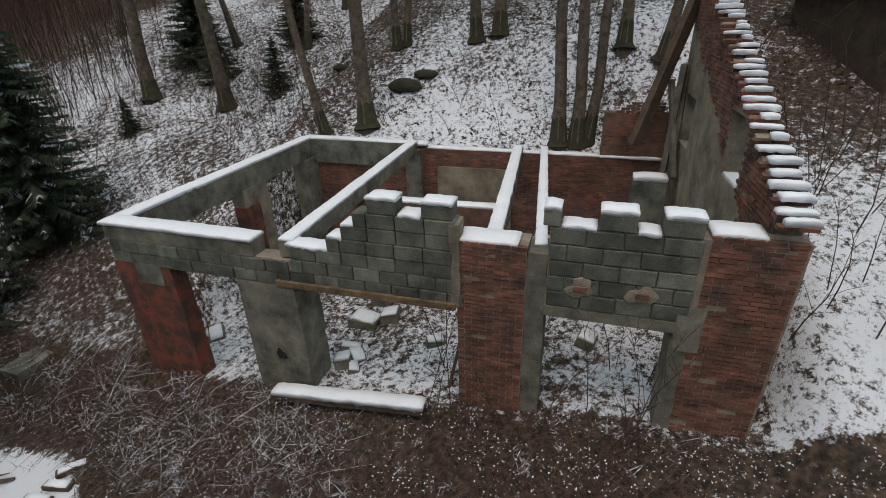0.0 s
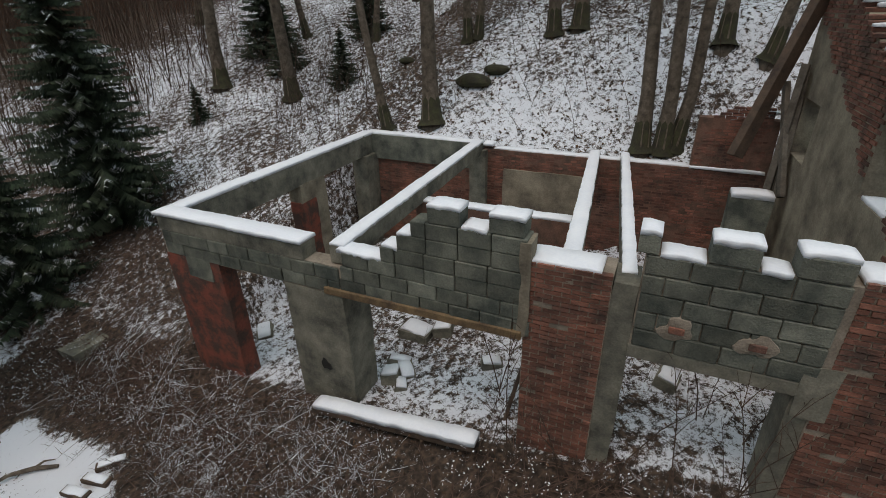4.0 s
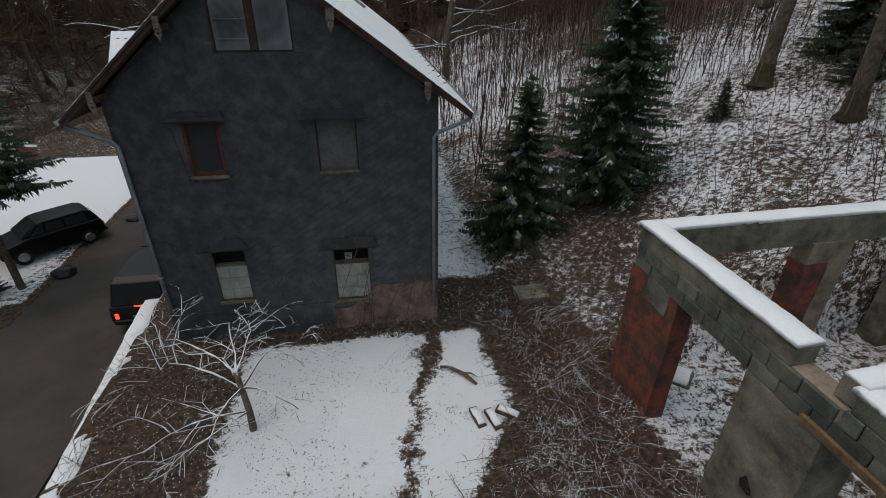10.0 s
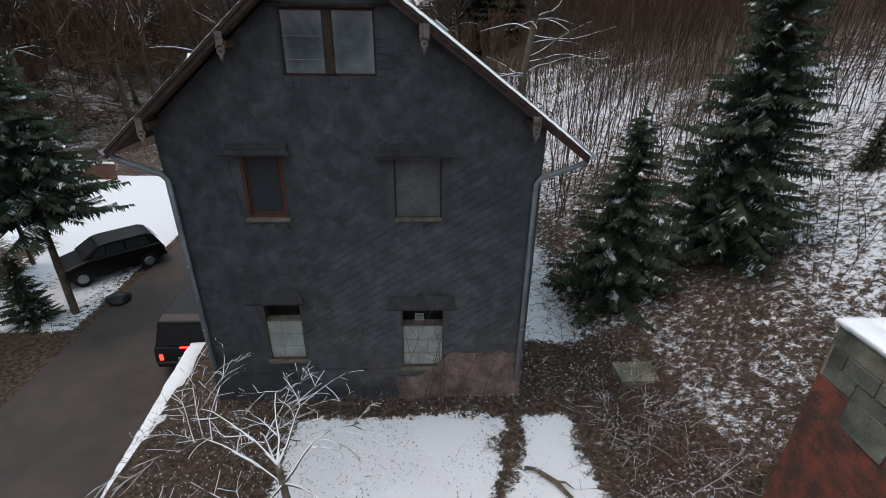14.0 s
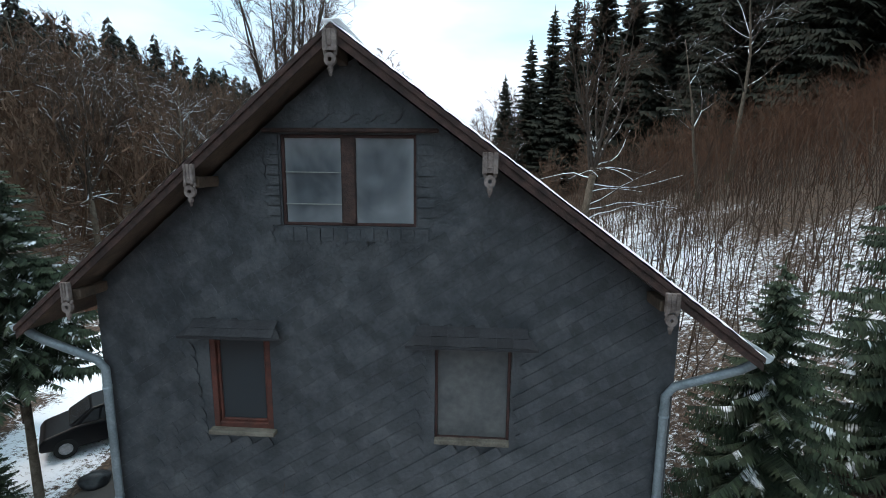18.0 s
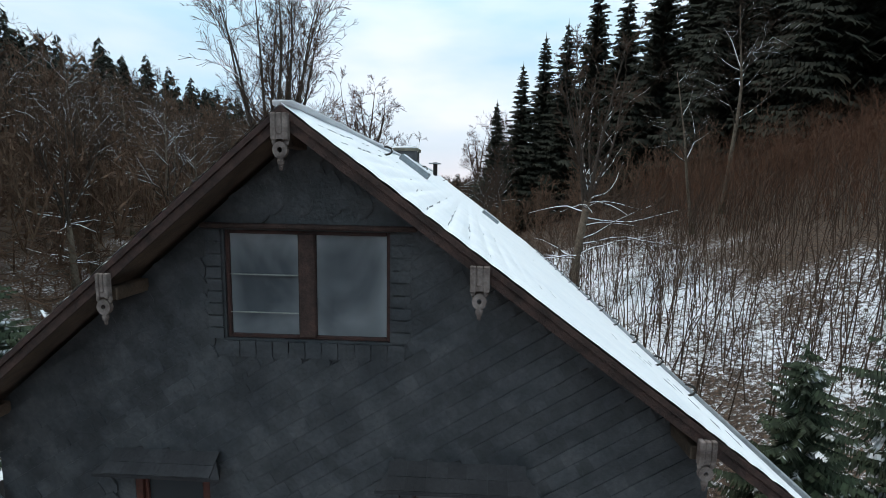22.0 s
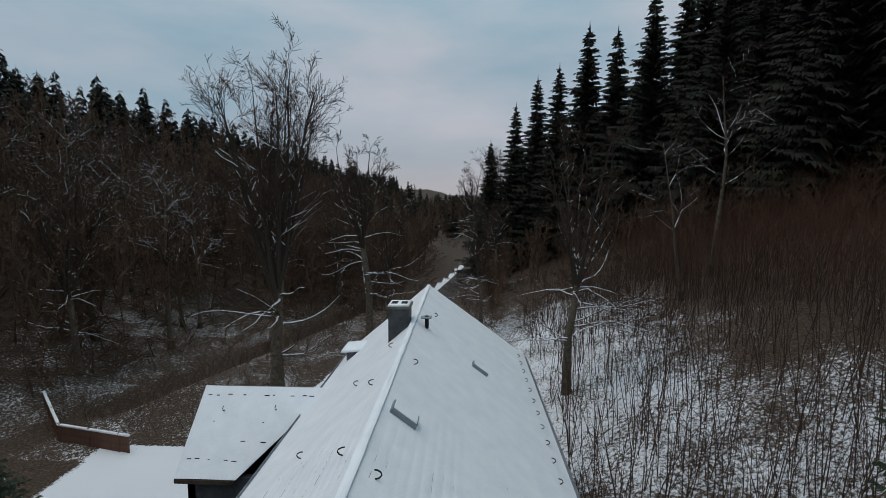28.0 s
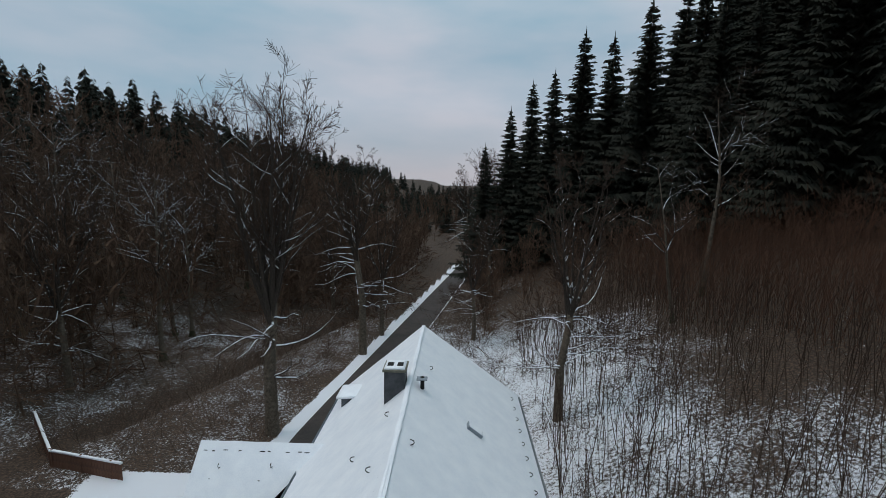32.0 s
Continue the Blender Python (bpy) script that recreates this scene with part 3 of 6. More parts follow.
# lintels
rough_box("ring_beam", 0.0, 3.58, 0.0, 0.36, 3.95, 4.26, M_CONCRETE, ruin, 0.012, 0.4, 7, "concrete ring beam")
lintel_left = rough_box("block_lintel", 0.0, 4.4, 0.02, 0.36, 3.40, 3.95, M_MORTAR, ruin, 0.01, 0.4, 8, "lintel of concrete blocks")
box("timber_lintel", 4.0, 7.47, -0.05, 0.3, 3.36, 3.50, M_YELLOWWOOD, ruin, 0.015, "split yellow-brown timber lintel", m=Matrix.Rotation(radians(-0.6), 4, "Y"))
box("concrete_lintel", 8.84, 11.0, 0.0, 0.36, 3.58, 3.78, M_CONCRETE, ruin, 0.012, "concrete lintel")
left_panel = rough_box("block_panel", 4.4, 7.47, 0.03, 0.34, 3.46, 4.15, M_MORTAR, ruin, 0.008, 0.4, 9, "stepped wall of grey concrete blocks")
right_panel = rough_box("block_panel", 8.86, 10.96, 0.03, 0.34, 3.78, 5.1, M_MORTAR, ruin, 0.008, 0.4, 10, "wall of grey concrete blocks")
# left side wall: a beam on pillars
rough_box("side_beam", 0.0, 0.36, 0.36, 7.4, 3.66, 4.28, M_CONCRETE, ruin, 0.02, 0.4, 11, "side beam of concrete")
rough_box("side_pillar", 0.0, 0.4, 3.7, 4.75, 0.2, 3.68, M_PLASTER, ruin, 0.03, 0.3, 12, "plastered brick pillar, red at its foot")
rough_box("side_pillar", -0.02, 0.5, 6.7, 7.4, 0.2, 3.68, M_CONCRETE, ruin, 0.03, 0.3, 13)
# back wall
back_wall = rough_box("back_wall", -0.02, 11.2, 7.4, 7.75, 0.0, 4.12, M_BRICKWALL, ruin, 0.02, 0.5, 14, "old red brick back wall")
rough_box("back_block_course", 0.0, 3.95, 7.32, 7.7, 3.5, 4.26, M_BLOCK, ruin, 0.015, 0.4, 15, "grey block course")
rough_box("back_plaster", 4.75, 7.1, 7.33, 7.42, 1.6, 3.6, M_PLASTER, ruin, 0.02, 0.4, 16, "patch of old plaster")
rough_box("back_pillar", 3.75, 4.25, 7.2, 7.42, 0.8, 4.1, M_CONCRETE, ruin, 0.02, 0.3, 17)
back_stub = rough_box("wall_stub", 9.5, 11.15, 7.42, 7.75, 4.1, 5.35, M_BRICKWALL, ruin, 0.02, 0.3, 18, "broken brick wall head")


def slanted(name, a, b, w, h, mat, label="", seed=0):
    """A beam between two points of its top's middle line, with snow on it."""
    A, B = Vector(a), Vector(b)
    d = B - A
    L = d.length
    ob = rough_box(name, -w / 2, w / 2, 0, L, -h, 0, mat, ruin, 0.012, 0.5, seed, label)
    ang = math.atan2(d.y, d.x) - math.pi / 2
    ob.matrix_local = Matrix.Translation(A) @ Matrix.Rotation(ang, 4, "Z") @ Matrix.Rotation(math.asin(d.z / L), 4, "X")
    snow_cap("snow", [a, b], w * 0.98, 0.055, ruin, seed, 0.45, "", 0.09, 0.018)


slanted("cross_beam", (4.25, 0.1, 4.30), (3.95, 7.5, 4.30), 0.30, 0.32, M_CONCRETE, "concrete cross beam", 21)
slanted("cross_beam", (7.95, 0.35, 4.58), (7.22, 7.5, 4.30), 0.27, 0.34, M_CONCRETE, "concrete cross beam", 22)
slanted("cross_beam", (8.72, 0.35, 4.60), (7.97, 7.5, 4.30), 0.20, 0.30, M_CONCRETE, "concrete cross beam", 23)
slanted("inner_wall_head", (4.1, 3.3, 3.98), (7.5, 3.35, 3.98), 0.30, 0.5, M_BRICKWALL, "head of an inner wall", 24)
rough_box("inner_pier", 4.2, 4.75, 3.15, 3.5, 0.8, 3.6, M_CONCRETE, ruin, 0.03, 0.3, 25, "grey pier")
rough_box("inner_pier", 10.35, 11.15, 5.9, 6.35, 0.8, 4.0, M_BLOCK, ruin, 0.02, 0.3, 26, "block pier")
snow_cap("snow", [(10.35, 6.1, 4.0), (11.15, 6.1, 4.0)], 0.44, 0.12, ruin, 27)

# the tall gable at the far end
gable = wall_with_holes("gable_wall", 0.3, 7.6, 0.8, 9.0, [(2.0, 3.0, 5.15, 6.25), (5.9, 7.0, 4.8, 5.95)], -0.36, 0.0, M_PLASTER, ruin, top=lambda v: min(5.35 + 0.44 * v, 8.75),
                        label="tall gable, brick outside and pale plaster inside")
gable.matrix_local = Matrix(((0, -1, 0, 11.68), (1, 0, 0, 0), (0, 0, 1, 0), (0, 0, 0, 1))) @ Matrix.Rotation(0.045, 4, "Z")


# snow on the wall heads
snow_cap("snow", [(-0.05, 0.18, 4.26), (3.58, 0.18, 4.26)], 0.42, 0.065, ruin, 31, 0.45, "", 0.08, 0.025)
snow_cap("snow", [(0.18, 0.36, 4.28), (0.18, 7.5, 4.26)], 0.38, 0.065, ruin, 32, 0.45, "", 0.08, 0.025)
snow_cap("snow", [(0.1, 7.55, 4.26), (4.4, 7.55, 4.22)], 0.36, 0.065, ruin, 33, 0.45, "", 0.08, 0.025)
snow_cap("snow", [(4.4, 7.6, 4.10), (9.5, 7.6, 4.10)], 0.30, 0.06, ruin, 34, 0.8)
snow_cap("snow", [(9.5, 7.55, 4.14), (11.1, 7.5, 4.14)], 0.4, 0.05, ruin, 35, 0.8)
snow_cap("snow", [(7.45, 0.3, 4.68), (8.4, 0.3, 4.68)], 0.5, 0.065, ruin, 36, 0.45, "", 0.08, 0.025)
snow_cap("snow", [(10.95, 0.3, 5.13), (11.6, 0.3, 5.13)], 0.48, 0.065, ruin, 37, 0.45, "", 0.08, 0.025)

# single concrete blocks of the two panels
def block_mesh(name, w, h, d):
    bm = bmesh.new()
    add_box(bm, 0, w, 0, d, 0, h, 0.012)
    for v in bm.verts:
        v.co += Vector([noise.noise(v.co * 9 + Vector((w * 30, 0, k * 9))) * 0.008 for k in range(3)])
    me = bpy.data.meshes.new(name)
    bm.to_mesh(me)
    bm.free()
    me.materials.append(M_BLOCK)
    return me


BLOCKS = {w: block_mesh("concrete_block", w - 0.014, 0.246, 0.36) for w in (0.25, 0.38, 0.5)}


def lay_block(u, z, w, parent):
    ob = new("concrete_block", BLOCKS[w])
    ob.parent = parent
    ob.location = (u, -0.01 + random.uniform(-0.012, 0.012), z)
    ob.rotation_euler = (0, random.uniform(-0.008, 0.008), random.uniform(-0.008, 0.008))


def lay_course(u0, u1, z, parent, shift):
    u, first = u0, True
    while u < u1 - 0.12:
        w = 0.5
        if first and shift:
            w = 0.25
        if u1 - u < 0.5:
            w = 0.38 if u1 - u > 0.33 else 0.25
        lay_block(u, z, w, parent)
        u += w
        first = False


rng_state = random.getstate()
random.seed(11)
# left panel climbs in steps towards the brick pillar
for i, (a, b) in enumerate(((4.3, 7.45), (4.35, 7.45), (4.4, 7.45), (5.15, 7.45), (5.45, 7.45), (5.70, 7.45))):
    lay_course(a, b, 3.50 + 0.255 * i - 0.0, left_panel, i % 2)
for u in (5.98, 6.90):
    lay_block(u, 3.50 + 0.255 * 6, 0.5, left_panel)
for i in range(2):
    lay_course(0.05, 4.3, 3.43 + 0.255 * i, lintel_left, i % 2)
for i in range(5):
    lay_course(8.88, 10.95, 3.79 + 0.262 * i, right_panel, i % 2)
for u, z, w in ((8.76, 5.11, 0.25), (9.52, 5.11, 0.5), (10.35, 5.11, 0.5)):
    lay_block(u, z, w, right_panel)
random.setstate(rng_state)
for a, b, z in ((4.30, 5.15, 4.25), (5.17, 5.45, 4.50), (5.47, 5.70, 4.76), (5.98, 6.48, 5.27), (6.50, 6.88, 5.02), (6.90, 7.40, 5.27), (8.76, 9.0, 5.36), (9.02, 9.5, 5.09), (9.52, 10.02, 5.36), (10.04, 10.33, 5.09), (10.35, 10.85, 5.36)):
    snow_cap("snow", [(a, 0.17, z), (b, 0.17, z)], 0.35, 0.062, ruin, a * 3, 0.4, "", 0.06, 0.035)

# ---- the dark slate house ----
house = empty("slate_house", None, "tall house clad in dark slate with a snowy roof", "house")
HX0, HX1, RIDGE_X, RIDGE_Z, HY1 = -0.70, 6.20, 2.43, 9.03, 17.3
SL, SR = 0.855, 0.735


def roof_under(x):
    """Underside of the roof above x."""
    return RIDGE_Z - 0.16 - (SL * (RIDGE_X - x) if x < RIDGE_X else SR * (x - RIDGE_X))


WINDOWS = {"attic": (1.68, 3.22, 6.98, 8.00), "upper_l": (0.68, 1.44, 4.42, 5.66), "upper_r": (3.44, 4.34, 4.38, 5.64), "low_l": (0.62, 1.42, 1.05, 2.62), "low_r": (3.50, 4.42, 0.80, 2.46)}
wall_with_holes("wall_front", HX0, HX1, -1.8, 9, list(WINDOWS.values()), 0.0, 0.4, M_SLATE, house, top=roof_under, label="slate-hung gable wall")
box("wall_side", HX0, HX0 + 0.4, 0.4, HY1, -1.9, roof_under(HX0), M_SLATE, house)
box("wall_side", HX1 - 0.4, HX1, 0.4, HY1, -0.6, roof_under(HX1), M_SLATE, house)
wall_with_holes("wall_back", HX0, HX1, -1.9, 9, [], HY1 - 0.4, HY1, M_SLATE, house, top=roof_under)
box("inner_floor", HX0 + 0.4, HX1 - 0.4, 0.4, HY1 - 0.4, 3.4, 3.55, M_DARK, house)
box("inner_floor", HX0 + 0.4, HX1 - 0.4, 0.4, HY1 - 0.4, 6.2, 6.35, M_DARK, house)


def roof_slope(name, side):
    s = SL if side < 0 else SR
    xe = -1.32 if side < 0 else 6.88
    ze = RIDGE_Z - s * abs(xe - RIDGE_X)
    y0, y1 = -0.45, HY1 + 0.3
    t = 0.10
    vs = [(RIDGE_X, y0, RIDGE_Z), (xe, y0, ze), (xe, y1, ze), (RIDGE_X, y1, RIDGE_Z), (RIDGE_X, y0, RIDGE_Z - t), (xe, y0, ze - t), (xe, y1, ze - t), (RIDGE_X, y1, RIDGE_Z - t)]
    fs = [(0, 1, 2, 3), (7, 6, 5, 4), (4, 5, 1, 0), (1, 5, 6, 2), (2, 6, 7, 3)]
    ob = raw(name, vs, fs, M_OLDWOOD, house, "boarded roof slope")
    # snow on it: gently waved, thinner at the edges, with faint grooves over the tile rows
    vs, fs = [], []
    nu, nv = 150, 100
    for j in range(nv + 1):
        for i in range(nu + 1):
            a, b = i / nu, j / nv
            x = RIDGE_X + (xe - RIDGE_X) * a + (0.05 * math.copysign(1, side) * (a > 0.99))
            y = y0 - 0.02 + (y1 - y0 + 0.04) * b ** 1.6
            h = 0.055 + 0.02 * noise.noise(Vector((x * 0.6, y * 0.5, 3))) + 0.010 * noise.noise(Vector((x * 2.6, y * 3.0, 9)))
            h *= min(1, 8 * (1 - a) + 0.45) * min(1, 10 * b + 0.4)
            ph = ((abs(x - RIDGE_X) - 0.24) / 0.18) % 1.0
            h -= 0.014 * math.exp(-(min(ph, 1 - ph) / 0.16) ** 2) * smooth_step(9.0, 1.0, y) * min(1.0, max(0.0, 0.6 + 1.1 * noise.noise(Vector((x * 0.7, y * 0.6, 6)))))
            vs.append((x, y, RIDGE_Z - s * abs(x - RIDGE_X) + h))
    for j in range(nv):
        for i in range(nu):
            q = j * (nu + 1) + i
            f = (q, q + 1, q + nu + 2, q + nu + 1)
            fs.append(f if side < 0 else f[::-1])
    raw("roof_snow", vs, fs, M_SNOW, ob, "thin even snow", smooth=True)
    # edges of the tiles that show through the snow in broken lines
    rnd = random.Random(91 + side)
    ev, ef = [], []

    def edge(x0, ya, x1, yb, w):
        p, q = (Vector((x, y, RIDGE_Z - s * abs(x - RIDGE_X) + 0.0415 + 0.02 * noise.noise(Vector((x * 0.6, y * 0.5, 3))) + 0.010 * noise.noise(Vector((x * 2.6, y * 3.0, 9))))) for x, y in ((x0, ya), (x1, yb)))
        d = (q - p).normalized()
        m = d.cross(Vector((0, 0, 1))).normalized() * w
        k = len(ev)
        ev.extend((p + m, p - m, q - m, q + m, p.lerp(q, 0.15) + Vector((0, 0, 0.014)), p.lerp(q, 0.85) + Vector((0, 0, 0.014))))
        ef.extend(((k, k + 3, k + 5, k + 4), (k + 2, k + 1, k + 4, k + 5), (k + 1, k, k + 4), (k + 3, k + 2, k + 5)))

    for j in range(22):
        d = 0.24 + 0.18 * j
        x, y = RIDGE_X + side * d, -0.3
        while y < (12.0 if j == 0 else 6.0):
            ln = rnd.uniform(0.05, 0.35)
            show = (0.40 if j else 0.6) + 0.7 * noise.noise(Vector((x * 1.7, y * 0.5, 6))) - 0.07 * max(0.0, y) - 0.11 * max(0.0, d - 1.0)
            if rnd.random() < show:
                edge(x + rnd.gauss(0, 0.004), y, x + rnd.gauss(0, 0.004), y + ln, rnd.uniform(0.002, 0.0045) if rnd.random() < 0.85 else 0.009)
            y += ln + rnd.uniform(0.02, 0.12)
    tagged(raw("tile_edges", ev, ef, M_EDGE, ob), "dark tile edges showing through the snow", kind="stuff")
    return ob, xe, ze


slope_l, XL, ZL = roof_slope("roof_slope", -1)
slope_r, XR, ZR = roof_slope("roof_slope", 1)


def verge_board(xe, ze, y, z_off, d, thick):
    bm = bmesh.new()
    pts = [(RIDGE_X, RIDGE_Z - z_off), (xe, ze - z_off), (xe, ze - z_off - d), (RIDGE_X, RIDGE_Z - z_off - d)]
    v = [bm.verts.new((x, y - thick, z)) for x, z in pts] + [bm.verts.new((x, y, z)) for x, z in pts]
    for f in ((0, 1, 2, 3), (7, 6, 5, 4), (0, 4, 5, 1), (1, 5, 6, 2), (2, 6, 7, 3)):
        bm.faces.new([v[i] for i in f])
    part("verge_board", bm, M_VERGE, house, "dark red-brown flaking verge board")


for xe, ze in ((XL, ZL), (XR, ZR)):
    verge_board(xe, ze, -0.453, 0.0, 0.06, 0.04)
    verge_board(xe, ze, -0.453, 0.064, 0.09, 0.02)

# ---- trees ----
def grow(seed, height, radius, levels=3, first=0.3, kids=(13, 6, 4), spread=0.9, reach=0.42, bend=0.25, lean=(0, 0)):
    """Polylines of a bare tree: the trunk's and the crown's."""
    rnd = random.Random(seed)
    trunk, crown = [], []

    def limb(p, d, length, r, level, sink):
        n = (9, 6, 4, 3)[min(level, 3)]
        pts, rad = [p.copy()], [r]
        dd = d.copy()
        for i in range(1, n):
            t = i / (n - 1)
            up = 0.05 if level == 0 else 0.10 * (1 if level < 3 else 0.3)
            dd = (dd + Vector((rnd.gauss(0, bend), rnd.gauss(0, bend), rnd.gauss(0, bend) + up * 2)) * (0.16 if level == 0 else 0.5)).normalized()
            p = p + dd * (length / (n - 1))
            pts.append(p.copy())
            rad.append(max(0.005, r * (1 - 0.86 * t)))
        sink.append((pts, rad, (7, 5, 4, 3)[min(level, 3)]))
        if level >= levels:
            return
        for k in range(kids[level]):
            t = rnd.uniform(first if level == 0 else 0.2, 0.98)
            f = t * (n - 1)
            i = min(int(f), n - 2)
            q = pts[i].lerp(pts[i + 1], f - i)
            ax = (pts[i + 1] - pts[i]).normalized()
            az = rnd.uniform(0, 2 * math.pi)
            side = ax.cross(Vector((math.cos(az), math.sin(az), 0.13)))
            side = side.normalized() if side.length > 0.01 else Vector((1, 0, 0))
            nd = (ax * (1 - spread * 0.5) + side * spread * rnd.uniform(0.7, 1.2)).normalized()
            ln = length * reach * (1.15 - 0.62 * t) * rnd.uniform(0.7, 1.25) if level == 0 else length * 0.52 * rnd.uniform(0.6, 1.2) * (1.1 - 0.5 * t)
            rr = max(0.006, (r * (1 - 0.86 * t)) * (0.46 if level == 0 else 0.5))
            limb(q, nd, ln, rr, level + 1, crown)

    limb(Vector((0, 0, -0.3)), Vector((lean[0], lean[1], 1)).normalized(), height, radius, 0, trunk)
    return trunk, crown


def forked(seed, height, radius, fork=0.4, limbs=6, width=0.5, low=9, kids=(9, 7, 5)):
    """A wide valley tree: a trunk that forks into rising limbs, with long arching low boughs. Polylines of trunk, limbs and twigs."""
    rnd = random.Random(seed)
    trunk, bough, twig = [], [], []
    scale = 1.0

    def run(p, d, length, r, level, lift, sink_level):
        n = (8, 7, 4, 3)[level]
        pts, rad = [p.copy()], [r]
        for i in range(1, n):
            t = i / (n - 1)
            w = (0.05, 0.19, 0.22, 0.28)[level]
            d = (d + Vector((rnd.gauss(0, w), rnd.gauss(0, w), rnd.gauss(0, w * 0.8) + lift + (0.05 if level == 0 else 0.0)))).normalized()
            p = p + d * length / (n - 1)
            pts.append(p.copy())
            rad.append(max(0.0095 if level > 1 else 0.014, r * (1 - 0.88 * t)) * scale)
        (bough if level < 2 else twig).append((pts, rad, (6, 4, 3, 3)[level]))
        if level >= 3:
            return
        for k in range(kids[level]):
            t = rnd.uniform(0.22, 1.0) if level else rnd.uniform(0.15, 1.0)
            f = t * (n - 1)
            i = min(int(f), n - 2)
            q = pts[i].lerp(pts[i + 1], f - i)
            ax = (pts[i + 1] - pts[i]).normalized()
            az = rnd.uniform(0, 2 * math.pi)
            side = ax.cross(Vector((math.cos(az), math.sin(az), 0.2))).normalized()
            nd = (ax * 0.95 + side * rnd.uniform(0.35, 0.85)).normalized()
            run(q, nd, length * (rnd.uniform(0.20, 0.36) if level == 0 else rnd.uniform(0.34, 0.60)) * (1.15 - 0.5 * t), max(0.011, r * (1 - 0.88 * t) * 0.5), level + 1, 0.06, 0)

    top = Vector((rnd.gauss(0, 0.02), rnd.gauss(0, 0.02), fork)) * height
    pts = [Vector((0, 0, -0.4)), Vector((rnd.gauss(0, 0.1), rnd.gauss(0, 0.1), height * fork * 0.5)), top]
    trunk.append((pts, [radius * 1.25, radius * 0.95, radius * 0.78], 9))
    for k in range(limbs):
        az = 2 * math.pi * (k + rnd.uniform(-0.25, 0.25)) / limbs
        tilt = width * rnd.uniform(0.45, 1.1) if k else 0.12
        q = pts[1].lerp(top, rnd.uniform(0.55, 1.0))
        ln = height - q.z
        run(q, Vector((math.cos(az) * tilt, math.sin(az) * tilt, 1)).normalized(), ln * (rnd.uniform(0.88, 0.98) if k else 0.86) / (1 + 0.6 * tilt), radius * rnd.uniform(0.38, 0.55), 0, 0.0, 0)
    for k in range(low):
        az = rnd.uniform(0, 2 * math.pi)
        q = pts[0].lerp(top, rnd.uniform(0.45, 1.0))
        run(q, Vector((math.cos(az), math.sin(az), rnd.uniform(0.0, 0.45))).normalized(), height * rnd.uniform(0.16, 0.30), radius * 0.22, 1, 0.0, 0)
    return trunk, bough, twig


def finish_tree(name, label, trunk, bough, twig, group):
    e = empty(name, None, label, "tree", group)
    tr = raw("trunk", *tube_data(trunk), M_BARK, e, smooth=True)
    if len(trunk[0][0]) > 9:
        p, w, k = trunk[0]
        sk = [Vector((0, 0, 0)), p[1] + Vector((0.01, 0, 0)), p[2], p[2].lerp(p[3], 0.3)]
        raw("moss", *tube_data([(sk, [w[0] * 1.12, w[1] * 1.05, w[2] * 1.03, w[2] * 0.7], 9)]), M_MOSS, tr, "moss round the foot", smooth=True)
    raw("limbwork", *tube_data(bough), M_TWIGSNOW, e, "bare limbs with lines of snow")
    raw("crown", *joined(tube_data([q for q in twig if len(q[0]) > 3]), ribbon_data([q for q in twig if len(q[0]) <= 3])), M_TWIGFINE, e)
    return e


def wide_tree(name, seed, height, radius, label, **kw):
    return finish_tree(name, label, *forked(seed, height, radius, **kw), "bare trees of the valley")


def bare_tree(name, seed, height, radius, label, mat=None, **kw):
    t, c = grow(seed, height, radius, **kw)
    pts, rad, k = t[0]
    up = (pts[1] - pts[0]).normalized()
    # the foot spreads into the roots
    pts[1:1] = [pts[0] + up * 0.5, pts[0] + up * 1.1]
    rad[0], rad[1:1] = radius * 1.75, [radius * 1.28, radius * 1.04]
    return finish_tree(name, label, t, [q for q in c if q[2] > 3], [q for q in c if q[2] <= 3], "bare trees of the slope")


def spray(vs, fs, p, d, L, rnd, width, droop, step, hang=0.0):
    """One flat bough of needles: pairs of drooping side sprays along it."""
    s = Vector((-d.y, d.x, 0))
    steps = max(2, int(L / step))
    for i in range(steps):
        a = (i + 0.3) / steps
        c = p + d * (L * a) + Vector((0, 0, -droop * L * a + 0.6 * droop * L * a * a))
        wd = width * L * (1.05 - a) * rnd.uniform(0.45, 1.4) + 0.04
        ln = L / steps
        for sg in (-1, 1):
            tip = c + s * sg * wd + d * ln * rnd.uniform(0.6, 1.7) + Vector((0, 0, -0.62 * wd - rnd.uniform(0.0, 0.12) * L * 0.5))
            q = c + d * ln * rnd.uniform(0.55, 0.95) + Vector((0, 0, -droop * ln * 0.4))
            b = len(vs)
            low = Vector((0, 0, -hang * rnd.uniform(0.3, 1.0) * (1.1 - 0.7 * a)))
            vs.extend([c, q, tip + low, c + s * sg * wd * 0.6 + Vector((0, 0, -0.5 * wd)) + low * 0.7])
            fs.append((b, b + 1, b + 2, b + 3) if sg > 0 else (b + 3, b + 2, b + 1, b))


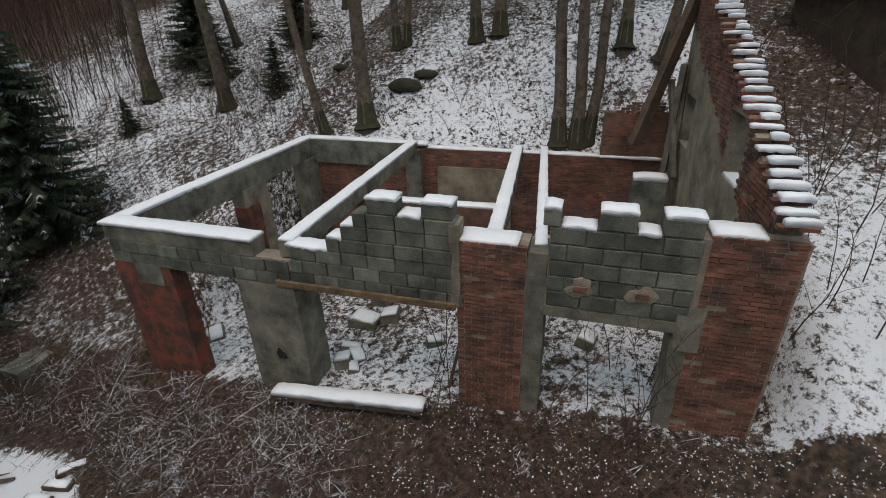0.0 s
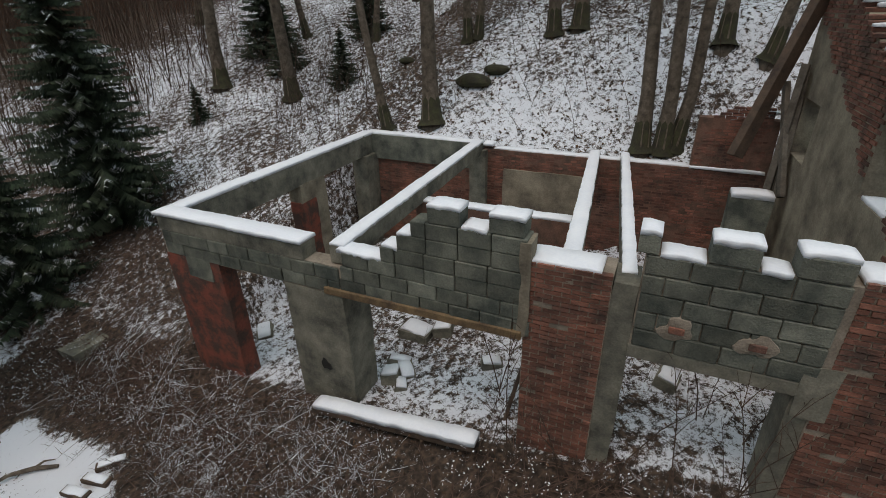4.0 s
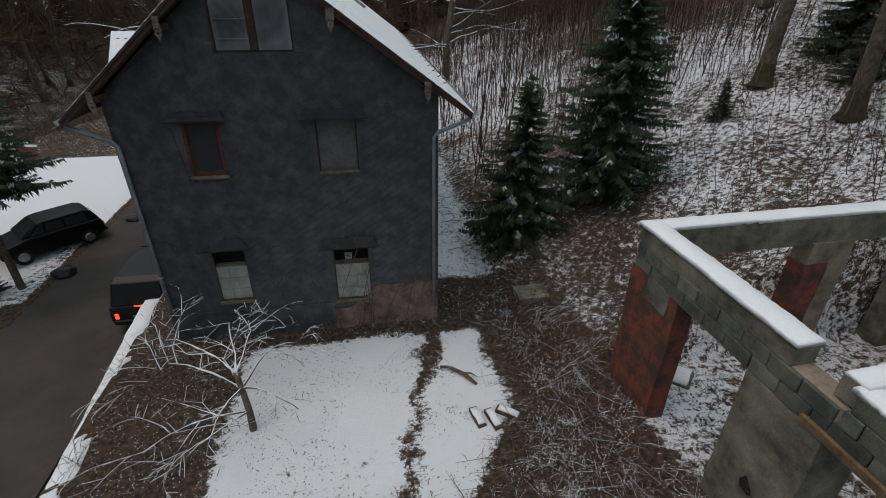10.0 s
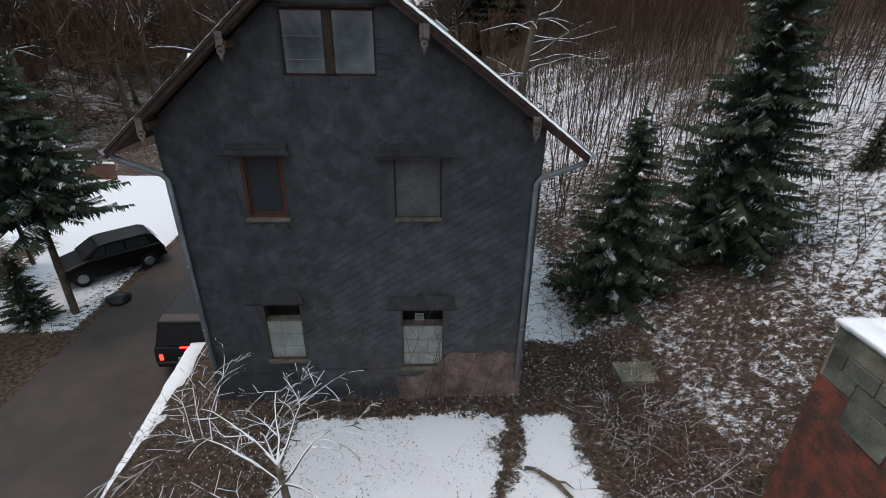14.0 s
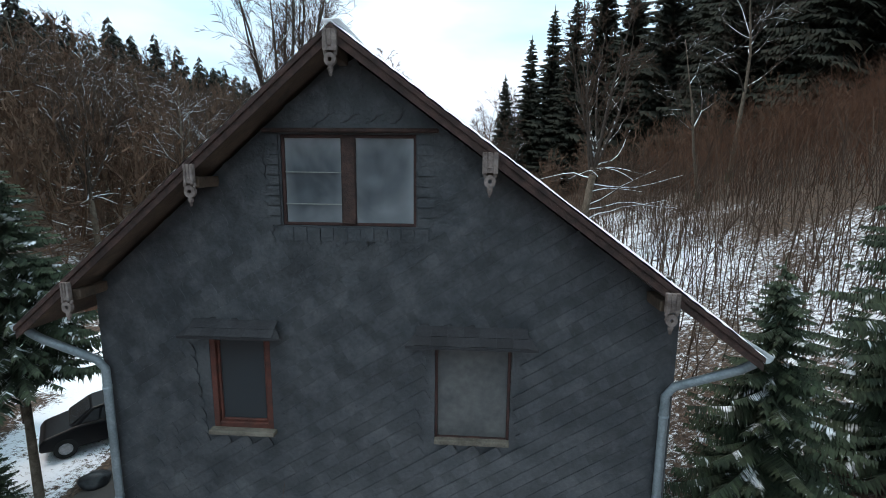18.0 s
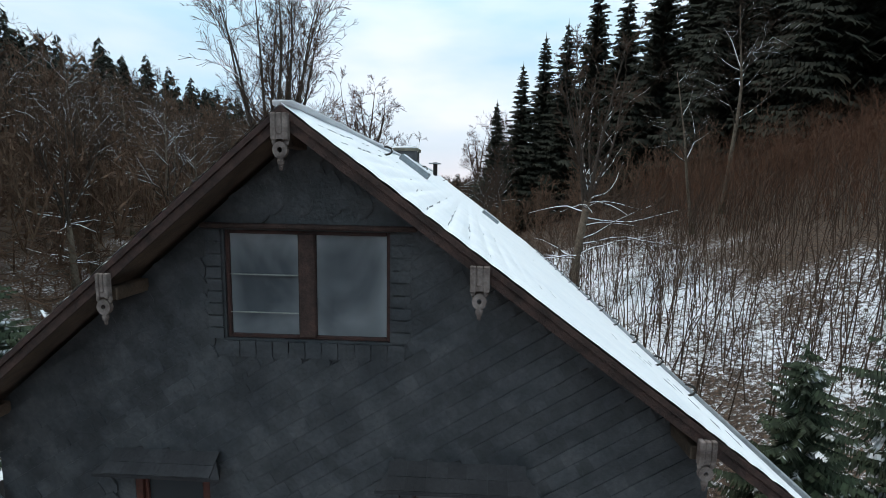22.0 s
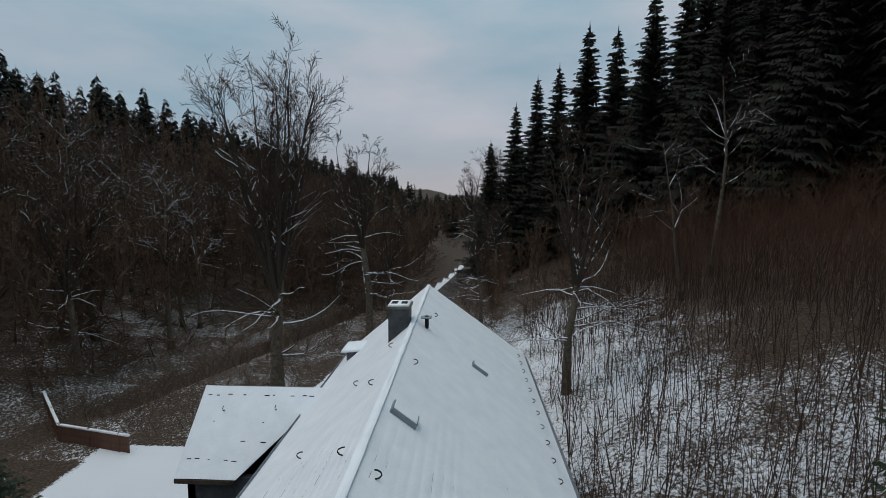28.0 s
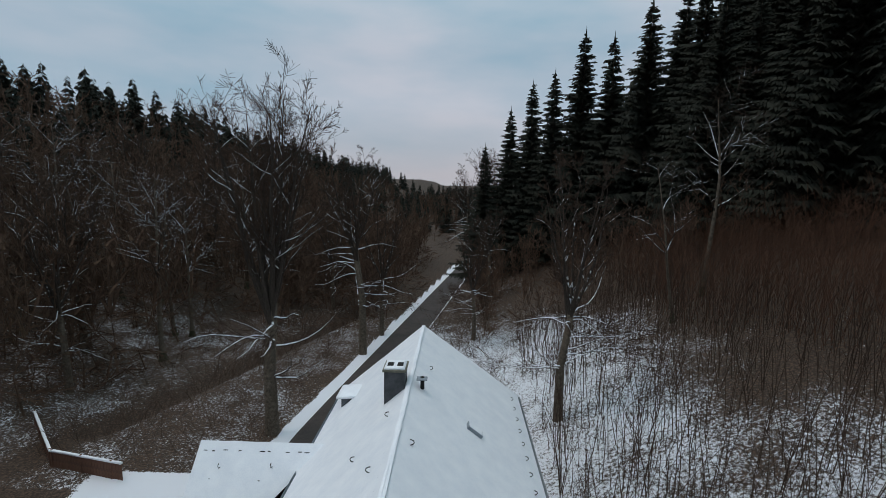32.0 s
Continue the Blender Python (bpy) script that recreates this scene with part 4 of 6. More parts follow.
def spruce_crown(seed, height, spread, whorls, per, step, start=0.05, power=0.8, width=0.40, hang=0.0):
    rnd = random.Random(seed)
    vs, fs = [], []
    for w in range(whorls):
        t0 = start + (0.985 - start) * w / whorls
        for k in range(per):
            t = min(0.985, max(start * 0.8, t0 + rnd.uniform(-1.3, 1.3) / whorls))
            L0 = spread * (1 - t) ** power + 0.012 * height
            az = 2 * math.pi * (k + rnd.uniform(-0.45, 0.45)) / per + w * 1.3
            spray(vs, fs, Vector((0, 0, height * t)), Vector((math.cos(az), math.sin(az), 0)), L0 * rnd.uniform(0.55, 1.12) * (1 + 0.3 * noise.noise(Vector((math.cos(az) * 1.5, math.sin(az) * 1.5 + seed, t * 9)))), rnd, width, 0.42 - 0.3 * t, step, hang)
    # leading shoot
    b = len(vs)
    r = 0.02 * spread
    vs.extend([Vector((r, 0, height * 0.95)), Vector((-r, r, height * 0.95)), Vector((-r, -r, height * 0.95)), Vector((0, 0, height * 1.02))])
    fs.extend([(b, b + 1, b + 3), (b + 1, b + 2, b + 3), (b + 2, b, b + 3)])
    return vs, fs


def spruce(name, seed, height, spread, label, mat=None, whorls=34, group="spruces", per=9, step=0.13, start=0.05, width=0.26, hang=0.03, power=0.8):
    e = empty(name, None, label, "spruce", group)
    raw("trunk", *tube_data([([Vector((0, 0, -0.3)), Vector((0.02, 0, height * 0.5)), Vector((0, 0, height))], [height * 0.014, height * 0.009, 0.01], 6)]), M_BARK, e, smooth=True)
    raw("crown", *spruce_crown(seed, height, spread, whorls, per, step, start, power, width, hang), mat or M_NEEDLE, e)
    return e


def put(thing, x, y, rot=0.0, s=1.0):
    """Stands a copy of a tree on the ground."""
    m = Matrix.Translation((x, y, ground_z(x, y) - 0.05)) @ Matrix.Rotation(rot, 4, "Z") @ Matrix.Scale(s, 4)
    ob = copy_thing(thing, m)
    ob.matrix_world = m
    return ob


def stand(thing, x, y, rot=0.0, s=1.0):
    thing.matrix_world = Matrix.Translation((x, y, ground_z(x, y) - 0.05)) @ Matrix.Rotation(rot, 4, "Z") @ Matrix.Scale(s, 4)


tree_a = bare_tree("beech_tree", 1, 17, 0.27, "bare beech with a grey-brown trunk on the snowy slope", first=0.42, kids=(13, 6, 9))
tree_b = bare_tree("beech_tree", 2, 15, 0.20, "bare slender beech with snow on its branches", first=0.4, kids=(13, 6, 9))
tree_d = bare_tree("ash_tree", 4, 14, 0.16, "thin bare ash tree leaning over the snowy slope", first=0.45, kids=(11, 6, 8), lean=(-0.03, 0.13))
big_maple = wide_tree("maple_tree", 3, 26.0, 0.42, "big bare maple with a fan-shaped crown beside the lane", fork=0.36, limbs=10, width=0.34, low=9, kids=(14, 6, 6))
round_tree = wide_tree("lime_tree", 8, 22.5, 0.34, "bare round-crowned lime with snow on its limbs", fork=0.52, limbs=8, width=0.55, low=16, kids=(9, 6, 9))
verge_tree = wide_tree("maple_tree", 12, 18.0, 0.26, "bare dark maple with snowy arching boughs", fork=0.4, limbs=6, width=0.5, low=14, kids=(8, 6, 8))
fir_a = spruce("spruce_tree", 5, 9.4, 2.0, "dark green spruce dusted with snow", whorls=44, per=12, step=0.05, width=0.22)
fir_b = spruce("spruce_tree", 6, 5.4, 2.0, "young spruce with snow on its boughs", whorls=27, per=12, step=0.045, width=0.24)
tall_fir = spruce("tall_spruce", 7, 30.0, 8.0, "tall dark spruce of the forest edge", M_NEEDLEFAR, 58, "forest spruces", 9, 0.3, 0.12, 0.30, 0.3, 1.05)
slim_fir = spruce("tall_spruce", 9, 28.0, 6.8, "slim dark spruce of the forest edge", M_NEEDLEFAR, 54, "forest spruces", 9, 0.3, 0.1, 0.30, 0.3, 1.05)

# single trees by the ruin
stand(tree_a, 18.4, -4.9)
stand(tree_d, 17.95, -3.5, 0.2)
stand(tree_b, 18.1, -11.4, 0.7)
for sd, h, r, x, y, lean, label in ((61, 16, 0.26, 19.65, 2.1, (0.0, 0.01), "bare beech with a mossy foot on the snowy slope"), (62, 17, 0.29, 19.9, 6.4, (0.02, 0.05), "stout bare beech with a mossy foot"),
                                    (63, 15, 0.19, 18.2, -11.9, (0.02, -0.02), "slender bare beech beside its twin"), (64, 15, 0.17, 18.35, -12.15, (0.05, -0.12), "slender bare beech leaning away from its twins"),
                                    (65, 14, 0.21, 22.3, -7.7, (0.0, 0.02), "bare beech up the snowy slope"), (66, 15, 0.24, 22.5, -8.5, (0.02, -0.03), "bare beech up the snowy slope"),
                                    (67, 14, 0.20, 21.0, -12.9, (0.03, -0.03), "bare beech up the snowy slope"), (68, 15, 0.17, 20.6, -14.0, (0.0, -0.05), "thin bare beech behind the ruin"),
                                    (69, 13, 0.16, 22.2, -4.5, (-0.03, 0.04), "bare tree with several stems on the slope"), (70, 13, 0.15, 22.35, -4.8, (0.03, -0.05), "bare tree with several stems on the slope")):
    stand(bare_tree("beech_tree", sd, h, r, label, first=0.20 if sd < 63 else 0.36, kids=(15 if sd < 63 else 12, 6, 8), lean=lean, reach=0.5 if sd < 63 else 0.42), x, y, 0.0)
# spruces between house and ruin
stand(fir_a, 12.6, 3.8, 0.0, 1.12)
for x, y, k in ((21.5, 3.9, 0.55), (23.0, 6.2, 0.85), (20.6, 0.2, 0.4), (24.5, 1.5, 0.6), (17.5, 5.2, 0.28)):
    put(fir_b, x, y, x, k)
stand(fir_b, 9.6, 3.7, 0.4, 1.05)
# valley trees
stand(big_maple, -8.7, 27.0, 0.0, 0.98)
stand(round_tree, -5.5, 43.0, 1.2)
put(verge_tree, -4.6, 49.4, 2.2, 0.95)
stand(verge_tree, 10.6, 25.2, 3.0, 1.0)
put(verge_tree, 5.8, 43.6, 1.0, 0.75)
put(round_tree, 8.5, 62.0, 0.3, 0.62)
put(round_tree, 6.5, 84.0, 2.3, 0.95)
put(big_maple, 10.5, 88.0, 1.0, 0.92)
for x, y, z in ((8.2, 75, 22.3), (12.2, 75, 28.0), (15.4, 74, 32.0), (18.2, 71, 33.0), (22.2, 70, 38.5), (25.5, 67, 37.0), (28.6, 62, 40.0), (33, 62, 42)):
    a = slim_fir if x < 19 else tall_fir
    put(a, x, y, x, (z - ground_z(x, y)) / (28.0 if a is slim_fir else 30.0))
stand(slim_fir, 32.0, 55.0, 0.0, 1.1)
stand(tall_fir, 36.0, 57.0, 0.0, 1.1)

rr = random.Random(42)
for i in range(24):          # slope behind the ruin
    x, y = rr.uniform(22, 46), rr.uniform(-26, 16)
    put(rr.choice((tree_a, tree_b, tree_d)), x, y, rr.uniform(0, 6), rr.uniform(0.85, 1.2))
for i in range(30):          # wooded slope on the far side of the brook
    x, y = rr.uniform(-46, -25), rr.uniform(2, 80)
    if x > -29 and y < 30:
        continue
    put(rr.choice((tree_a, tree_b, tree_b, verge_tree)), x, y, rr.uniform(0, 6), rr.uniform(0.85, 1.15))
for x, y, a, s in ((-27.3, 32.0, verge_tree, 1.0), (-24.5, 40.0, tree_a, 1.0), (-30.5, 37.9, round_tree, 0.8), (-33.5, 30.0, tree_a, 1.1), (-18.5, 52.0, tree_b, 1.0), (-13.0, 60.0, verge_tree, 0.9), (-21, 58, round_tree, 0.75)):
    put(a, x, y, x * 3.0, s)
put(tree_b, 24.5, 36.0, 0.4, 1.1)
put(tree_d, 21.0, 33.0, 1.4, 0.9)
for i in range(30):          # spruces above the thicket
    x, y = rr.uniform(35, 52), rr.uniform(6, 46)
    put(rr.choice((tall_fir, slim_fir)), x, y, rr.uniform(0, 6), rr.uniform(0.85, 1.1))
for i in range(22):          # tall spruces of the right-hand slope
    x, y = rr.uniform(29, 48), rr.uniform(44, 60)
    put(rr.choice((tall_fir, slim_fir)), x, y, rr.uniform(0, 6), rr.uniform(0.9, 1.15))
# an evergreen by the yard
yard_fir = spruce("spruce_tree", 15, 9.4, 4.0, "broad dark spruce overhanging the lane", None, 30, "spruces", 15, 0.07, 0.44, 0.16)
stand(yard_fir, -8.3, 6.1)
put(yard_fir, -15.5, 6.5, 2.0, 1.1)
put(fir_b, -12.2, 3.0, 2.0, 1.3)
put(fir_b, -9.4, 5.6, 1.0, 0.5)

# ---- parts of the slate house ----
def inside_gable(x, z, m=0.0):
    return HX0 + m < x < HX1 - m and z < roof_under(x) - m


def tile_mesh(name, s):
    """One slate: a thin leaf with one rounded corner."""
    pts = [(-s / 2, -s * 0.42), (-s * 0.2, -s / 2), (s * 0.1, -s * 0.48), (s * 0.34, -s * 0.34), (s * 0.48, -s * 0.1), (s / 2, s * 0.2), (s / 2, s / 2), (-s / 2, s / 2)]
    vs = [(x, -0.014 - 0.004 * (z < 0), z) for x, z in pts] + [(x, 0.0, z) for x, z in pts]
    n = len(pts)
    fs = [tuple(range(n))] + [(i, i + n, (i + 1) % n + n, (i + 1) % n) for i in range(n)]
    me = bpy.data.meshes.new(name)
    me.from_pydata(vs, [], fs)
    me.materials.append(M_SLATE)
    return me, vs, fs


def hang_slates():
    s, pitch, tilt = 0.20, 0.150, radians(32)
    me, tv, tf = tile_mesh("slate", s)
    rnd = random.Random(5)
    wall = house.children[0]
    spots = []
    c, sn = math.cos(tilt), math.sin(tilt)
    for i in range(-70, 80):
        for j in range(-70, 80):
            a, b = (i + 0.5 * (j % 2)) * pitch, j * pitch
            x, z = 2.7 + a * c - b * sn, 4.0 + a * sn + b * c
            if not inside_gable(x, z, 0.13) or z < 1.25 or (x > 4.6 and z < 1.45):
                continue
            if any(w[0] - 0.15 < x < w[1] + 0.15 and w[2] - 0.15 < z < w[3] + 0.18 for w in WINDOWS.values()):
                continue
            spots.append((x, z))
    near = sorted(spots, key=lambda p: (p[0] - 2.6) ** 2 + (p[1] - 6.6) ** 2)
    for x, z in near[:290]:
        ob = new("slate", me)
        ob.parent = wall
        ob.location = (x, -0.004 - rnd.uniform(0, 0.006), z)
        ob.rotation_euler = (rnd.uniform(0.05, 0.10), -tilt + rnd.gauss(0, 0.02), rnd.gauss(0, 0.012))
    vs, fs = [], []
    for x, z in near[290:]:
        m = Matrix.Translation((x, -0.004 - rnd.uniform(0, 0.006), z)) @ Euler((rnd.uniform(0.05, 0.10), -tilt + rnd.gauss(0, 0.02), rnd.gauss(0, 0.012))).to_matrix().to_4x4()
        b = len(vs)
        vs += [m @ Vector(v) for v in tv]
        fs += [tuple(i + b for i in f) for f in tf]
    tagged(raw("slate_cladding", vs, fs, M_SLATE, wall, "remaining slates of the gable"), kind="stuff")


hang_slates()


def hood(x0, x1, z0, z1, depth, label="small slate-covered hood"):
    """A little sloping roof over a window, splayed at the sides."""
    vs = [(x0, -depth, z0), (x1, -depth, z0), (x1 - 0.16, -0.01, z1), (x0 + 0.16, -0.01, z1), (x0, -depth, z0 - 0.03), (x1, -depth, z0 - 0.03), (x1 - 0.1, -0.01, z0 - 0.03), (x0 + 0.1, -0.01, z0 - 0.03)]
    ob = raw("window_hood", vs, [(0, 1, 2, 3), (4, 5, 1, 0), (0, 3, 7, 4), (1, 5, 6, 2), (7, 6, 5, 4)], M_HOOD, house, label)
    n = int((x1 - x0) / 0.2)
    for i in range(n):
        a = x0 + 0.1 + (x1 - x0 - 0.2) * (i + 0.5) / n
        for j in range(2):
            t = 0.08 + 0.42 * j
            m = Matrix.Translation((a, -depth * (1 - t), z0 + (z1 - z0) * t + 0.004)) @ Matrix.Rotation(math.atan2(z1 - z0, depth) - 0.05, 4, "X")
            box("slate", -0.088, 0.088, -0.02, depth * 0.72, 0.0, 0.010, M_HOOD, ob, 0, m=m)


def frame_bars(name, x0, x1, z0, z1, w, y0, y1, mat, parent, label=""):
    bm = bmesh.new()
    add_box(bm, x0, x0 + w, y0, y1, z0, z1, 0.006)
    add_box(bm, x1 - w, x1, y0, y1, z0, z1, 0.006)
    add_box(bm, x0 + w, x1 - w, y0, y1, z0, z0 + w, 0.006)
    add_box(bm, x0 + w, x1 - w, y0, y1, z1 - w, z1, 0.006)
    return part(name, bm, mat, parent, label)


def sheet(name, x0, x1, z0, z1, y, mat, parent, sag=0.02, label="", seed=0):
    """A pane or a slack film with folds from its corners."""
    nx, nz = 14, 16
    vs = []
    for j in range(nz + 1):
        for i in range(nx + 1):
            a, b = i / nx, j / nz
            p = Vector((a * 5 + seed, b * 4, seed))
            w = math.sin(math.pi * a) * math.sin(math.pi * b)
            vs.append((x0 + (x1 - x0) * a, y + sag * (w * 0.5 + 0.6 * noise.noise(p) * min(1, 6 * w) + 0.5 * noise.noise(p * 2.7) * w), z0 + (z1 - z0) * b))
    fs = [(j * (nx + 1) + i, j * (nx + 1) + i + 1, (j + 1) * (nx + 1) + i + 1, (j + 1) * (nx + 1) + i) for j in range(nz) for i in range(nx)]
    return raw(name, vs, fs, mat, parent, label, smooth=True)


# attic window: two lights behind milky film, a thick post between
x0, x1, z0, z1 = WINDOWS["attic"]
attic = frame_bars("window", x0, x1, z0, z1, 0.035, 0.02, 0.12, M_FRAME, house, "attic window with torn plastic film over two lights")
box("post", 2.37, 2.53, -0.01, 0.14, z0 + 0.02, z1 - 0.02, M_VERGE, attic, 0.012, "thick flaking brown post")
for a, b, sd in ((x0 + 0.035, 2.37, 1), (2.53, x1 - 0.035, 2)):
    sheet("pane", a, b, z0 + 0.035, z1 - 0.035, 0.05, M_FILM, attic, 0.035, "slack milky plastic film", sd)
    box("glazing", a, b, 0.10, 0.11, z0 + 0.035, z1 - 0.035, M_GLASS, attic)
    if sd == 1:
        for zz in (z0 + 0.24, z0 + 0.60):
            box("glazing_bar", a, b, 0.018, 0.030, zz, zz + 0.010, M_WHITEPANEL, attic, 0, "thin pale glazing bar")
box("lintel", x0 - 0.18, x1 + 0.25, -0.09, 0.0, z1 + 0.02, z1 + 0.065, M_VERGE, house, 0.012, "brown lintel board")
bm = bmesh.new()
for i in range(9):
    add_box(bm, x1 + 0.02, x1 + 0.20, -0.03, -0.012, z0 + 0.115 * i, z0 + 0.115 * i + 0.10)
for i in range(11):
    add_box(bm, x0 - 0.02 + 0.155 * i, x0 + 0.125 + 0.155 * i, -0.032, -0.014, z0 - 0.17, z0 - 0.02)
for i in range(9):
    add_box(bm, x0 - 0.16, x0 - 0.02, -0.03, -0.012, z0 + 0.115 * i, z0 + 0.115 * i + 0.10)
part("slate_border", bm, M_SLATE, house, "border of upright slates round the window")

# upper windows
x0, x1, z0, z1 = WINDOWS["upper_l"]
w = frame_bars("window", x0, x1, z0, z1, 0.07, 0.0, 0.10, M_REDFRAME, house, "tall window in a red-brown frame")
frame_bars("casement", x0 + 0.07, x1 - 0.07, z0 + 0.07, z1 - 0.07, 0.03, 0.04, 0.10, M_REDFRAME, w)
box("pane", x0 + 0.10, x1 - 0.10, 0.07, 0.08, z0 + 0.10, z1 - 0.10, M_GLASS, w, 0, "dark bluish glass")
box("window_sill", x0 - 0.03, x1 + 0.04, -0.10, 0.05, z0 - 0.055, z0 + 0.005, M_WOOD, w, 0.008, "pale grey wooden sill")
hood(0.42, 1.66, 5.68, 5.84, 0.22)
x0, x1, z0, z1 = WINDOWS["upper_r"]
w = frame_bars("window", x0, x1, z0, z1, 0.035, 0.02, 0.10, M_FRAME, house, "window closed with grey film")
sheet("pane", x0 + 0.035, x1 - 0.035, z0 + 0.035, z1 - 0.035, 0.06, M_GREYFILM, w, 0.02, "grey plastic film", 7)
box("window_sill", x0, x1, -0.05, 0.05, z0 - 0.035, z0 + 0.03, M_WOOD, w, 0.008, "pale grey wooden sill")
hood(3.12, 4.62, 5.66, 5.84, 0.24)

# ground floor: openings half filled with pale blocks
for key, hx in (("low_l", (0.40, 1.56)), ("low_r", (3.22, 4.68))):
    x0, x1, z0, z1 = WINDOWS[key]
    zs = 2.02 if key == "low_l" else 1.86
    inf = box("infill", x0, x1, 0.06, 0.3, z0, zs, M_MORTAR, house, 0, "pale block infill of a window")
    # three courses of pale blocks, staggered
    for j in range(3):
        zb, zt = z0 + (zs - z0) * j / 3, z0 + (zs - z0) * (j + 1) / 3
        cut = x0 + (x1 - x0) * (0.62 if j % 2 else 0.4)
        for a, b in ((x0, cut), (cut, x1)):
            box("panel", a + 0.005, b - 0.005, 0.045, 0.1, zb + 0.005, zt - 0.005, M_WHITEPANEL, inf, 0.006)
    frame_bars("window_frame", x0 - 0.0, x1, z0, z1, 0.035, 0.0, 0.05, M_OLDWOOD, house)
    # near-black sheet in place of the room's shade above the infill
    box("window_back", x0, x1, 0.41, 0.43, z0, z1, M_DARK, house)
    hood(hx[0], hx[1], z1 + 0.02, z1 + 0.20, 0.26)
    box("window_sill", x0 - 0.05, x1 + 0.05, -0.06, 0.05, z0 - 0.08, z0, M_WOOD, house, 0.008)
sign = box("paper_sign", 3.80, 3.98, -0.032, -0.024, 2.06, 2.24, M_WHITEPANEL, house, 0, "small white paper sign with faint lines")
for i in range(3):
    box("sign_line", 3.825, 3.955, -0.036, -0.0325, 2.11 + 0.04 * i, 2.122 + 0.04 * i, M_DARK, sign)

# the plinth: bare rubble and reddish render at the foot
M_PLINTH = material("reddish_rubble_render", (0.29, 0.19, 0.16), (0.085, 0.058, 0.052), 2.2, 0.95, 0.7, 25)
bm = bmesh.new()
prev = None
for i in range(29):
    x = 3.4 + (HX1 - 0.01 - 3.4) * i / 28
    zt = 0.55 + 0.62 * smooth_step(3.9, 4.6, x) + 0.14 * noise.noise(Vector((x * 3.1, 2, 0)))
    cur = [bm.verts.new((x, -0.028 - 0.012 * noise.noise(Vector((x * 5, z, 7))), z)) for z in (-0.7, -0.2, 0.2, zt * 0.6 + 0.1, zt)]
    if prev:
        for a in range(4):
            bm.faces.new((prev[a], cur[a], cur[a + 1], prev[a + 1]))
    prev = cur
ob = part("plinth", bm, M_PLINTH, house, "reddish rubble plinth where the slate is gone")
md = ob.modifiers.new("thickness", "SOLIDIFY")
md.thickness = 0.027
md.offset = -1
box("ground_course", HX0, 3.4, -0.03, -0.003, -1.0, 0.75, M_SLATE, house, 0, "dark render at the foot")


# carved ornaments under the verge
def ornament(x, wide, ztop, y=-0.50):
    bm = bmesh.new()
    # grooved board, cut in three tongues at its foot
    for k in range(3):
        a = -wide / 2 + wide * k / 3
        add_box(bm, a + 0.003, a + wide / 3 - 0.003, -0.03, 0.03, -0.21 + (0.05 if k == 1 else 0.0), 0.0, 0.006)
    add_box(bm, -wide * 0.42, wide * 0.42, -0.02, 0.02, -0.20, -0.02)
    # ring with a hole, two knobs beside it and a drop below
    n, r0, r1, zc = 14, 0.022, 0.066, -0.285
    ring = []
    for k in range(n):
        an = 2 * math.pi * k / n
        ring.append([bm.verts.new((r * math.cos(an), yy, zc + r * math.sin(an))) for r, yy in ((r0, -0.02), (r1, -0.02), (r1, 0.02), (r0, 0.02))])
    for k in range(n):
        a, b = ring[k], ring[(k + 1) % n]
        for i in range(4):
            bm.faces.new((a[i], a[(i + 1) % 4], b[(i + 1) % 4], b[i]))
    for xc, zc, r in ((-0.058, -0.222, 0.022), (0.058, -0.222, 0.022), (0.0, -0.372, 0.034), (0.0, -0.418, 0.020)):
        bmesh.ops.create_uvsphere(bm, u_segments=8, v_segments=6, radius=r, matrix=Matrix.Translation((xc, 0, zc)) @ Matrix.Diagonal((1.0, 0.7, 1.3, 1)))
    bm.transform(Matrix.Translation((x, y, ztop)) @ Matrix.Diagonal((0.9, 1, 1.0, 1)))
    part("verge_ornament", bm, M_ORNAMENT, house, "carved weathered wooden ornament with a ring")


for x, wd in ((RIDGE_X, 0.16), (0.90, 0.12), (4.02, 0.18), (-0.62, 0.11), (5.90, 0.16)):
    ornament(x, wd, roof_under(x) + 0.10)
for x in (RIDGE_X, 0.90, 4.02, -0.58, 5.86):
    box("purlin", x - 0.05, x + 0.05, -0.42, 0.0, roof_under(x) - 0.15, roof_under(x) - 0.03, M_OLDWOOD, house, 0.01, "projecting purlin end")


def pipe(name, pts, r, mat, parent, label="", sides=10):
    return raw(name, *tube_data([([Vector(p) for p in pts], [r] * len(pts), sides)]), mat, parent, label, smooth=True)


for sx, xe, ze, xw, zend in ((1, XR, ZR, 6.08, 0.45), (-1, XL, ZL, -0.60, 0.9)):
    # half-round gutter
    vs, fs = [], []
    for j, y in enumerate((-0.40, HY1 + 0.3)):
        for k in range(9):
            an = math.pi + math.pi * k / 8
            vs.append((xe + sx * 0.06 + 0.075 * math.cos(an), y, ze - 0.02 + 0.075 * math.sin(an)))
    fs = [(k, k + 1, 9 + k + 1, 9 + k) for k in range(8)]
    g = raw("gutter", vs, fs, M_METAL, house, "grey zinc gutter", smooth=True)
    md = g.modifiers.new("thickness", "SOLIDIFY")
    md.thickness = 0.006
    d = pipe("downpipe", [(xe + sx * 0.05, -0.30, ze - 0.08), (xe + sx * 0.02, -0.26, ze - 0.16), (xe - sx * 0.10, -0.24, ze - 0.24), (xw + sx * 0.08, -0.12, ze - 0.52), (xw, -0.10, ze - 0.64), (xw, -0.10, zend)], 0.05, M_METAL, house, "grey zinc downpipe with an elbow")
    for zz in (ze - 0.9, ze - 2.4, ze - 3.9):
        pipe("pipe_clamp", [(xw, -0.10, zz), (xw, -0.10, zz + 0.03)], 0.058, M_METAL, d)


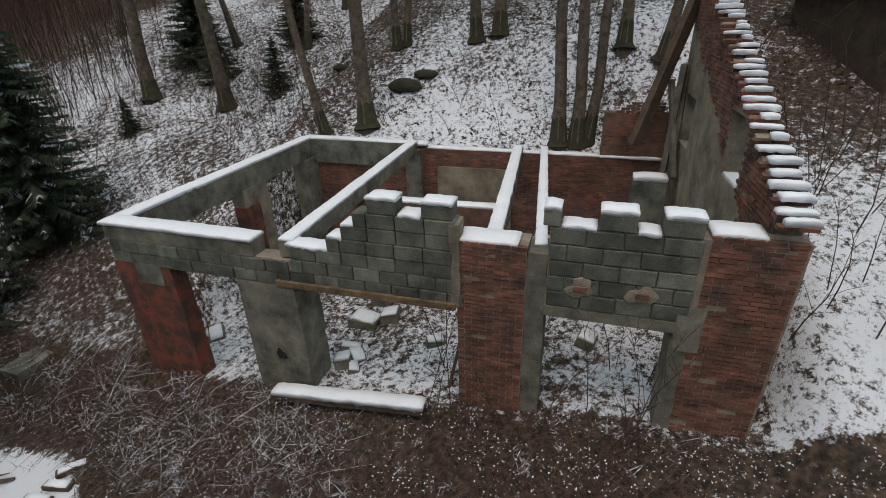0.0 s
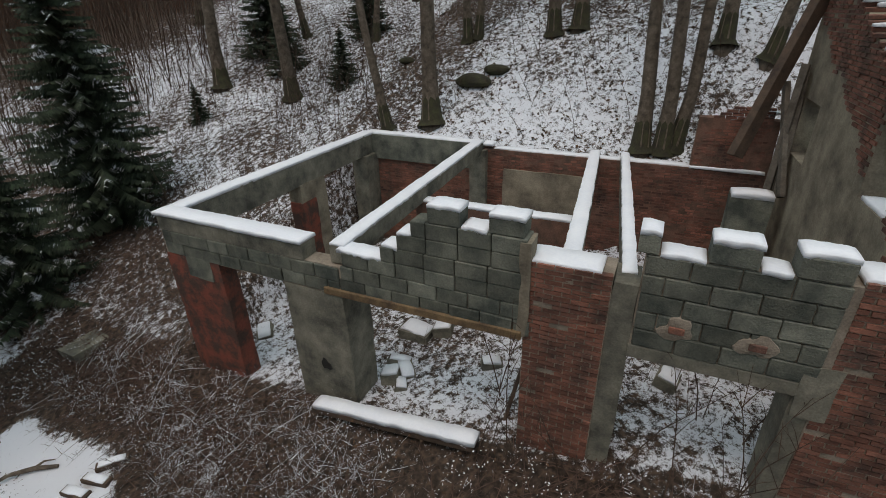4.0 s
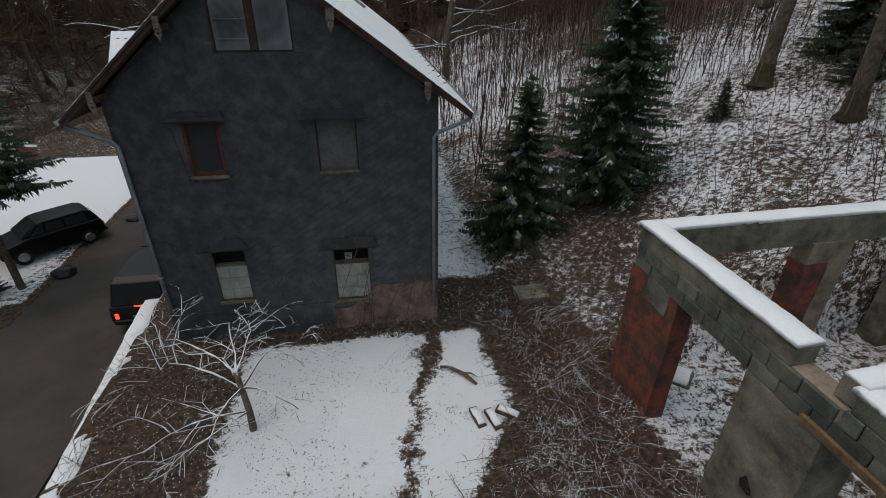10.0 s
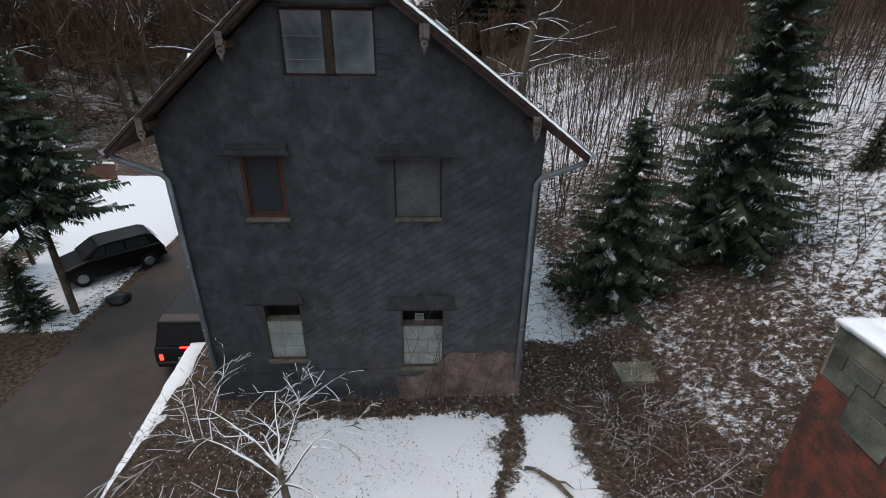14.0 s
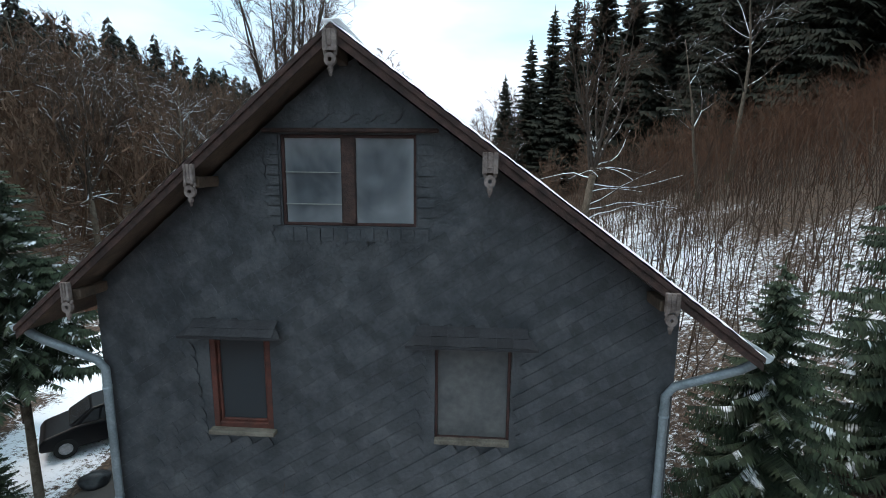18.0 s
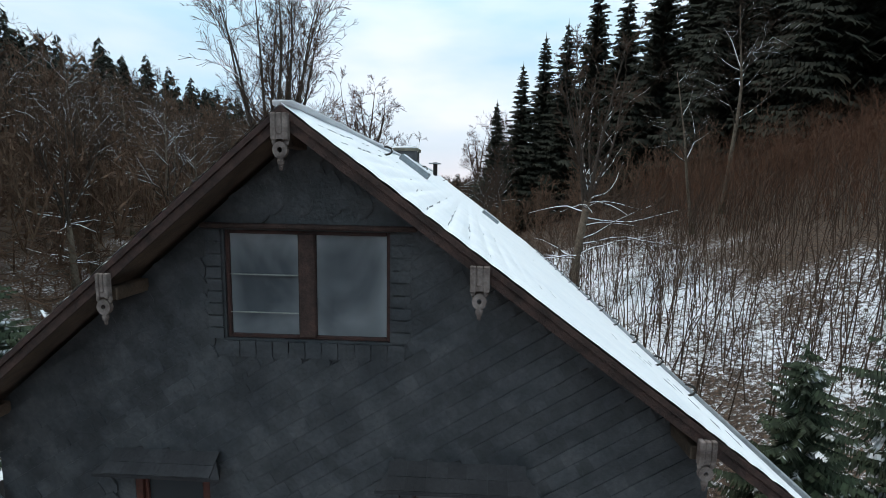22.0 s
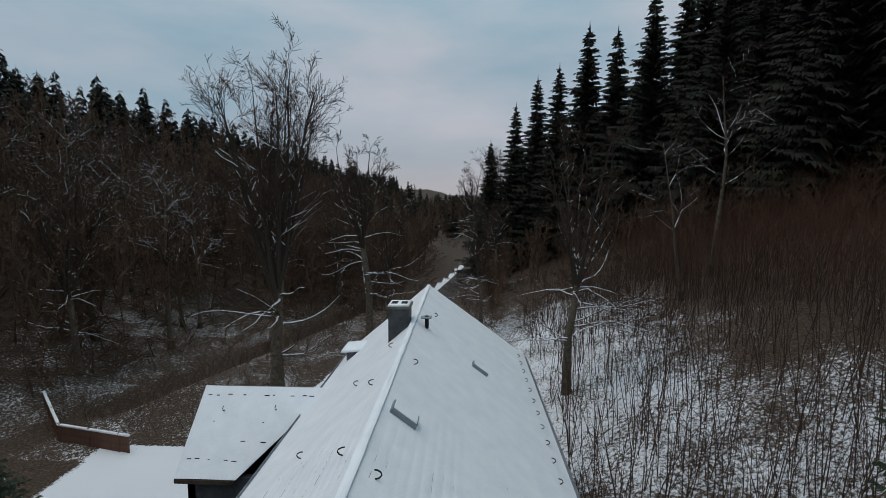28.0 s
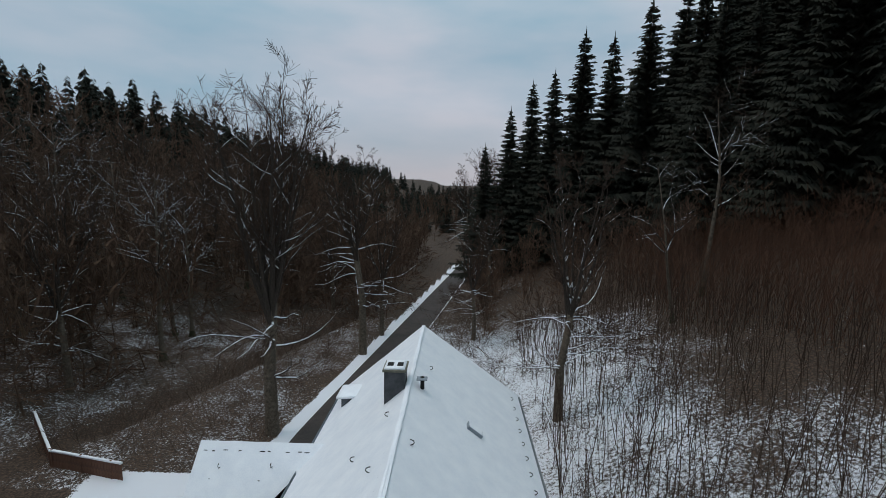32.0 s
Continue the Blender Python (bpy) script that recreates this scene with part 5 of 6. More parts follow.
# on the roof
def on_right(x, y, h=0.06):
    return Vector((x, y, RIDGE_Z - SR * (x - RIDGE_X) + h))


def on_left(x, y, h=0.06):
    return Vector((x, y, RIDGE_Z - SL * (RIDGE_X - x) + h))


def skylight(x, y, w, l):
    m = Matrix.Translation(on_right(x, y, 0.02)) @ Matrix.Rotation(math.atan(SR), 4, "Y")
    f = box("skylight", 0, l, -w / 2, w / 2, 0.0, 0.13, M_METAL, house, 0.01, "small zinc roof hatch with snow on it", m=m)
    box("lid", 0.03, l - 0.03, -w / 2 + 0.03, w / 2 - 0.03, 0.13, 0.15, M_SNOW, f, 0.006, m=m)


skylight(2.62, 4.75, 0.42, 0.62)
skylight(4.35, 10.9, 0.36, 0.60)
cx0, cx1, cy0, cy1 = 1.62, 2.30, 10.75, 11.55
ch = box("chimney", cx0, cx1, cy0, cy1, 7.9, 9.52, M_SLATE, house, 0.01, "slate-clad chimney with a snowy cap")
box("chimney_cap", cx0 - 0.05, cx1 + 0.05, cy0 - 0.05, cy1 + 0.05, 9.52, 9.60, M_CONCRETE, ch, 0.01)
for i in range(2):
    box("flue", cx0 + 0.08 + 0.32 * i, cx0 + 0.28 + 0.32 * i, cy0 + 0.2, cy0 + 0.5, 9.60, 9.68, M_DARK, ch, 0.01)
snow_cap("snow", [(cx0 + 0.0, (cy0 + cy1) / 2, 9.60), (cx1, (cy0 + cy1) / 2, 9.60)], 0.8, 0.06, ch, 3)
p = on_right(2.85, 11.2)
pipe("vent_pipe", [p, p + Vector((0, 0, 0.42))], 0.07, M_DARK, house, "short dark vent pipe")
box("vent_flap", 2.66, 3.02, 11.0, 11.3, p.z + 0.36, p.z + 0.40, M_METAL, house, 0.01)


def hook(p, side, s=1.0):
    pts = [Vector(p) + Vector((side * 0.16 * s * math.sin(a), 0.02 * a, 0.10 * s * (1 - math.cos(a)) * 0.9)) for a in (0, 0.7, 1.4, 2.1, 2.8, 3.3)]
    raw("roof_hook", *tube_data([(pts, [0.014] * 6, 5)]), M_DARK, house)


for y in [1.1 + 0.95 * i for i in range(17)]:
    hook(on_right(6.48, y, 0.05), 1, 0.6)
for x, y in ((2.75, 2.4), (2.80, 7.6), (3.0, 13.2)):
    hook(on_right(x, y, 0.05), 1, 0.65)
for x, y in ((2.05, 3.2), (1.9, 6.6), (1.2, 8.0), (1.95, 9.4), (0.6, 5.2)):
    hook(on_left(x, y, 0.05), -1, 0.65)
snow_cap("ridge_snow", [(RIDGE_X, -0.46, RIDGE_Z + 0.02), (RIDGE_X, HY1 + 0.3, RIDGE_Z + 0.02)], 0.17, 0.035, house, 5, 0.3, "snow on the ridge tiles", 0.4)

# side wing with its own roof
wing = empty("side_wing", None, "snow-roofed side wing of the slate house", "house wing")
AX0, AY, AZ = -5.05, 11.6, 6.4
box("wall_front", AX0 + 0.35, HX0, 9.6, 9.85, -1.9, 4.25, M_SLATE, wing)
box("wall_back", AX0 + 0.35, HX0, 12.95, 13.2, -1.9, 4.25, M_SLATE, wing)
wall_end = wall_with_holes("wall_end", 9.6, 13.2, -1.9, 7, [], 0.0, 0.25, M_SLATE, wing, top=lambda y: AZ - 0.18 - 1.05 * abs(y - AY))
wall_end.matrix_local = Matrix(((0, 1, 0, AX0 + 0.35), (1, 0, 0, 0), (0, 0, 1, 0), (0, 0, 0, 1)))
for sgn in (-1, 1):
    ye = AY + sgn * 2.15
    ze = AZ - 1.02 * 2.15
    xr0 = AX0
    vs, fs = [], []
    n = 24
    for i in range(n + 1):
        a = i / n
        y, z = AY + (ye - AY) * a, AZ + (ze - AZ) * a
        xi = RIDGE_X - (RIDGE_Z - z) / SL + 0.15
        for k in range(13):
            x = xr0 + (xi - xr0) * k / 12
            vs.append((x, y, z + 0.06 + 0.02 * noise.noise(Vector((x, y, 2)))))
    fs = [(i * 13 + k, i * 13 + k + 1, (i + 1) * 13 + k + 1, (i + 1) * 13 + k) for i in range(n) for k in range(12)]
    if sgn > 0:
        fs = [f[::-1] for f in fs]
    rb = raw("roof_slope", [(xr0, AY, AZ), (RIDGE_X - (RIDGE_Z - AZ) / SL, AY, AZ), (RIDGE_X - (RIDGE_Z - ze) / SL, ye, ze), (xr0, ye, ze), (xr0, AY, AZ - 0.12), (RIDGE_X - (RIDGE_Z - AZ) / SL, AY, AZ - 0.12), (RIDGE_X - (RIDGE_Z - ze) / SL, ye, ze - 0.12), (xr0, ye, ze - 0.12)],
             [(0, 1, 2, 3), (7, 6, 5, 4), (3, 2, 6, 7), (0, 3, 7, 4)], M_OLDWOOD, wing)
    raw("roof_snow", vs, fs, M_SNOW, rb, smooth=True)
    rnd = random.Random(58)
    ev, ef = [], []
    for row in (0.22, 0.9, 1.35, 1.75):
        x = xr0 + 0.2
        while x < RIDGE_X - (RIDGE_Z - AZ + 1.02 * row) / SL - 0.3:
            ln = rnd.uniform(0.05, 0.2)
            if rnd.random() < (0.55 if row < 0.3 or row > 1.6 else 0.22):
                y, w = AY + sgn * row + rnd.gauss(0, 0.012), rnd.uniform(0.006, 0.018)
                k = len(ev)
                for px, py, up in ((x, y - w, 0), (x, y + w, 0), (x + ln, y + w, 0), (x + ln, y - w, 0), (x + 0.02, y, 0.02), (x + ln - 0.02, y, 0.02)):
                    ev.append((px, py, AZ - 1.02 * abs(py - AY) + 0.058 + 0.02 * noise.noise(Vector((px, py, 2))) + up))
                ef.extend(((k, k + 3, k + 5, k + 4), (k + 2, k + 1, k + 4, k + 5), (k + 1, k, k + 4), (k + 3, k + 2, k + 5)))
            x += ln + rnd.uniform(0.05, 0.3)
    tagged(raw("tile_edges", ev, ef, M_DARK, rb), "dark tile edges showing through the snow", kind="stuff")
for x, y in ((-4.1, 11.0), (-2.3, 11.05)):
    p = Vector((x, y, AZ - 1.02 * (AY - y) + 0.05))
    raw("roof_hook", *tube_data([([p, p + Vector((0, -0.12, 0.02)), p + Vector((0, -0.16, 0.12)), p + Vector((0, -0.08, 0.18))], [0.014] * 4, 5)]), M_DARK, wing)
# little dormer further back
dorm = box("dormer", -0.75, 0.55, 14.6, 15.7, 6.1, 6.75, M_SLATE, house, 0, "small dormer with a snowy roof")
snow_cap("snow", [(-0.95, 15.15, 6.76), (0.75, 15.15, 6.90)], 1.25, 0.1, dorm, 8)

# ---- loose things and small works round the house ----
def sit(x, y, h=0.0):
    return Vector((x, y, ground_z(x, y) + h))


# roadside wall with snow on its coping
rw = empty("roadside_wall", None, "low retaining wall along the road under a strip of snow", "wall")
vs, prev = [], None
for i, (x, y) in enumerate([(-1.2, -16.0), (-1.3, -12.0), (-1.45, -8.0), (-1.60, -4.5), (-1.76, -2.4), (-1.95, 0.0), (-2.1, 2.2)]):
    if prev:
        a, b = Vector((*prev, 0)), Vector((x, y, 0))
        L = (b - a).length
        k = int(L / 0.8)
        ang = math.atan2(b.y - a.y, b.x - a.x)
        for j in range(k):
            q = a.lerp(b, (j + 0.5) / k)
            hh = -0.18 + 0.02 * noise.noise(q * 1.7)
            bm = bmesh.new()
            add_box(bm, -L / k / 2 + 0.005, L / k / 2 - 0.005, -0.15, 0.15, -1.75 - hh, 0.0, 0.02)
            ob = part("wall_section", bm, M_CONCRETE, rw)
            ob.matrix_local = Matrix.Translation((q.x, q.y, hh)) @ Matrix.Rotation(ang, 4, "Z")
        snow_cap("snow", [(*prev, -0.17), (x, y, -0.17)], 0.44, 0.07, rw, i + 60, 0.4, "", 0.12, 0.04)
    prev = (x, y)


def car(name, length, width, height, paint, label, m, lit):
    """A car from a side profile swept across its width, with wheels, glass and lamps."""
    e = empty(name, m, label, "car")
    L, W, H = length, width, height
    low = [(-L / 2, 0.42), (-L / 2 + 0.03, 0.75), (-L / 2 + 0.10, 0.98), (-L * 0.12, 1.00), (L * 0.22, 0.98), (L * 0.46, 0.78), (L / 2, 0.60), (L / 2, 0.36), (L * 0.3, 0.24), (-L * 0.4, 0.24)]
    bm = bmesh.new()
    rows = []
    for k, wy in ((-1, 0.90), (-0.92, 1.0), (0.92, 1.0), (1, 0.90)):
        rows.append([bm.verts.new((x * (1 if abs(k) < 1 else 0.985), k * W / 2, 0.62 + (z - 0.62) * wy)) for x, z in low])
    n = len(low)
    for a, b in zip(rows[:-1], rows[1:]):
        for i in range(n):
            bm.faces.new((a[i], a[(i + 1) % n], b[(i + 1) % n], b[i]))
    bm.faces.new(rows[0][::-1])
    bm.faces.new(rows[-1])
    bmesh.ops.recalc_face_normals(bm, faces=bm.faces)
    body = part("body", bm, paint, e, smooth=False)
    md = body.modifiers.new("edge", "BEVEL")
    md.width, md.segments = 0.05, 2
    cab = [(-L / 2 + 0.10, 0.97), (-L / 2 + 0.30, H - 0.10), (-L / 2 + 0.55, H), (L * 0.02, H), (L * 0.10, H - 0.04), (L * 0.27, 0.97)]
    bm = bmesh.new()
    rows = []
    for k in (-1, 1):
        rows.append([bm.verts.new((x, k * W / 2 * (0.93 - 0.16 * (z - 0.97) / (H - 0.97)), z)) for x, z in cab])
    n = len(cab)
    for i in range(n):
        bm.faces.new((rows[0][i], rows[0][(i + 1) % n], rows[1][(i + 1) % n], rows[1][i]))
    bm.faces.new(rows[0][::-1])
    bm.faces.new(rows[1])
    bmesh.ops.recalc_face_normals(bm, faces=bm.faces)
    cabin = part("cabin", bm, paint, e)
    md = cabin.modifiers.new("edge", "BEVEL")
    md.width, md.segments = 0.04, 2

    def quad(nm, pts, mat, off):
        return raw(nm, [Vector(p) + Vector(off) for p in pts], [(0, 1, 2, 3)], mat, cabin)

    for k in (-1, 1):
        yb, yt = k * W / 2 * 0.925, k * W / 2 * 0.80
        for xa, xb, ta, tb in ((-L * 0.36, -L * 0.14, -L * 0.34, -L * 0.14), (-L * 0.12, L * 0.06, -L * 0.12, L * 0.03), (L * 0.07, L * 0.20, L * 0.05, L * 0.09)):
            pts = [(xa, yb, 1.02), (xb, yb, 1.02), (tb, yt, H - 0.09), (ta, yt, H - 0.09)]
            g = raw("side_window", pts if k > 0 else pts[::-1], [(0, 1, 2, 3)], M_CARGLASS, cabin)
            g.location = (0, k * 0.022, 0)
    g = raw("rear_window", [(-L / 2 + 0.10, W * 0.40, 1.04), (-L / 2 + 0.10, -W * 0.40, 1.04), (-L / 2 + 0.28, -W * 0.35, H - 0.14), (-L / 2 + 0.28, W * 0.35, H - 0.14)], [(0, 1, 2, 3)], M_CARGLASS, cabin)
    g.location = (-0.03, 0, 0)
    g = raw("windscreen", [(L * 0.27, -W * 0.42, 1.0), (L * 0.27, W * 0.42, 1.0), (L * 0.11, W * 0.36, H - 0.08), (L * 0.11, -W * 0.36, H - 0.08)], [(0, 1, 2, 3)], M_CARGLASS, cabin)
    g.location = (0.03, 0, 0.02)
    for sx in (-0.31, 0.32):
        for k in (-1, 1):
            c = Vector((sx * L, k * (W / 2 - 0.08), 0.32))
            bm = bmesh.new()
            bmesh.ops.create_cone(bm, cap_ends=True, segments=20, radius1=0.32, radius2=0.32, depth=0.21, matrix=Matrix.Translation(c) @ Matrix.Rotation(math.pi / 2, 4, "X"))
            tyre = part("wheel", bm, M_TYRE, e)
            bm = bmesh.new()
            bmesh.ops.create_cone(bm, cap_ends=True, segments=16, radius1=0.20, radius2=0.15, depth=0.03, matrix=Matrix.Translation(c + Vector((0, k * 0.115, 0))) @ Matrix.Rotation(-k * math.pi / 2, 4, "X"))
            part("rim", bm, M_RIM, tyre)
    for k in (-1, 1):
        box("tail_lamp", -L / 2 - 0.015, -L / 2 + 0.08, k * W * 0.38 - 0.05, k * W * 0.38 + 0.05, 0.58, 0.76, M_TAIL if lit else M_TAILOFF, e, 0.01)
    if lit:
        box("brake_lamp", -L / 2 - 0.02, -L / 2 + 0.03, -0.12, 0.12, 1.0, 1.03, M_TAIL, e, 0.005)
    box("number_plate", -L / 2 - 0.02, -L / 2 + 0.01, -0.24, 0.24, 0.58, 0.68, M_WHITEPANEL, e, 0.003)
    box("bumper", -L / 2 - 0.05, -L / 2 + 0.1, -W * 0.45, W * 0.45, 0.36, 0.54, paint, e, 0.03)
    return e


car("parked_car", 3.65, 1.66, 1.45, M_CARPAINT, "black hatchback parked on the snowy yard", Matrix.Translation((-8.75, 9.3, ground_z(-8.75, 9.3))) @ Matrix.Rotation(radians(222), 4, "Z"), False)
car("off_road_car", 4.3, 1.85, 1.78, M_GREYPAINT, "dark grey off-road car with lit tail lamps on the lane", Matrix.Translation((-2.75, 4.7, -1.57)) @ Matrix.Rotation(math.pi / 2, 4, "Z"), True)


def bag(x, y, s):
    bm = bmesh.new()
    bmesh.ops.create_icosphere(bm, subdivisions=3, radius=s)
    for v in bm.verts:
        v.co = Vector((v.co.x * 1.2, v.co.y, v.co.z * 0.65)) * (1 + 0.25 * noise.noise(v.co * 4))
    ob = part("rubbish_bag", bm, M_BLACK, None, smooth=True)
    ob.location = sit(x, y, s * 0.5)
    tagged(ob, "black plastic rubbish bag lying on the snow", "bag")


bag(-7.05, 6.65, 0.36)
bag(-6.4, 11.5, 0.3)

# board fence of the yard
fence = empty("board_fence", None, "red-brown board fence with a strip of snow", "fence")
line = [Vector((-25.5, 26.8, 0)), Vector((-20.4, 22.2, 0)), Vector((-15.2, 21.1, 0))]
me_board = None
for a, b in zip(line[:-1], line[1:]):
    k = int((b - a).length / 0.22)
    ang = math.atan2(b.y - a.y, b.x - a.x)
    for i in range(k):
        q = a.lerp(b, (i + 0.5) / k)
        if me_board is None:
            ob = box("board", -0.1, 0.1, -0.015, 0.015, 0.0, 1.05, M_FENCE, fence, 0.006)
            me_board = ob.data
        else:
            ob = new("board", me_board)
            ob.parent = fence
        ob.matrix_local = Matrix.Translation((q.x, q.y, ground_z(q.x, q.y))) @ Matrix.Rotation(ang, 4, "Z")
    for i in range(0, k, 10):
        q = a.lerp(b, (i + 0.5) / k)
        ob = box("post", -0.06, 0.06, -0.06, 0.06, -0.2, 1.15, M_FENCE, fence, 0.01)
        ob.matrix_local = Matrix.Translation((q.x, q.y, ground_z(q.x, q.y))) @ Matrix.Rotation(ang, 4, "Z")
    A, B = a.copy(), b.copy()
    A.z, B.z = ground_z(a.x, a.y) + 1.05, ground_z(b.x, b.y) + 1.05
    snow_cap("snow", [A, B], 0.16, 0.09, fence, a.x)

# open shelter beside the yard
sh = empty("open_shelter", Matrix.Translation((-13.4, 8.2, ground_z(-13.4, 8.2))) @ Matrix.Rotation(0.35, 4, "Z"), "open wooden shelter with a snow-covered lean-to roof", "shelter")
for x, y in ((-1.5, -1.2), (1.5, -1.2), (-1.5, 1.2), (1.5, 1.2)):
    box("post", x - 0.07, x + 0.07, y - 0.07, y + 0.07, -0.2, 2.1 + 0.15 * (y > 0), M_OLDWOOD, sh, 0.01)
box("roof", -1.9, 1.9, -1.6, 1.6, 2.2, 2.3, M_OLDWOOD, sh, 0.01)
snow_cap("snow", [(-1.9, 0, 2.3), (1.9, 0, 2.3)], 3.2, 0.14, sh, 77)

# fallen branch, boards and stones on the lawn
raw_b = raw("fallen_branch", *tube_data([([sit(5.95, -2.05, 0.06), sit(6.15, -2.15, 0.10), sit(6.45, -2.45, 0.07), sit(6.68, -2.85, 0.04)], [0.03, 0.04, 0.05, 0.035], 7), ([sit(6.45, -2.45, 0.07), sit(6.62, -2.5, 0.10), sit(6.75, -2.62, 0.05)], [0.03, 0.02, 0.01], 5)]), M_BARK)
tagged(raw_b, "dark fallen branch on the snowy lawn", "branch")
for i, (x, y, r) in enumerate(((6.45, -3.95, 0.2), (6.75, -4.1, 0.25), (7.1, -4.0, 0.9))):
    z = ground_z(x, y)
    b = box("old_board", -0.09, 0.09, -0.27, 0.27, 0.0, 0.10, M_OLDWOOD, None, 0.01, m=Matrix.Translation((x, y, z)) @ Matrix.Rotation(r, 4, "Z"))
    tagged(b, "short dark board with snow lying on the lawn", "board", "boards on the lawn")
    q = Vector((math.sin(r), -math.cos(r), 0)) * 0.22
    snow_cap("snow", [Vector((x, y, z + 0.10)) - q, Vector((x, y, z + 0.10)) + q], 0.15, 0.03, b, i + 90)
for x, y, r in ((20.1, -5.6, 0.42), (20.6, -6.3, 0.3), (21.4, -2.3, 0.25)):
    bm = bmesh.new()
    bmesh.ops.create_icosphere(bm, subdivisions=3, radius=r)
    for v in bm.verts:
        v.co = Vector((v.co.x, v.co.y * 1.5, v.co.z * 0.55)) * (1 + 0.35 * noise.noise(v.co * 2.6 + Vector((x, y, 0))))
    rock = part("boulder", bm, M_MOSS, None, smooth=False)
    rock.location = sit(x, y, r * 0.12)
    tagged(rock, "dark mossy boulder half bedded in the snowy slope", "boulder", "boulders of the slope")
slab = rough_box("concrete_slab", -0.45, 0.45, -0.35, 0.35, -0.05, 0.18, M_CONCRETE, None, 0.05, 0.2, 91)
slab.location = sit(9.0, 0.2)
tagged(slab, "lichen-grey concrete slab among the brambles", "slab")

# ---- rubble and timber of the ruin ----
def in_ruin(u, v, z):
    return RUIN @ Vector((u, v, z))


plank = box("fallen_beam", 0, 3.2, -0.14, 0.14, 0.08, 0.22, M_OLDWOOD, None, 0.015, m=RUIN @ Matrix.Translation((3.75, -0.45, 0.98)) @ Matrix.Rotation(radians(-6.5), 4, "Y") @ Matrix.Rotation(radians(1.0), 4, "Z"))
tagged(plank, "fallen timber beam under a strip of snow before the ruin", "beam")
snow_cap("snow", [RUIN @ Vector((3.77, -0.45, 1.205)), RUIN @ Vector((6.93, -0.40, 1.565))], 0.29, 0.10, plank, 101, 0.3)
rs = random.Random(8)
for i, (u, v, s) in enumerate(((4.55, 0.95, 0.26), (4.75, 1.15, 0.22), (4.5, 1.35, 0.24), (4.4, 2.4, 0.36), (4.95, 2.7, 0.30), (0.55, 1.5, 0.25), (5.6, 4.2, 0.3), (9.6, 2.2, 0.26), (10.2, 3.5, 0.34), (6.4, 1.8, 0.2), (2.2, 4.2, 0.28), (9.2, 5.3, 0.3), (4.85, 0.75, 0.16))):
    ob = rough_box("rubble_block", -s, s, -s * 0.7, s * 0.7, -0.08, s * 0.55, M_CONCRETE, None, 0.05, 0.15, 110 + i)
    w = in_ruin(u, v, 0)
    ob.matrix_world = Matrix.Translation((w.x, w.y, ground_z(w.x, w.y))) @ Euler((rs.uniform(-0.3, 0.3), rs.uniform(-0.3, 0.3), rs.uniform(0, 3))).to_matrix().to_4x4()
    tagged(ob, "broken piece of masonry lying in the snow", "rubble", "rubble in the ruin")
    snow_cap("snow", [(-s * 0.9, 0, s * 0.52), (s * 0.9, 0, s * 0.52)], s * 1.2, 0.06, ob, 120 + i, 0.5)
for i, (a, b, r) in enumerate((((11.35, 7.5, 8.3), (10.3, 6.6, 4.7), 0.105), ((11.2, 7.0, 6.6), (11.1, 6.7, 4.0), 0.07), ((11.3, 7.3, 6.4), (11.25, 6.5, 3.9), 0.06), ((11.0, 7.3, 6.2), (11.3, 6.2, 4.0), 0.055))):
    A, B = Vector(a), Vector(b)
    d = (B - A).normalized()
    m = Matrix.Translation(A) @ d.to_track_quat("Z", "Y").to_matrix().to_4x4()
    box("loose_rafter", -r, r, -r * 1.4, r * 1.4, 0, (B - A).length, M_OLDWOOD if r > 0.1 else M_WOOD, ruin, 0.01, "grey loose rafter leaning on the gable", m=m)
p = in_ruin(7.1, 0.5, 0)
prop = box("leaning_board", -0.06, 0.06, -0.03, 0.03, 0, 1.7, M_OLDWOOD, None, 0.01, m=Matrix.Translation((p.x, p.y, ground_z(p.x, p.y) - 0.05)) @ Euler((0.25, 0.35, 0.3)).to_matrix().to_4x4())
tagged(prop, "brown board leaning against the brick pillar", "board")
# mortar smears, plaster scraps and patches on the faces
def splat(name, u, z, r, mat, seed, y=0.0, tall=1.0, label=""):
    """An uneven flat scrap of mortar, or of a hole's painted shade, with a ragged outline, bedded in the face."""
    rnd = random.Random(seed)
    n = 24
    ph = [rnd.uniform(0, 6.28) for _ in range(4)]
    rim = [r * (0.85 + 0.16 * math.sin(2 * 6.283 * i / n + ph[0]) + 0.12 * math.sin(3 * 6.283 * i / n + ph[1]) + 0.08 * math.sin(5 * 6.283 * i / n + ph[2]) + rnd.uniform(-0.05, 0.05)) for i in range(n)]
    vs = [(u, y - 0.03, z)]
    for k, (fac, dy) in enumerate(((0.55, -0.032), (0.92, -0.022), (1.0, 0.02))):
        vs += [(u + rim[i] * fac * math.cos(6.283 * i / n), y + dy + rnd.uniform(-0.004, 0.004), z + rim[i] * fac * tall * math.sin(6.283 * i / n)) for i in range(n)]
    fs = [(0, 1 + (i + 1) % n, 1 + i) for i in range(n)]
    for k in range(2):
        fs += [(1 + k * n + i, 1 + k * n + (i + 1) % n, 1 + (k + 1) * n + (i + 1) % n, 1 + (k + 1) * n + i) for i in range(n)]
    return raw(name, vs, fs, mat, ruin, label)


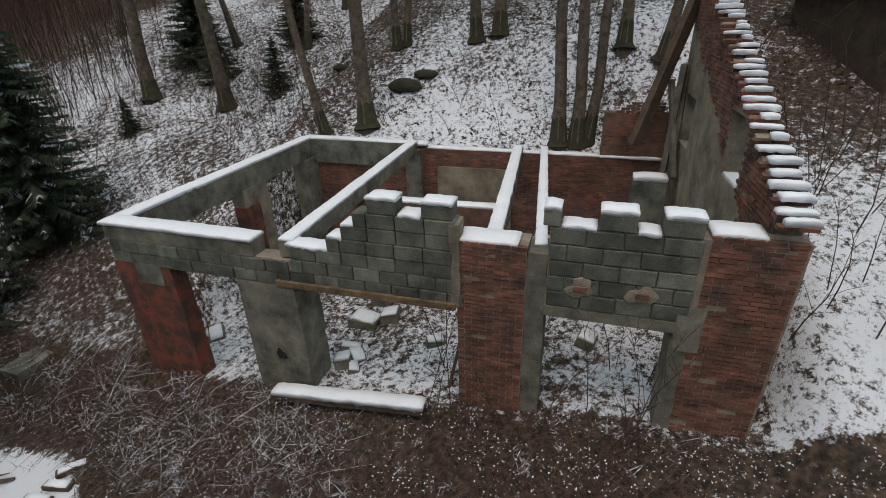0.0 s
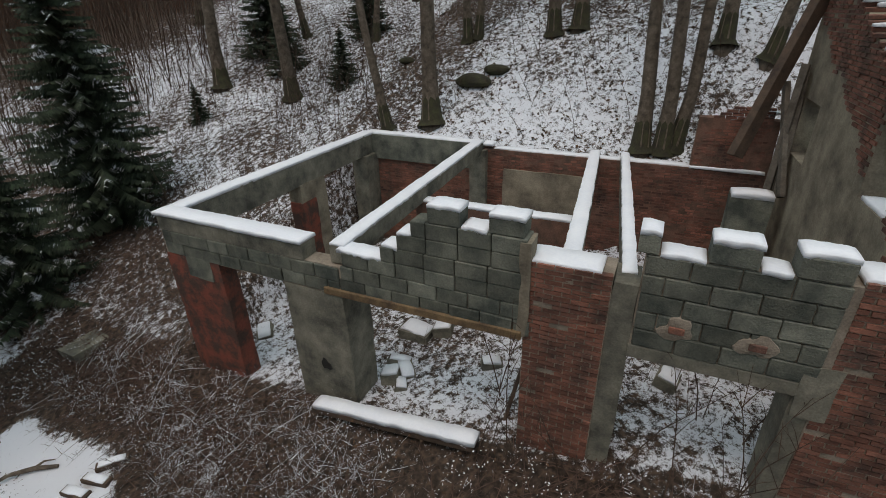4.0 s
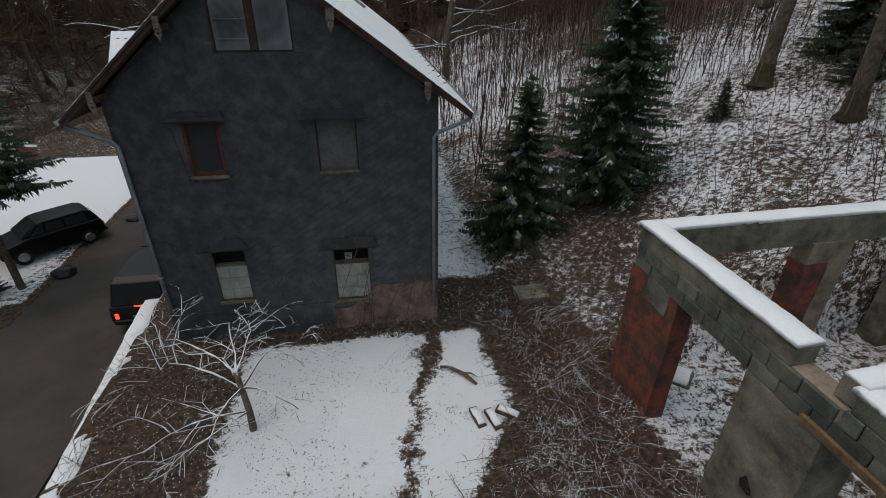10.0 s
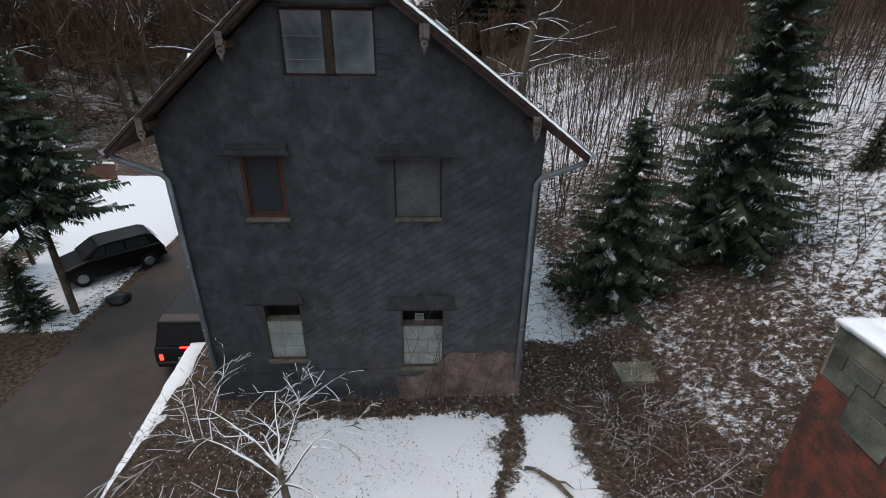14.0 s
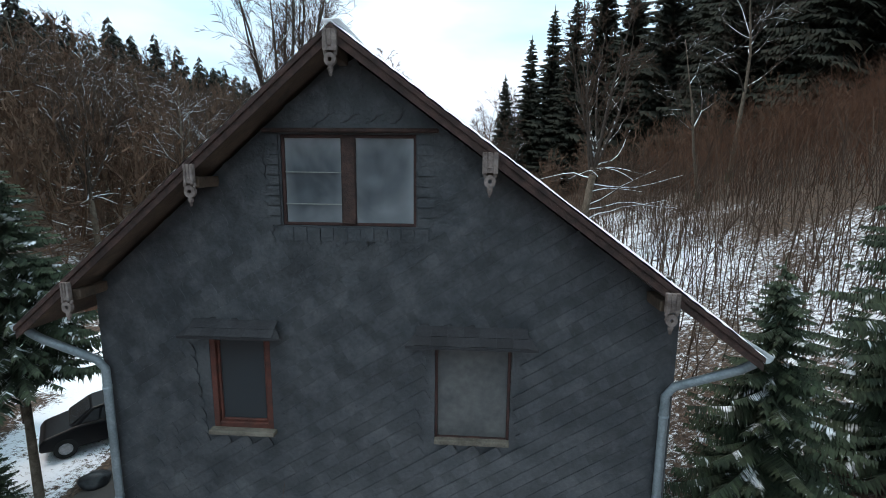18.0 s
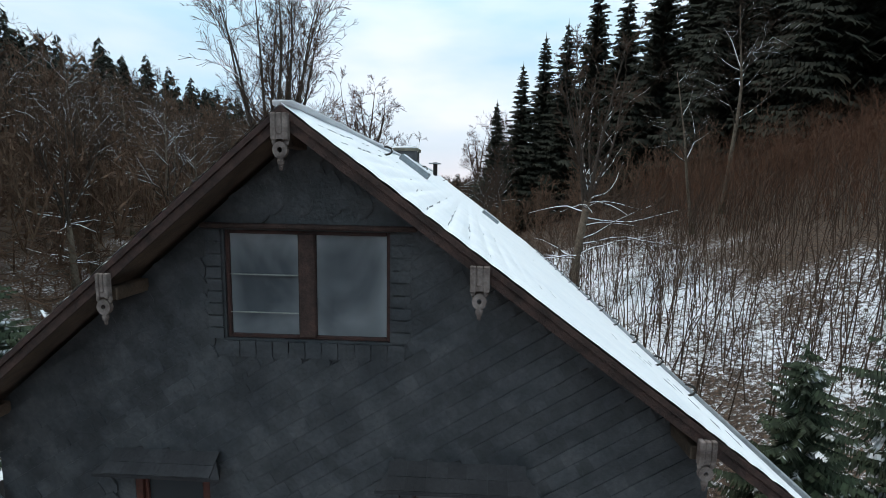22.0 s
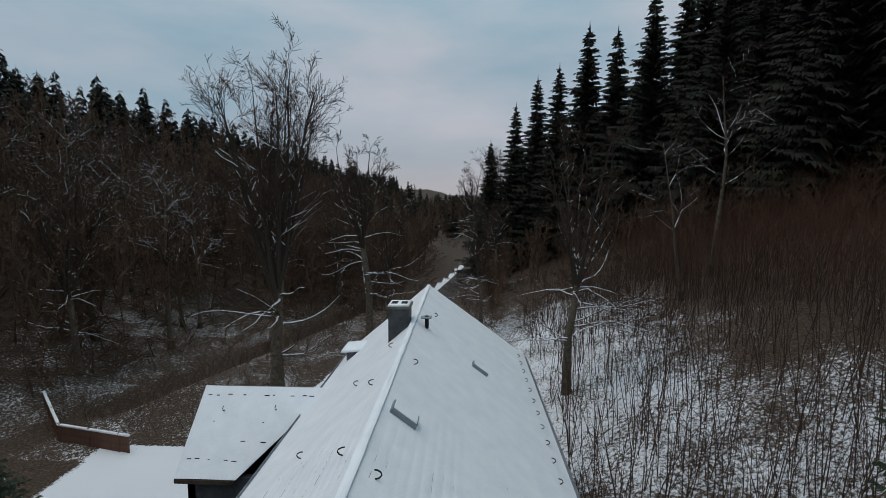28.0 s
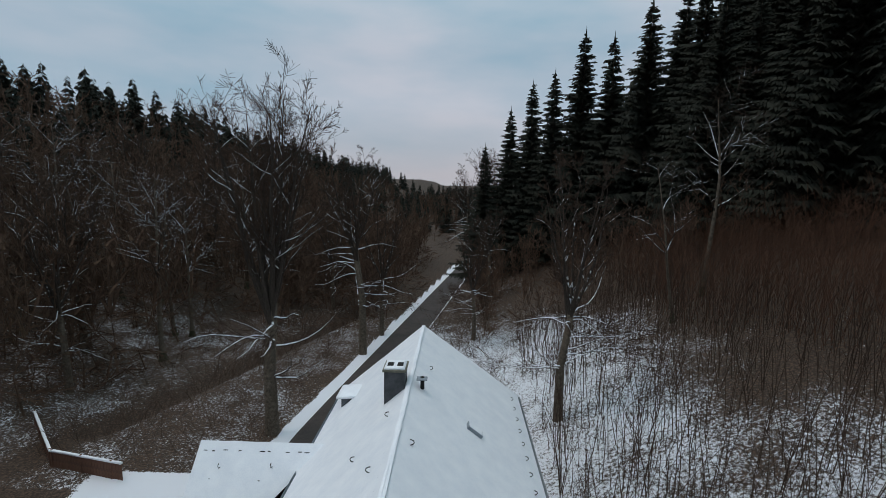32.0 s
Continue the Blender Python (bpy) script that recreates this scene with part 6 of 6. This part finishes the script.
for u, z in ((9.36, 4.15), (10.22, 4.15)):
    splat("mortar_patch", u, z, 0.24, M_MORTAR, int(u * 10), 0.0, 0.8, "smeared mortar patch")
    box("hole", u - 0.09, u + 0.09, -0.05, 0.0, z - 0.05, z + 0.05, M_BRICK, ruin, 0.01)
# the pillar is solid here: a near-black scrap paints the hole's shade
splat("hole_stain", 3.72, 1.75, 0.13, M_DARK, 401, 0.012, 1.1, "dark scrap painted for the shade of a hole in the pillar")
rough_box("mortar_edge", 7.36, 7.50, -0.03, 0.3, 3.5, 5.0, M_PLASTER, ruin, 0.04, 0.12, 78)
rough_box("jamb_plaster", 10.74, 11.08, 0.0, 0.12, 3.3, 4.05, M_CONCRETE, ruin, 0.03, 0.12, 80, "grey plaster left beside the lintel")
rough_box("brick_foot", 0.02, 0.43, 3.66, 4.25, 0.2, 3.2, M_REDPLASTER, ruin, 0.03, 0.2, 81, "red plaster left on the side pillar")
rough_box("corner_head", 0.55, 1.2, -0.02, 0.1, 3.0, 3.45, M_BLOCK, ruin, 0.03, 0.2, 82)


# ---- bricks ----
def brick_mesh(name, l, h, d):
    bm = bmesh.new()
    add_box(bm, 0, l, 0, d, 0, h)
    for v in bm.verts:
        v.co += Vector([noise.noise(v.co * 23 + Vector((l * 11, h * 7, k * 9))) * 0.006 for k in range(3)])
    me = bpy.data.meshes.new(name)
    bm.to_mesh(me)
    bm.free()
    me.materials.append(M_BRICK)
    return me


BRICK = brick_mesh("brick", 0.222, 0.054, 0.10)
HALF = brick_mesh("brick", 0.098, 0.054, 0.10)
rb = random.Random(3)


def brick_face(parent, u0, u1, z0, z1, place, limit, keep=lambda a, z: True):
    """Courses of bricks on a face; past the limit the rest is joined into one part."""
    extra_v, extra_f, made = [], [], 0
    cube = ((0, 0, 0), (1, 0, 0), (1, 1, 0), (0, 1, 0), (0, 0, 1), (1, 0, 1), (1, 1, 1), (0, 1, 1))
    quads = ((0, 1, 5, 4), (1, 2, 6, 5), (3, 0, 4, 7), (4, 5, 6, 7), (0, 3, 2, 1))
    z, row = z0, 0
    while z < z1:
        u = u0 - (0.12 if row % 2 else 0.0)
        while u < u1 - 0.05:
            a = max(u, u0)
            l = 0.232 if a == u and u + 0.24 < u1 else 0.108
            if a + l <= u1 + 0.02 and keep(a + l / 2, z) and rb.random() > 0.03:
                m = place @ Matrix.Translation((a, 0.022 - rb.uniform(0.0, 0.014) - (0.012 if rb.random() < 0.06 else 0.0), z)) @ Matrix.Rotation(rb.gauss(0, 0.012), 4, "Z")
                if made < limit:
                    ob = new("brick", BRICK if l > 0.2 else HALF)
                    ob.parent = parent
                    ob.matrix_local = m
                    made += 1
                else:
                    b = len(extra_v)
                    extra_v += [m @ Vector((x * (l - 0.01), y * 0.1, zz * 0.054)) for x, y, zz in cube]
                    extra_f += [tuple(i + b for i in f) for f in quads]
            u += 0.244
        z += 0.0745
        row += 1
    if extra_v:
        tagged(raw("brickwork", extra_v, extra_f, M_BRICK, parent, "remaining courses of brick"), kind="stuff")


I4 = Matrix.Identity(4)
brick_face(brick_pillar, 7.46, 8.56, 0.25, 4.66, I4, 300)
brick_face(brick_pier, 10.96, 12.08, 1.0, 5.12, I4, 300)
# gable: the bare band beside the verge, and the stepped verge itself
brick_face(gable, 0.0, 7.2, 1.5, 8.7, Matrix(((-1, 0, 0, 7.5), (0, -1, 0, 0.032), (0, 0, 1, 0), (0, 0, 0, 1))), 300,
           lambda a, z: (z < 5.30 + 0.44 * (7.5 - a)) and not (1.95 < 7.5 - a < 3.05 and 5.1 < z < 6.3) and ((7.5 - a) < 2.0 + 0.35 * math.sin(z * 2.2) + 0.25 * noise.noise(Vector((a, z * 2, 4))) or z > 4.15 + 0.44 * (7.5 - a) + 0.3 * noise.noise(Vector((a * 1.5, 0, 2)))))
brick_face(back_wall, 4.0, 11.1, 0.9, 4.08, Matrix.Translation((0, 7.38, 0)), 0, lambda u, z: not (4.75 < u < 7.1 and 1.6 < z < 3.55))
brick_face(back_wall, 0.5, 3.7, 0.9, 3.45, Matrix.Translation((0, 7.38, 0)), 0)
brick_face(back_stub, 9.55, 11.1, 4.15, 5.6, Matrix.Translation((0, 7.40, 0)), 100, lambda u, z: z < 4.2 + 1.35 * smooth_step(9.4, 10.1, u) + 0.12 * math.floor((u - 9.5) * 3) / 3)
# verge bricks in steps, each with a slab of snow across it
v = 0.05
while v < 7.3:
    z = 5.36 + 0.44 * v
    for yy in (-0.38, -0.14):
        ob = new("brick", BRICK)
        ob.parent = gable
        ob.matrix_local = Matrix.Translation((v + rb.uniform(-0.02, 0.03), yy + rb.uniform(-0.03, 0.02), z - 0.02)) @ Matrix.Rotation(math.pi / 2 + rb.gauss(0, 0.05), 4, "Z") @ Matrix.Rotation(radians(-8), 4, "X")
    if rb.random() > 0.06:
        a, c = rb.uniform(-0.42, -0.34), rb.uniform(-0.04, 0.09)
        if rb.random() < 0.2:
            c -= 0.18
        snow_cap("snow", [(v - 0.05, a, z + 0.042), (v - 0.05 + rb.uniform(-0.03, 0.03), c, z + 0.042)], rb.uniform(0.14, 0.20), rb.uniform(0.045, 0.085), gable, v * 7 + 1, 0.6, "", 0.07, 0.05)
    v += rb.uniform(0.17, 0.25)
snow_cap("snow", [(2.1, -0.18, 5.15), (2.9, -0.18, 5.15)], 0.34, 0.07, gable, 55)
snow_cap("snow", [(9.7, 7.58, 5.25), (11.1, 7.58, 5.5)], 0.3, 0.05, ruin, 56, 0.6)

# dark wooden hut behind the gable
hx, hy = 19.7, -19.8
hz = ground_z(hx, hy)
hut = empty("wooden_hut", Matrix.Translation((hx, hy, hz - 1.3)) @ Matrix.Rotation(radians(20), 4, "Z"), "dark weathered wooden hut among the trees", "hut")
for i in range(20):
    y = -2.0 + 0.2 * i
    box("board", -1.8 - 0.012 * (i % 2), -1.76, y + 0.004, y + 0.196, 0.0, 2.5 + 1.55 * (1 - abs(y + 0.1) / 2.0), M_OLDWOOD, hut)
box("wall_side", -1.76, 2.0, -2.0, -1.95, 0.0, 2.4, M_OLDWOOD, hut)
box("wall_side", -1.76, 2.0, 1.95, 2.0, 0.0, 2.4, M_OLDWOOD, hut)
box("wall_back", 1.95, 2.0, -1.95, 1.95, 0.0, 2.4, M_OLDWOOD, hut)
for sg in (-1, 1):
    L = math.hypot(2.4, 1.86)
    m = Matrix.Translation((0, 0, 4.12)) @ Matrix.Rotation(-sg * math.atan2(1.86, 2.4), 4, "X")
    rf = box("roof_slope", -2.1, 2.2, 0 if sg > 0 else -L, L if sg > 0 else 0, -0.06, 0.0, M_OLDWOOD, hut, 0, m=m)
    box("snow", -2.08, 2.18, 0.05 if sg > 0 else -L + 0.1, L - 0.1 if sg > 0 else -0.05, 0.002, 0.05, M_SNOW, rf, 0.02, m=m)

# ---- brambles, saplings and far woods ----
def stems(name, spots, height, mat, label, rnd, arch=0.0, twigs=4, r=0.011, category="undergrowth"):
    """Thin bare stems with a few side twigs, all of one thicket in one mesh."""
    br = []
    for x, y in spots:
        h = height * rnd.uniform(0.55, 1.25)
        p = Vector((x, y, ground_z(x, y) - 0.05))
        az = rnd.uniform(0, 2 * math.pi)
        d = Vector((math.cos(az) * arch, math.sin(az) * arch, 1)).normalized()
        n = 5
        pts, rad = [p.copy()], [r * (0.7 + 0.4 * h / height)]
        for i in range(1, n):
            d = (d + Vector((rnd.gauss(0, 0.08) + math.cos(az) * arch * 0.35, rnd.gauss(0, 0.08) + math.sin(az) * arch * 0.35, -arch * 0.42))).normalized()
            p = p + d * h / (n - 1)
            p.z = max(p.z, ground_z(p.x, p.y) + 0.05) if arch else p.z
            pts.append(p.copy())
            rad.append(rad[0] * (1 - 0.8 * i / (n - 1)))
        br.append((pts, rad, 3))
        for k in range(twigs):
            t = rnd.uniform(0.3, 0.95) * (n - 1)
            i = min(int(t), n - 2)
            q = pts[i].lerp(pts[i + 1], t - i)
            a2 = rnd.uniform(0, 2 * math.pi)
            e = q + Vector((math.cos(a2) * 0.5, math.sin(a2) * 0.5, rnd.uniform(0.1, 0.9))) * h * rnd.uniform(0.12, 0.3)
            br.append(([q, q.lerp(e, 0.5) + Vector((0, 0, 0.03)), e], [r * 0.5, r * 0.4, r * 0.2], 3))
    ob = raw(name, *tube_data(br), mat)
    return tagged(ob, label, category, kind="stuff")


def scatter(rnd, n, x0, x1, y0, y1, ok=lambda x, y: True):
    out = []
    while len(out) < n:
        x, y = rnd.uniform(x0, x1), rnd.uniform(y0, y1)
        if ok(x, y):
            out.append((x, y))
    return out


def uv_of(x, y):
    d = Vector((x, y, 0)) - RU_O
    return d.dot(RU_U), d.dot(RU_V)


def free_of_walls(x, y):
    u, v = uv_of(x, y)
    if -0.1 < u < 12.0 and -0.2 < v < 0.8:
        return False
    if x < HX1 + 0.1 and -0.1 < y < HY1 + 0.3:
        return False
    return True


g = random.Random(21)
stems("bramble_thicket", scatter(g, 1500, 6.6, 10.2, -14.5, 1.5, lambda x, y: free_of_walls(x, y) and in_lawn(x, y) < 0.15 and uv_of(x, y)[1] < (-1.3 if 3.0 < uv_of(x, y)[0] < 7.4 else -0.25)), 1.1, M_BRAMBLE, "tangle of brown arching brambles with snow on them", g, 0.9, 4, 0.010)
stems("bramble_thicket", scatter(g, 700, 2.5, 8.4, -16.0, -5.5, lambda x, y: free_of_walls(x, y)), 0.8, M_BRAMBLE, "tangle of brown arching brambles with snow on them", g, 0.9, 4, 0.010)
stems("bramble_thicket", scatter(g, 900, 7.6, 12.5, -2.6, 9.0, lambda x, y: free_of_walls(x, y) and uv_of(x, y)[0] < -0.4), 1.1, M_BRAMBLE, "tangle of brown arching brambles with snow on them", g, 0.8, 4, 0.008)
stems("snowy_brushwood", scatter(g, 420, 6.8, 9.4, -9.0, -0.3, lambda x, y: in_lawn(x, y) < 0.15), 1.0, M_TWIGSNOW, "fallen snow-covered brushwood", g, 1.0, 9, 0.0045)
stems("hedge_scrub", scatter(g, 750, -1.8, 1.2, -9.0, 0.0, lambda x, y: free_of_walls(x, y) and in_lawn(x, y) < 0.5), 0.8, M_BRAMBLE, "low leafless scrub along the roadside wall", g, 0.6, 5, 0.006)
stems("wall_shrubs", scatter(g, 16, 2.2, 5.6, -0.55, -0.2), 2.9, M_BRAMBLE, "thin bare shoots climbing before the slate wall", g, 0.12, 7, 0.012)
stems("door_saplings", scatter(g, 26, 9.2, 11.5, -14.5, -10.0, lambda x, y: -1.2 < uv_of(x, y)[1] < 2.2 and free_of_walls(x, y)), 2.6, M_TWIG, "thin bare saplings in the openings of the ruin", g, 0.15, 7, 0.012)
stems("floor_weeds", scatter(g, 260, 9.8, 17.0, -15.5, -3.6, lambda x, y: 0.9 < uv_of(x, y)[1] < 7.2 and 0.5 < uv_of(x, y)[0] < 11.3), 0.55, M_TWIG, "dry weeds standing on the floor of the ruin", g, 0.3, 3, 0.006)
stems("side_saplings", scatter(g, 60, 11.0, 16.0, -21.0, -15.8), 2.2, M_TWIG, "thin bare saplings beside the gable", g, 0.15, 6, 0.012)
stems("slope_saplings", scatter(g, 520, 13.0, 24.0, -3.0, 14.0, lambda x, y: uv_of(x, y)[0] < -0.5), 2.6, M_TWIG, "bare saplings on the slope behind the spruces", g, 0.15, 4, 0.011)
stems("slope_saplings", scatter(g, 650, 18.0, 36.0, -24.0, 2.0, lambda x, y: uv_of(x, y)[1] > 8.2), 2.3, M_TWIG, "low bare saplings on the slope behind the ruin", g, 0.25, 4, 0.009)
stems("sapling_thicket", scatter(g, 800, 8.6, 25.0, 8.5, 42.0, lambda x, y: x > 8.6 + 0.02 * y), 5.2, M_TWIG, "thicket of thin upright saplings on the snowy slope", g, 0.06, 4, 0.025)
stems("sapling_thicket", scatter(g, 2300, 19.5, 36.0, 12.0, 52.0, lambda x, y: x > 20.8 + 0.4 * max(0.0, 31.0 - y)), 5.2, M_TWIGRED, "dense thicket of thin red-brown saplings on the snowy slope", g, 0.12, 9, 0.017)
stems("valley_scrub", scatter(g, 700, -24.0, -8.2, 23.0, 60.0), 3.0, M_TWIG, "dark leafless scrub along the brook", g, 0.3, 5, 0.016)
stems("brook_scrub", [(-20.0 + 0.36 * (y - 30.0) + g.gauss(0, 1.3), y) for y in [g.uniform(25, 60) for _ in range(420)]], 2.0, M_TWIG, "dark leafless scrub along the brook", g, 0.35, 6, 0.012)
stems("bank_scrub", scatter(g, 500, -12.0, -7.8, -10.0, 4.6), 1.0, M_TWIG, "brown scrub on the bank beyond the lane", g, 0.5, 4, 0.009)
stems("valley_scrub", scatter(g, 260, -3.0, 8.0, 22.0, 70.0, lambda x, y: abs(x - road_x(y)) > 3.2), 3.2, M_TWIG, "dark leafless scrub beside the lane", g, 0.25, 5, 0.016)

# leaves and crumbs of snow caught in the brambles, dry leaves on the snow
def flakes(name, spots, mat, label, rnd, size, lift, category):
    vs, fs = [], []
    for x, y in spots:
        s = size * rnd.uniform(0.5, 1.4)
        c = Vector((x, y, ground_z(x, y) + rnd.uniform(*lift)))
        m = Euler((rnd.gauss(0, 0.5), rnd.gauss(0, 0.5), rnd.uniform(0, 6.3))).to_matrix()
        b = len(vs)
        vs += [c + m @ Vector(p) * s for p in ((-1, -0.1, 0), (-0.2, -0.6, 0.12), (1, 0.1, 0), (0.1, 0.6, 0.15), (0, 0, 0.3))]
        fs += [(b, b + 1, b + 4), (b + 1, b + 2, b + 4), (b + 2, b + 3, b + 4), (b + 3, b, b + 4)]
    return tagged(raw(name, vs, fs, mat), label, category, kind="stuff")


brush = lambda x, y: free_of_walls(x, y) and in_lawn(x, y) < 0.2 and uv_of(x, y)[1] < 0.0
flakes("snow_crumb", scatter(g, 9000, 2.5, 12.0, -17.0, 2.0, lambda x, y: brush(x, y) and noise.noise(Vector((x * 1.1, y * 1.1, 3))) > -0.1), M_SNOW, "crumbs of snow caught in the brambles", g, 0.016, (0.02, 0.4), "snow")
flakes("snow_crumb", scatter(g, 2400, -1.6, 1.2, -10.0, 0.0, lambda x, y: free_of_walls(x, y) and in_lawn(x, y) < 0.6), M_SNOW, "crumbs of snow caught in the roadside scrub", g, 0.014, (0.02, 0.35), "snow")
flakes("dry_leaf_litter", scatter(g, 4200, 2.5, 10.0, -15.0, 2.0, brush), M_LITTER, "dry brown leaves among the brambles", g, 0.035, (0.01, 0.3), "leaves")
flakes("dry_leaf_litter", scatter(g, 2000, 0.5, 8.0, -6.5, -0.3, lambda x, y: in_lawn(x, y) > 0.3 and noise.noise(Vector((x * 0.8, y * 0.8, 1))) > -0.05), M_LITTER, "dry leaves and stalks scattered on the snowy lawn", g, 0.017, (0.0, 0.03), "leaves")
flakes("dry_leaf_litter", scatter(g, 1500, 9.8, 17.2, -15.3, -3.6, lambda x, y: uv_of(x, y)[1] > 0.8), M_LITTER, "dry leaves on the snowy floor of the ruin", g, 0.035, (0.0, 0.05), "leaves")
flakes("dry_leaf_litter", scatter(g, 9000, 17.5, 30.0, -22.0, 8.0), M_LITTER, "dry leaves showing through the snow of the slope", g, 0.06, (0.0, 0.06), "leaves")

# old apple tree on the lawn: a short trunk and long arching boughs
M_APPLE = material("snow_laden_twigs", (0.13, 0.10, 0.08), (0.06, 0.045, 0.036), 6.0, 0.95, 0.0, 40, snow=0.45)
apple = empty("apple_tree", None, "old apple tree with long arching boughs lined with snow", "tree")
ra = random.Random(36)
bough = []


def arch(p, az, up, length, r, level):
    d = Vector((math.cos(az), math.sin(az), up)).normalized()
    n = 8 if level == 0 else 5
    pts, rad = [p.copy()], [r]
    for i in range(1, n):
        d = (d + Vector((ra.gauss(0, 0.13), ra.gauss(0, 0.13), -0.10 - 0.06 * i * (level == 0) + ra.gauss(0, 0.05)))).normalized()
        p = p + d * length / (n - 1)
        p.z = max(p.z, 0.12)
        pts.append(p.copy())
        rad.append(max(0.006, r * (1 - 0.75 * i / (n - 1))))
    bough.append((pts, rad, 6 if level == 0 else 4))
    if level > 1:
        return
    for k in range(6 if level == 0 else 4):
        i = ra.randint(1, n - 2)
        arch(pts[i].lerp(pts[i + 1], ra.random()), az + ra.choice((-1, 1)) * ra.uniform(0.4, 1.2), ra.uniform(-0.3, 0.7), length * ra.uniform(0.25, 0.5), rad[i] * 0.6, level + 1)


trunk_pts = [Vector((0, 0, -0.2)), Vector((-0.03, 0.15, 0.5)), Vector((-0.12, 0.3, 1.0)), Vector((-0.2, 0.42, 1.35))]
raw("trunk", *tube_data([(trunk_pts, [0.085, 0.07, 0.06, 0.05], 9)]), M_BARK, apple, smooth=True)
for az, up, ln, k in ((2.9, 0.5, 4.2, 2), (3.3, 0.15, 3.3, 1), (2.5, 0.9, 3.4, 3), (3.9, 0.3, 2.2, 1), (1.9, 1.0, 2.3, 3), (1.3, 0.7, 1.9, 3), (0.6, 0.8, 1.7, 2), (-0.6, 0.5, 1.3, 2), (4.6, 0.6, 1.4, 2), (2.2, 0.3, 2.6, 2)):
    arch(trunk_pts[k], az, up, ln * 1.15, 0.026, 0)
raw("crown", *tube_data(bough), M_APPLE, apple)
stand(apple, 1.75, -3.3)


def far_forest(name, spots, label, conifer, rnd, hmin, hmax, mat):
    """Many far trees in one mesh: copies of a few coarse trees."""
    kinds = []
    for k in range(4):
        if conifer:
            v, q = spruce_crown(rnd.randint(0, 9999), 1.0, 0.15 + 0.02 * k, 17, 6, 0.05, 0.06, hang=0.02)
        else:
            a, b, c = forked(rnd.randint(0, 9999), 1.0, 0.014, 0.30 + 0.05 * k, 4, 0.36, 6, (4, 4, 3))
            thin = [([p[0], p[len(p) // 2], p[-1]], [max(0.0024, min(w[0], 0.016)), 0.003, 0.0016], 3) for p, w, n in a + b]
            v, q = joined(tube_data(thin), ribbon_data([([p[0], p[-1]], [0.0022, 0.0012], 3) for p, w, n in c]))
        kinds.append((np.array([tuple(p) for p in v]), q))
    vs, fs, base = [], [], 0
    for x, y in spots:
        v, q = rnd.choice(kinds)
        h, an = rnd.uniform(hmin, hmax), rnd.uniform(0, 6.28)
        c, s = math.cos(an), math.sin(an)
        w = rnd.uniform(0.85, 1.2)
        m = np.array(((c, -s, 0), (s, c, 0), (0, 0, 1)))
        vs.append((v * (h * w, h * w, h)) @ m.T + (x, y, ground_z(x, y) - 0.3))
        fs.extend(tuple(i + base for i in f) for f in q)
        base += len(v)
    return tagged(raw(name, np.concatenate(vs).tolist(), fs, mat), label, "forest", kind="stuff")


f = random.Random(77)
far_forest("far_beech_wood", scatter(f, 215, -76, -36, -20, 190), "leafless beech wood on the far valley side", False, f, 13, 18, M_FARTWIG)
far_forest("far_spruce_wood", scatter(f, 340, -105, -56, -10, 480), "dark spruce wood along the far ridge", True, f, 12.5, 18.8, M_NEEDLEFAR)
far_forest("spruce_wood", scatter(f, 250, 48, 95, 10, 190, lambda x, y: (x - 4) > 0.30 * (y + 4)), "tall dark spruce wood above the thicket", True, f, 24, 32, M_NEEDLEFAR)
far_forest("valley_wood", scatter(f, 170, -56, 50, 112, 330, lambda x, y: x < road_x(y) - 4 or x > road_x(y) + 5 or y > 128), "leafless wood where the valley closes", False, f, 12, 17, M_FARTWIG)
far_forest("valley_spruce_wood", scatter(f, 150, -56, 70, 170, 420), "dark spruces at the end of the valley", True, f, 12, 17, M_NEEDLEFAR)
far_forest("brook_wood", scatter(f, 190, -24, -4, 50, 115, lambda x, y: x < road_x(y) - 5), "leafless wood along the brook", False, f, 9, 14, M_FARTWIG)
far_forest("hill_wood", scatter(f, 50, 40, 90, -70, 14), "bare wood on top of the slope", False, f, 13, 19, M_FARTWIG)
far_forest("south_wood", scatter(f, 40, -60, 60, -90, -35), "bare wood to the south", False, f, 13, 19, M_FARTWIG)
far_forest("slope_wood", scatter(f, 240, 6, 34, 42, 112, lambda x, y: x > road_x(y) + 4.5), "low leafless wood between lane and spruces", False, f, 5, 9, M_FARTWIG)
far_forest("brook_slope_wood", scatter(f, 250, -50, -23, 4, 110, lambda x, y: x < -27 or y > 34), "dark leafless wood beyond the brook", False, f, 11, 17, M_FARTWIG)
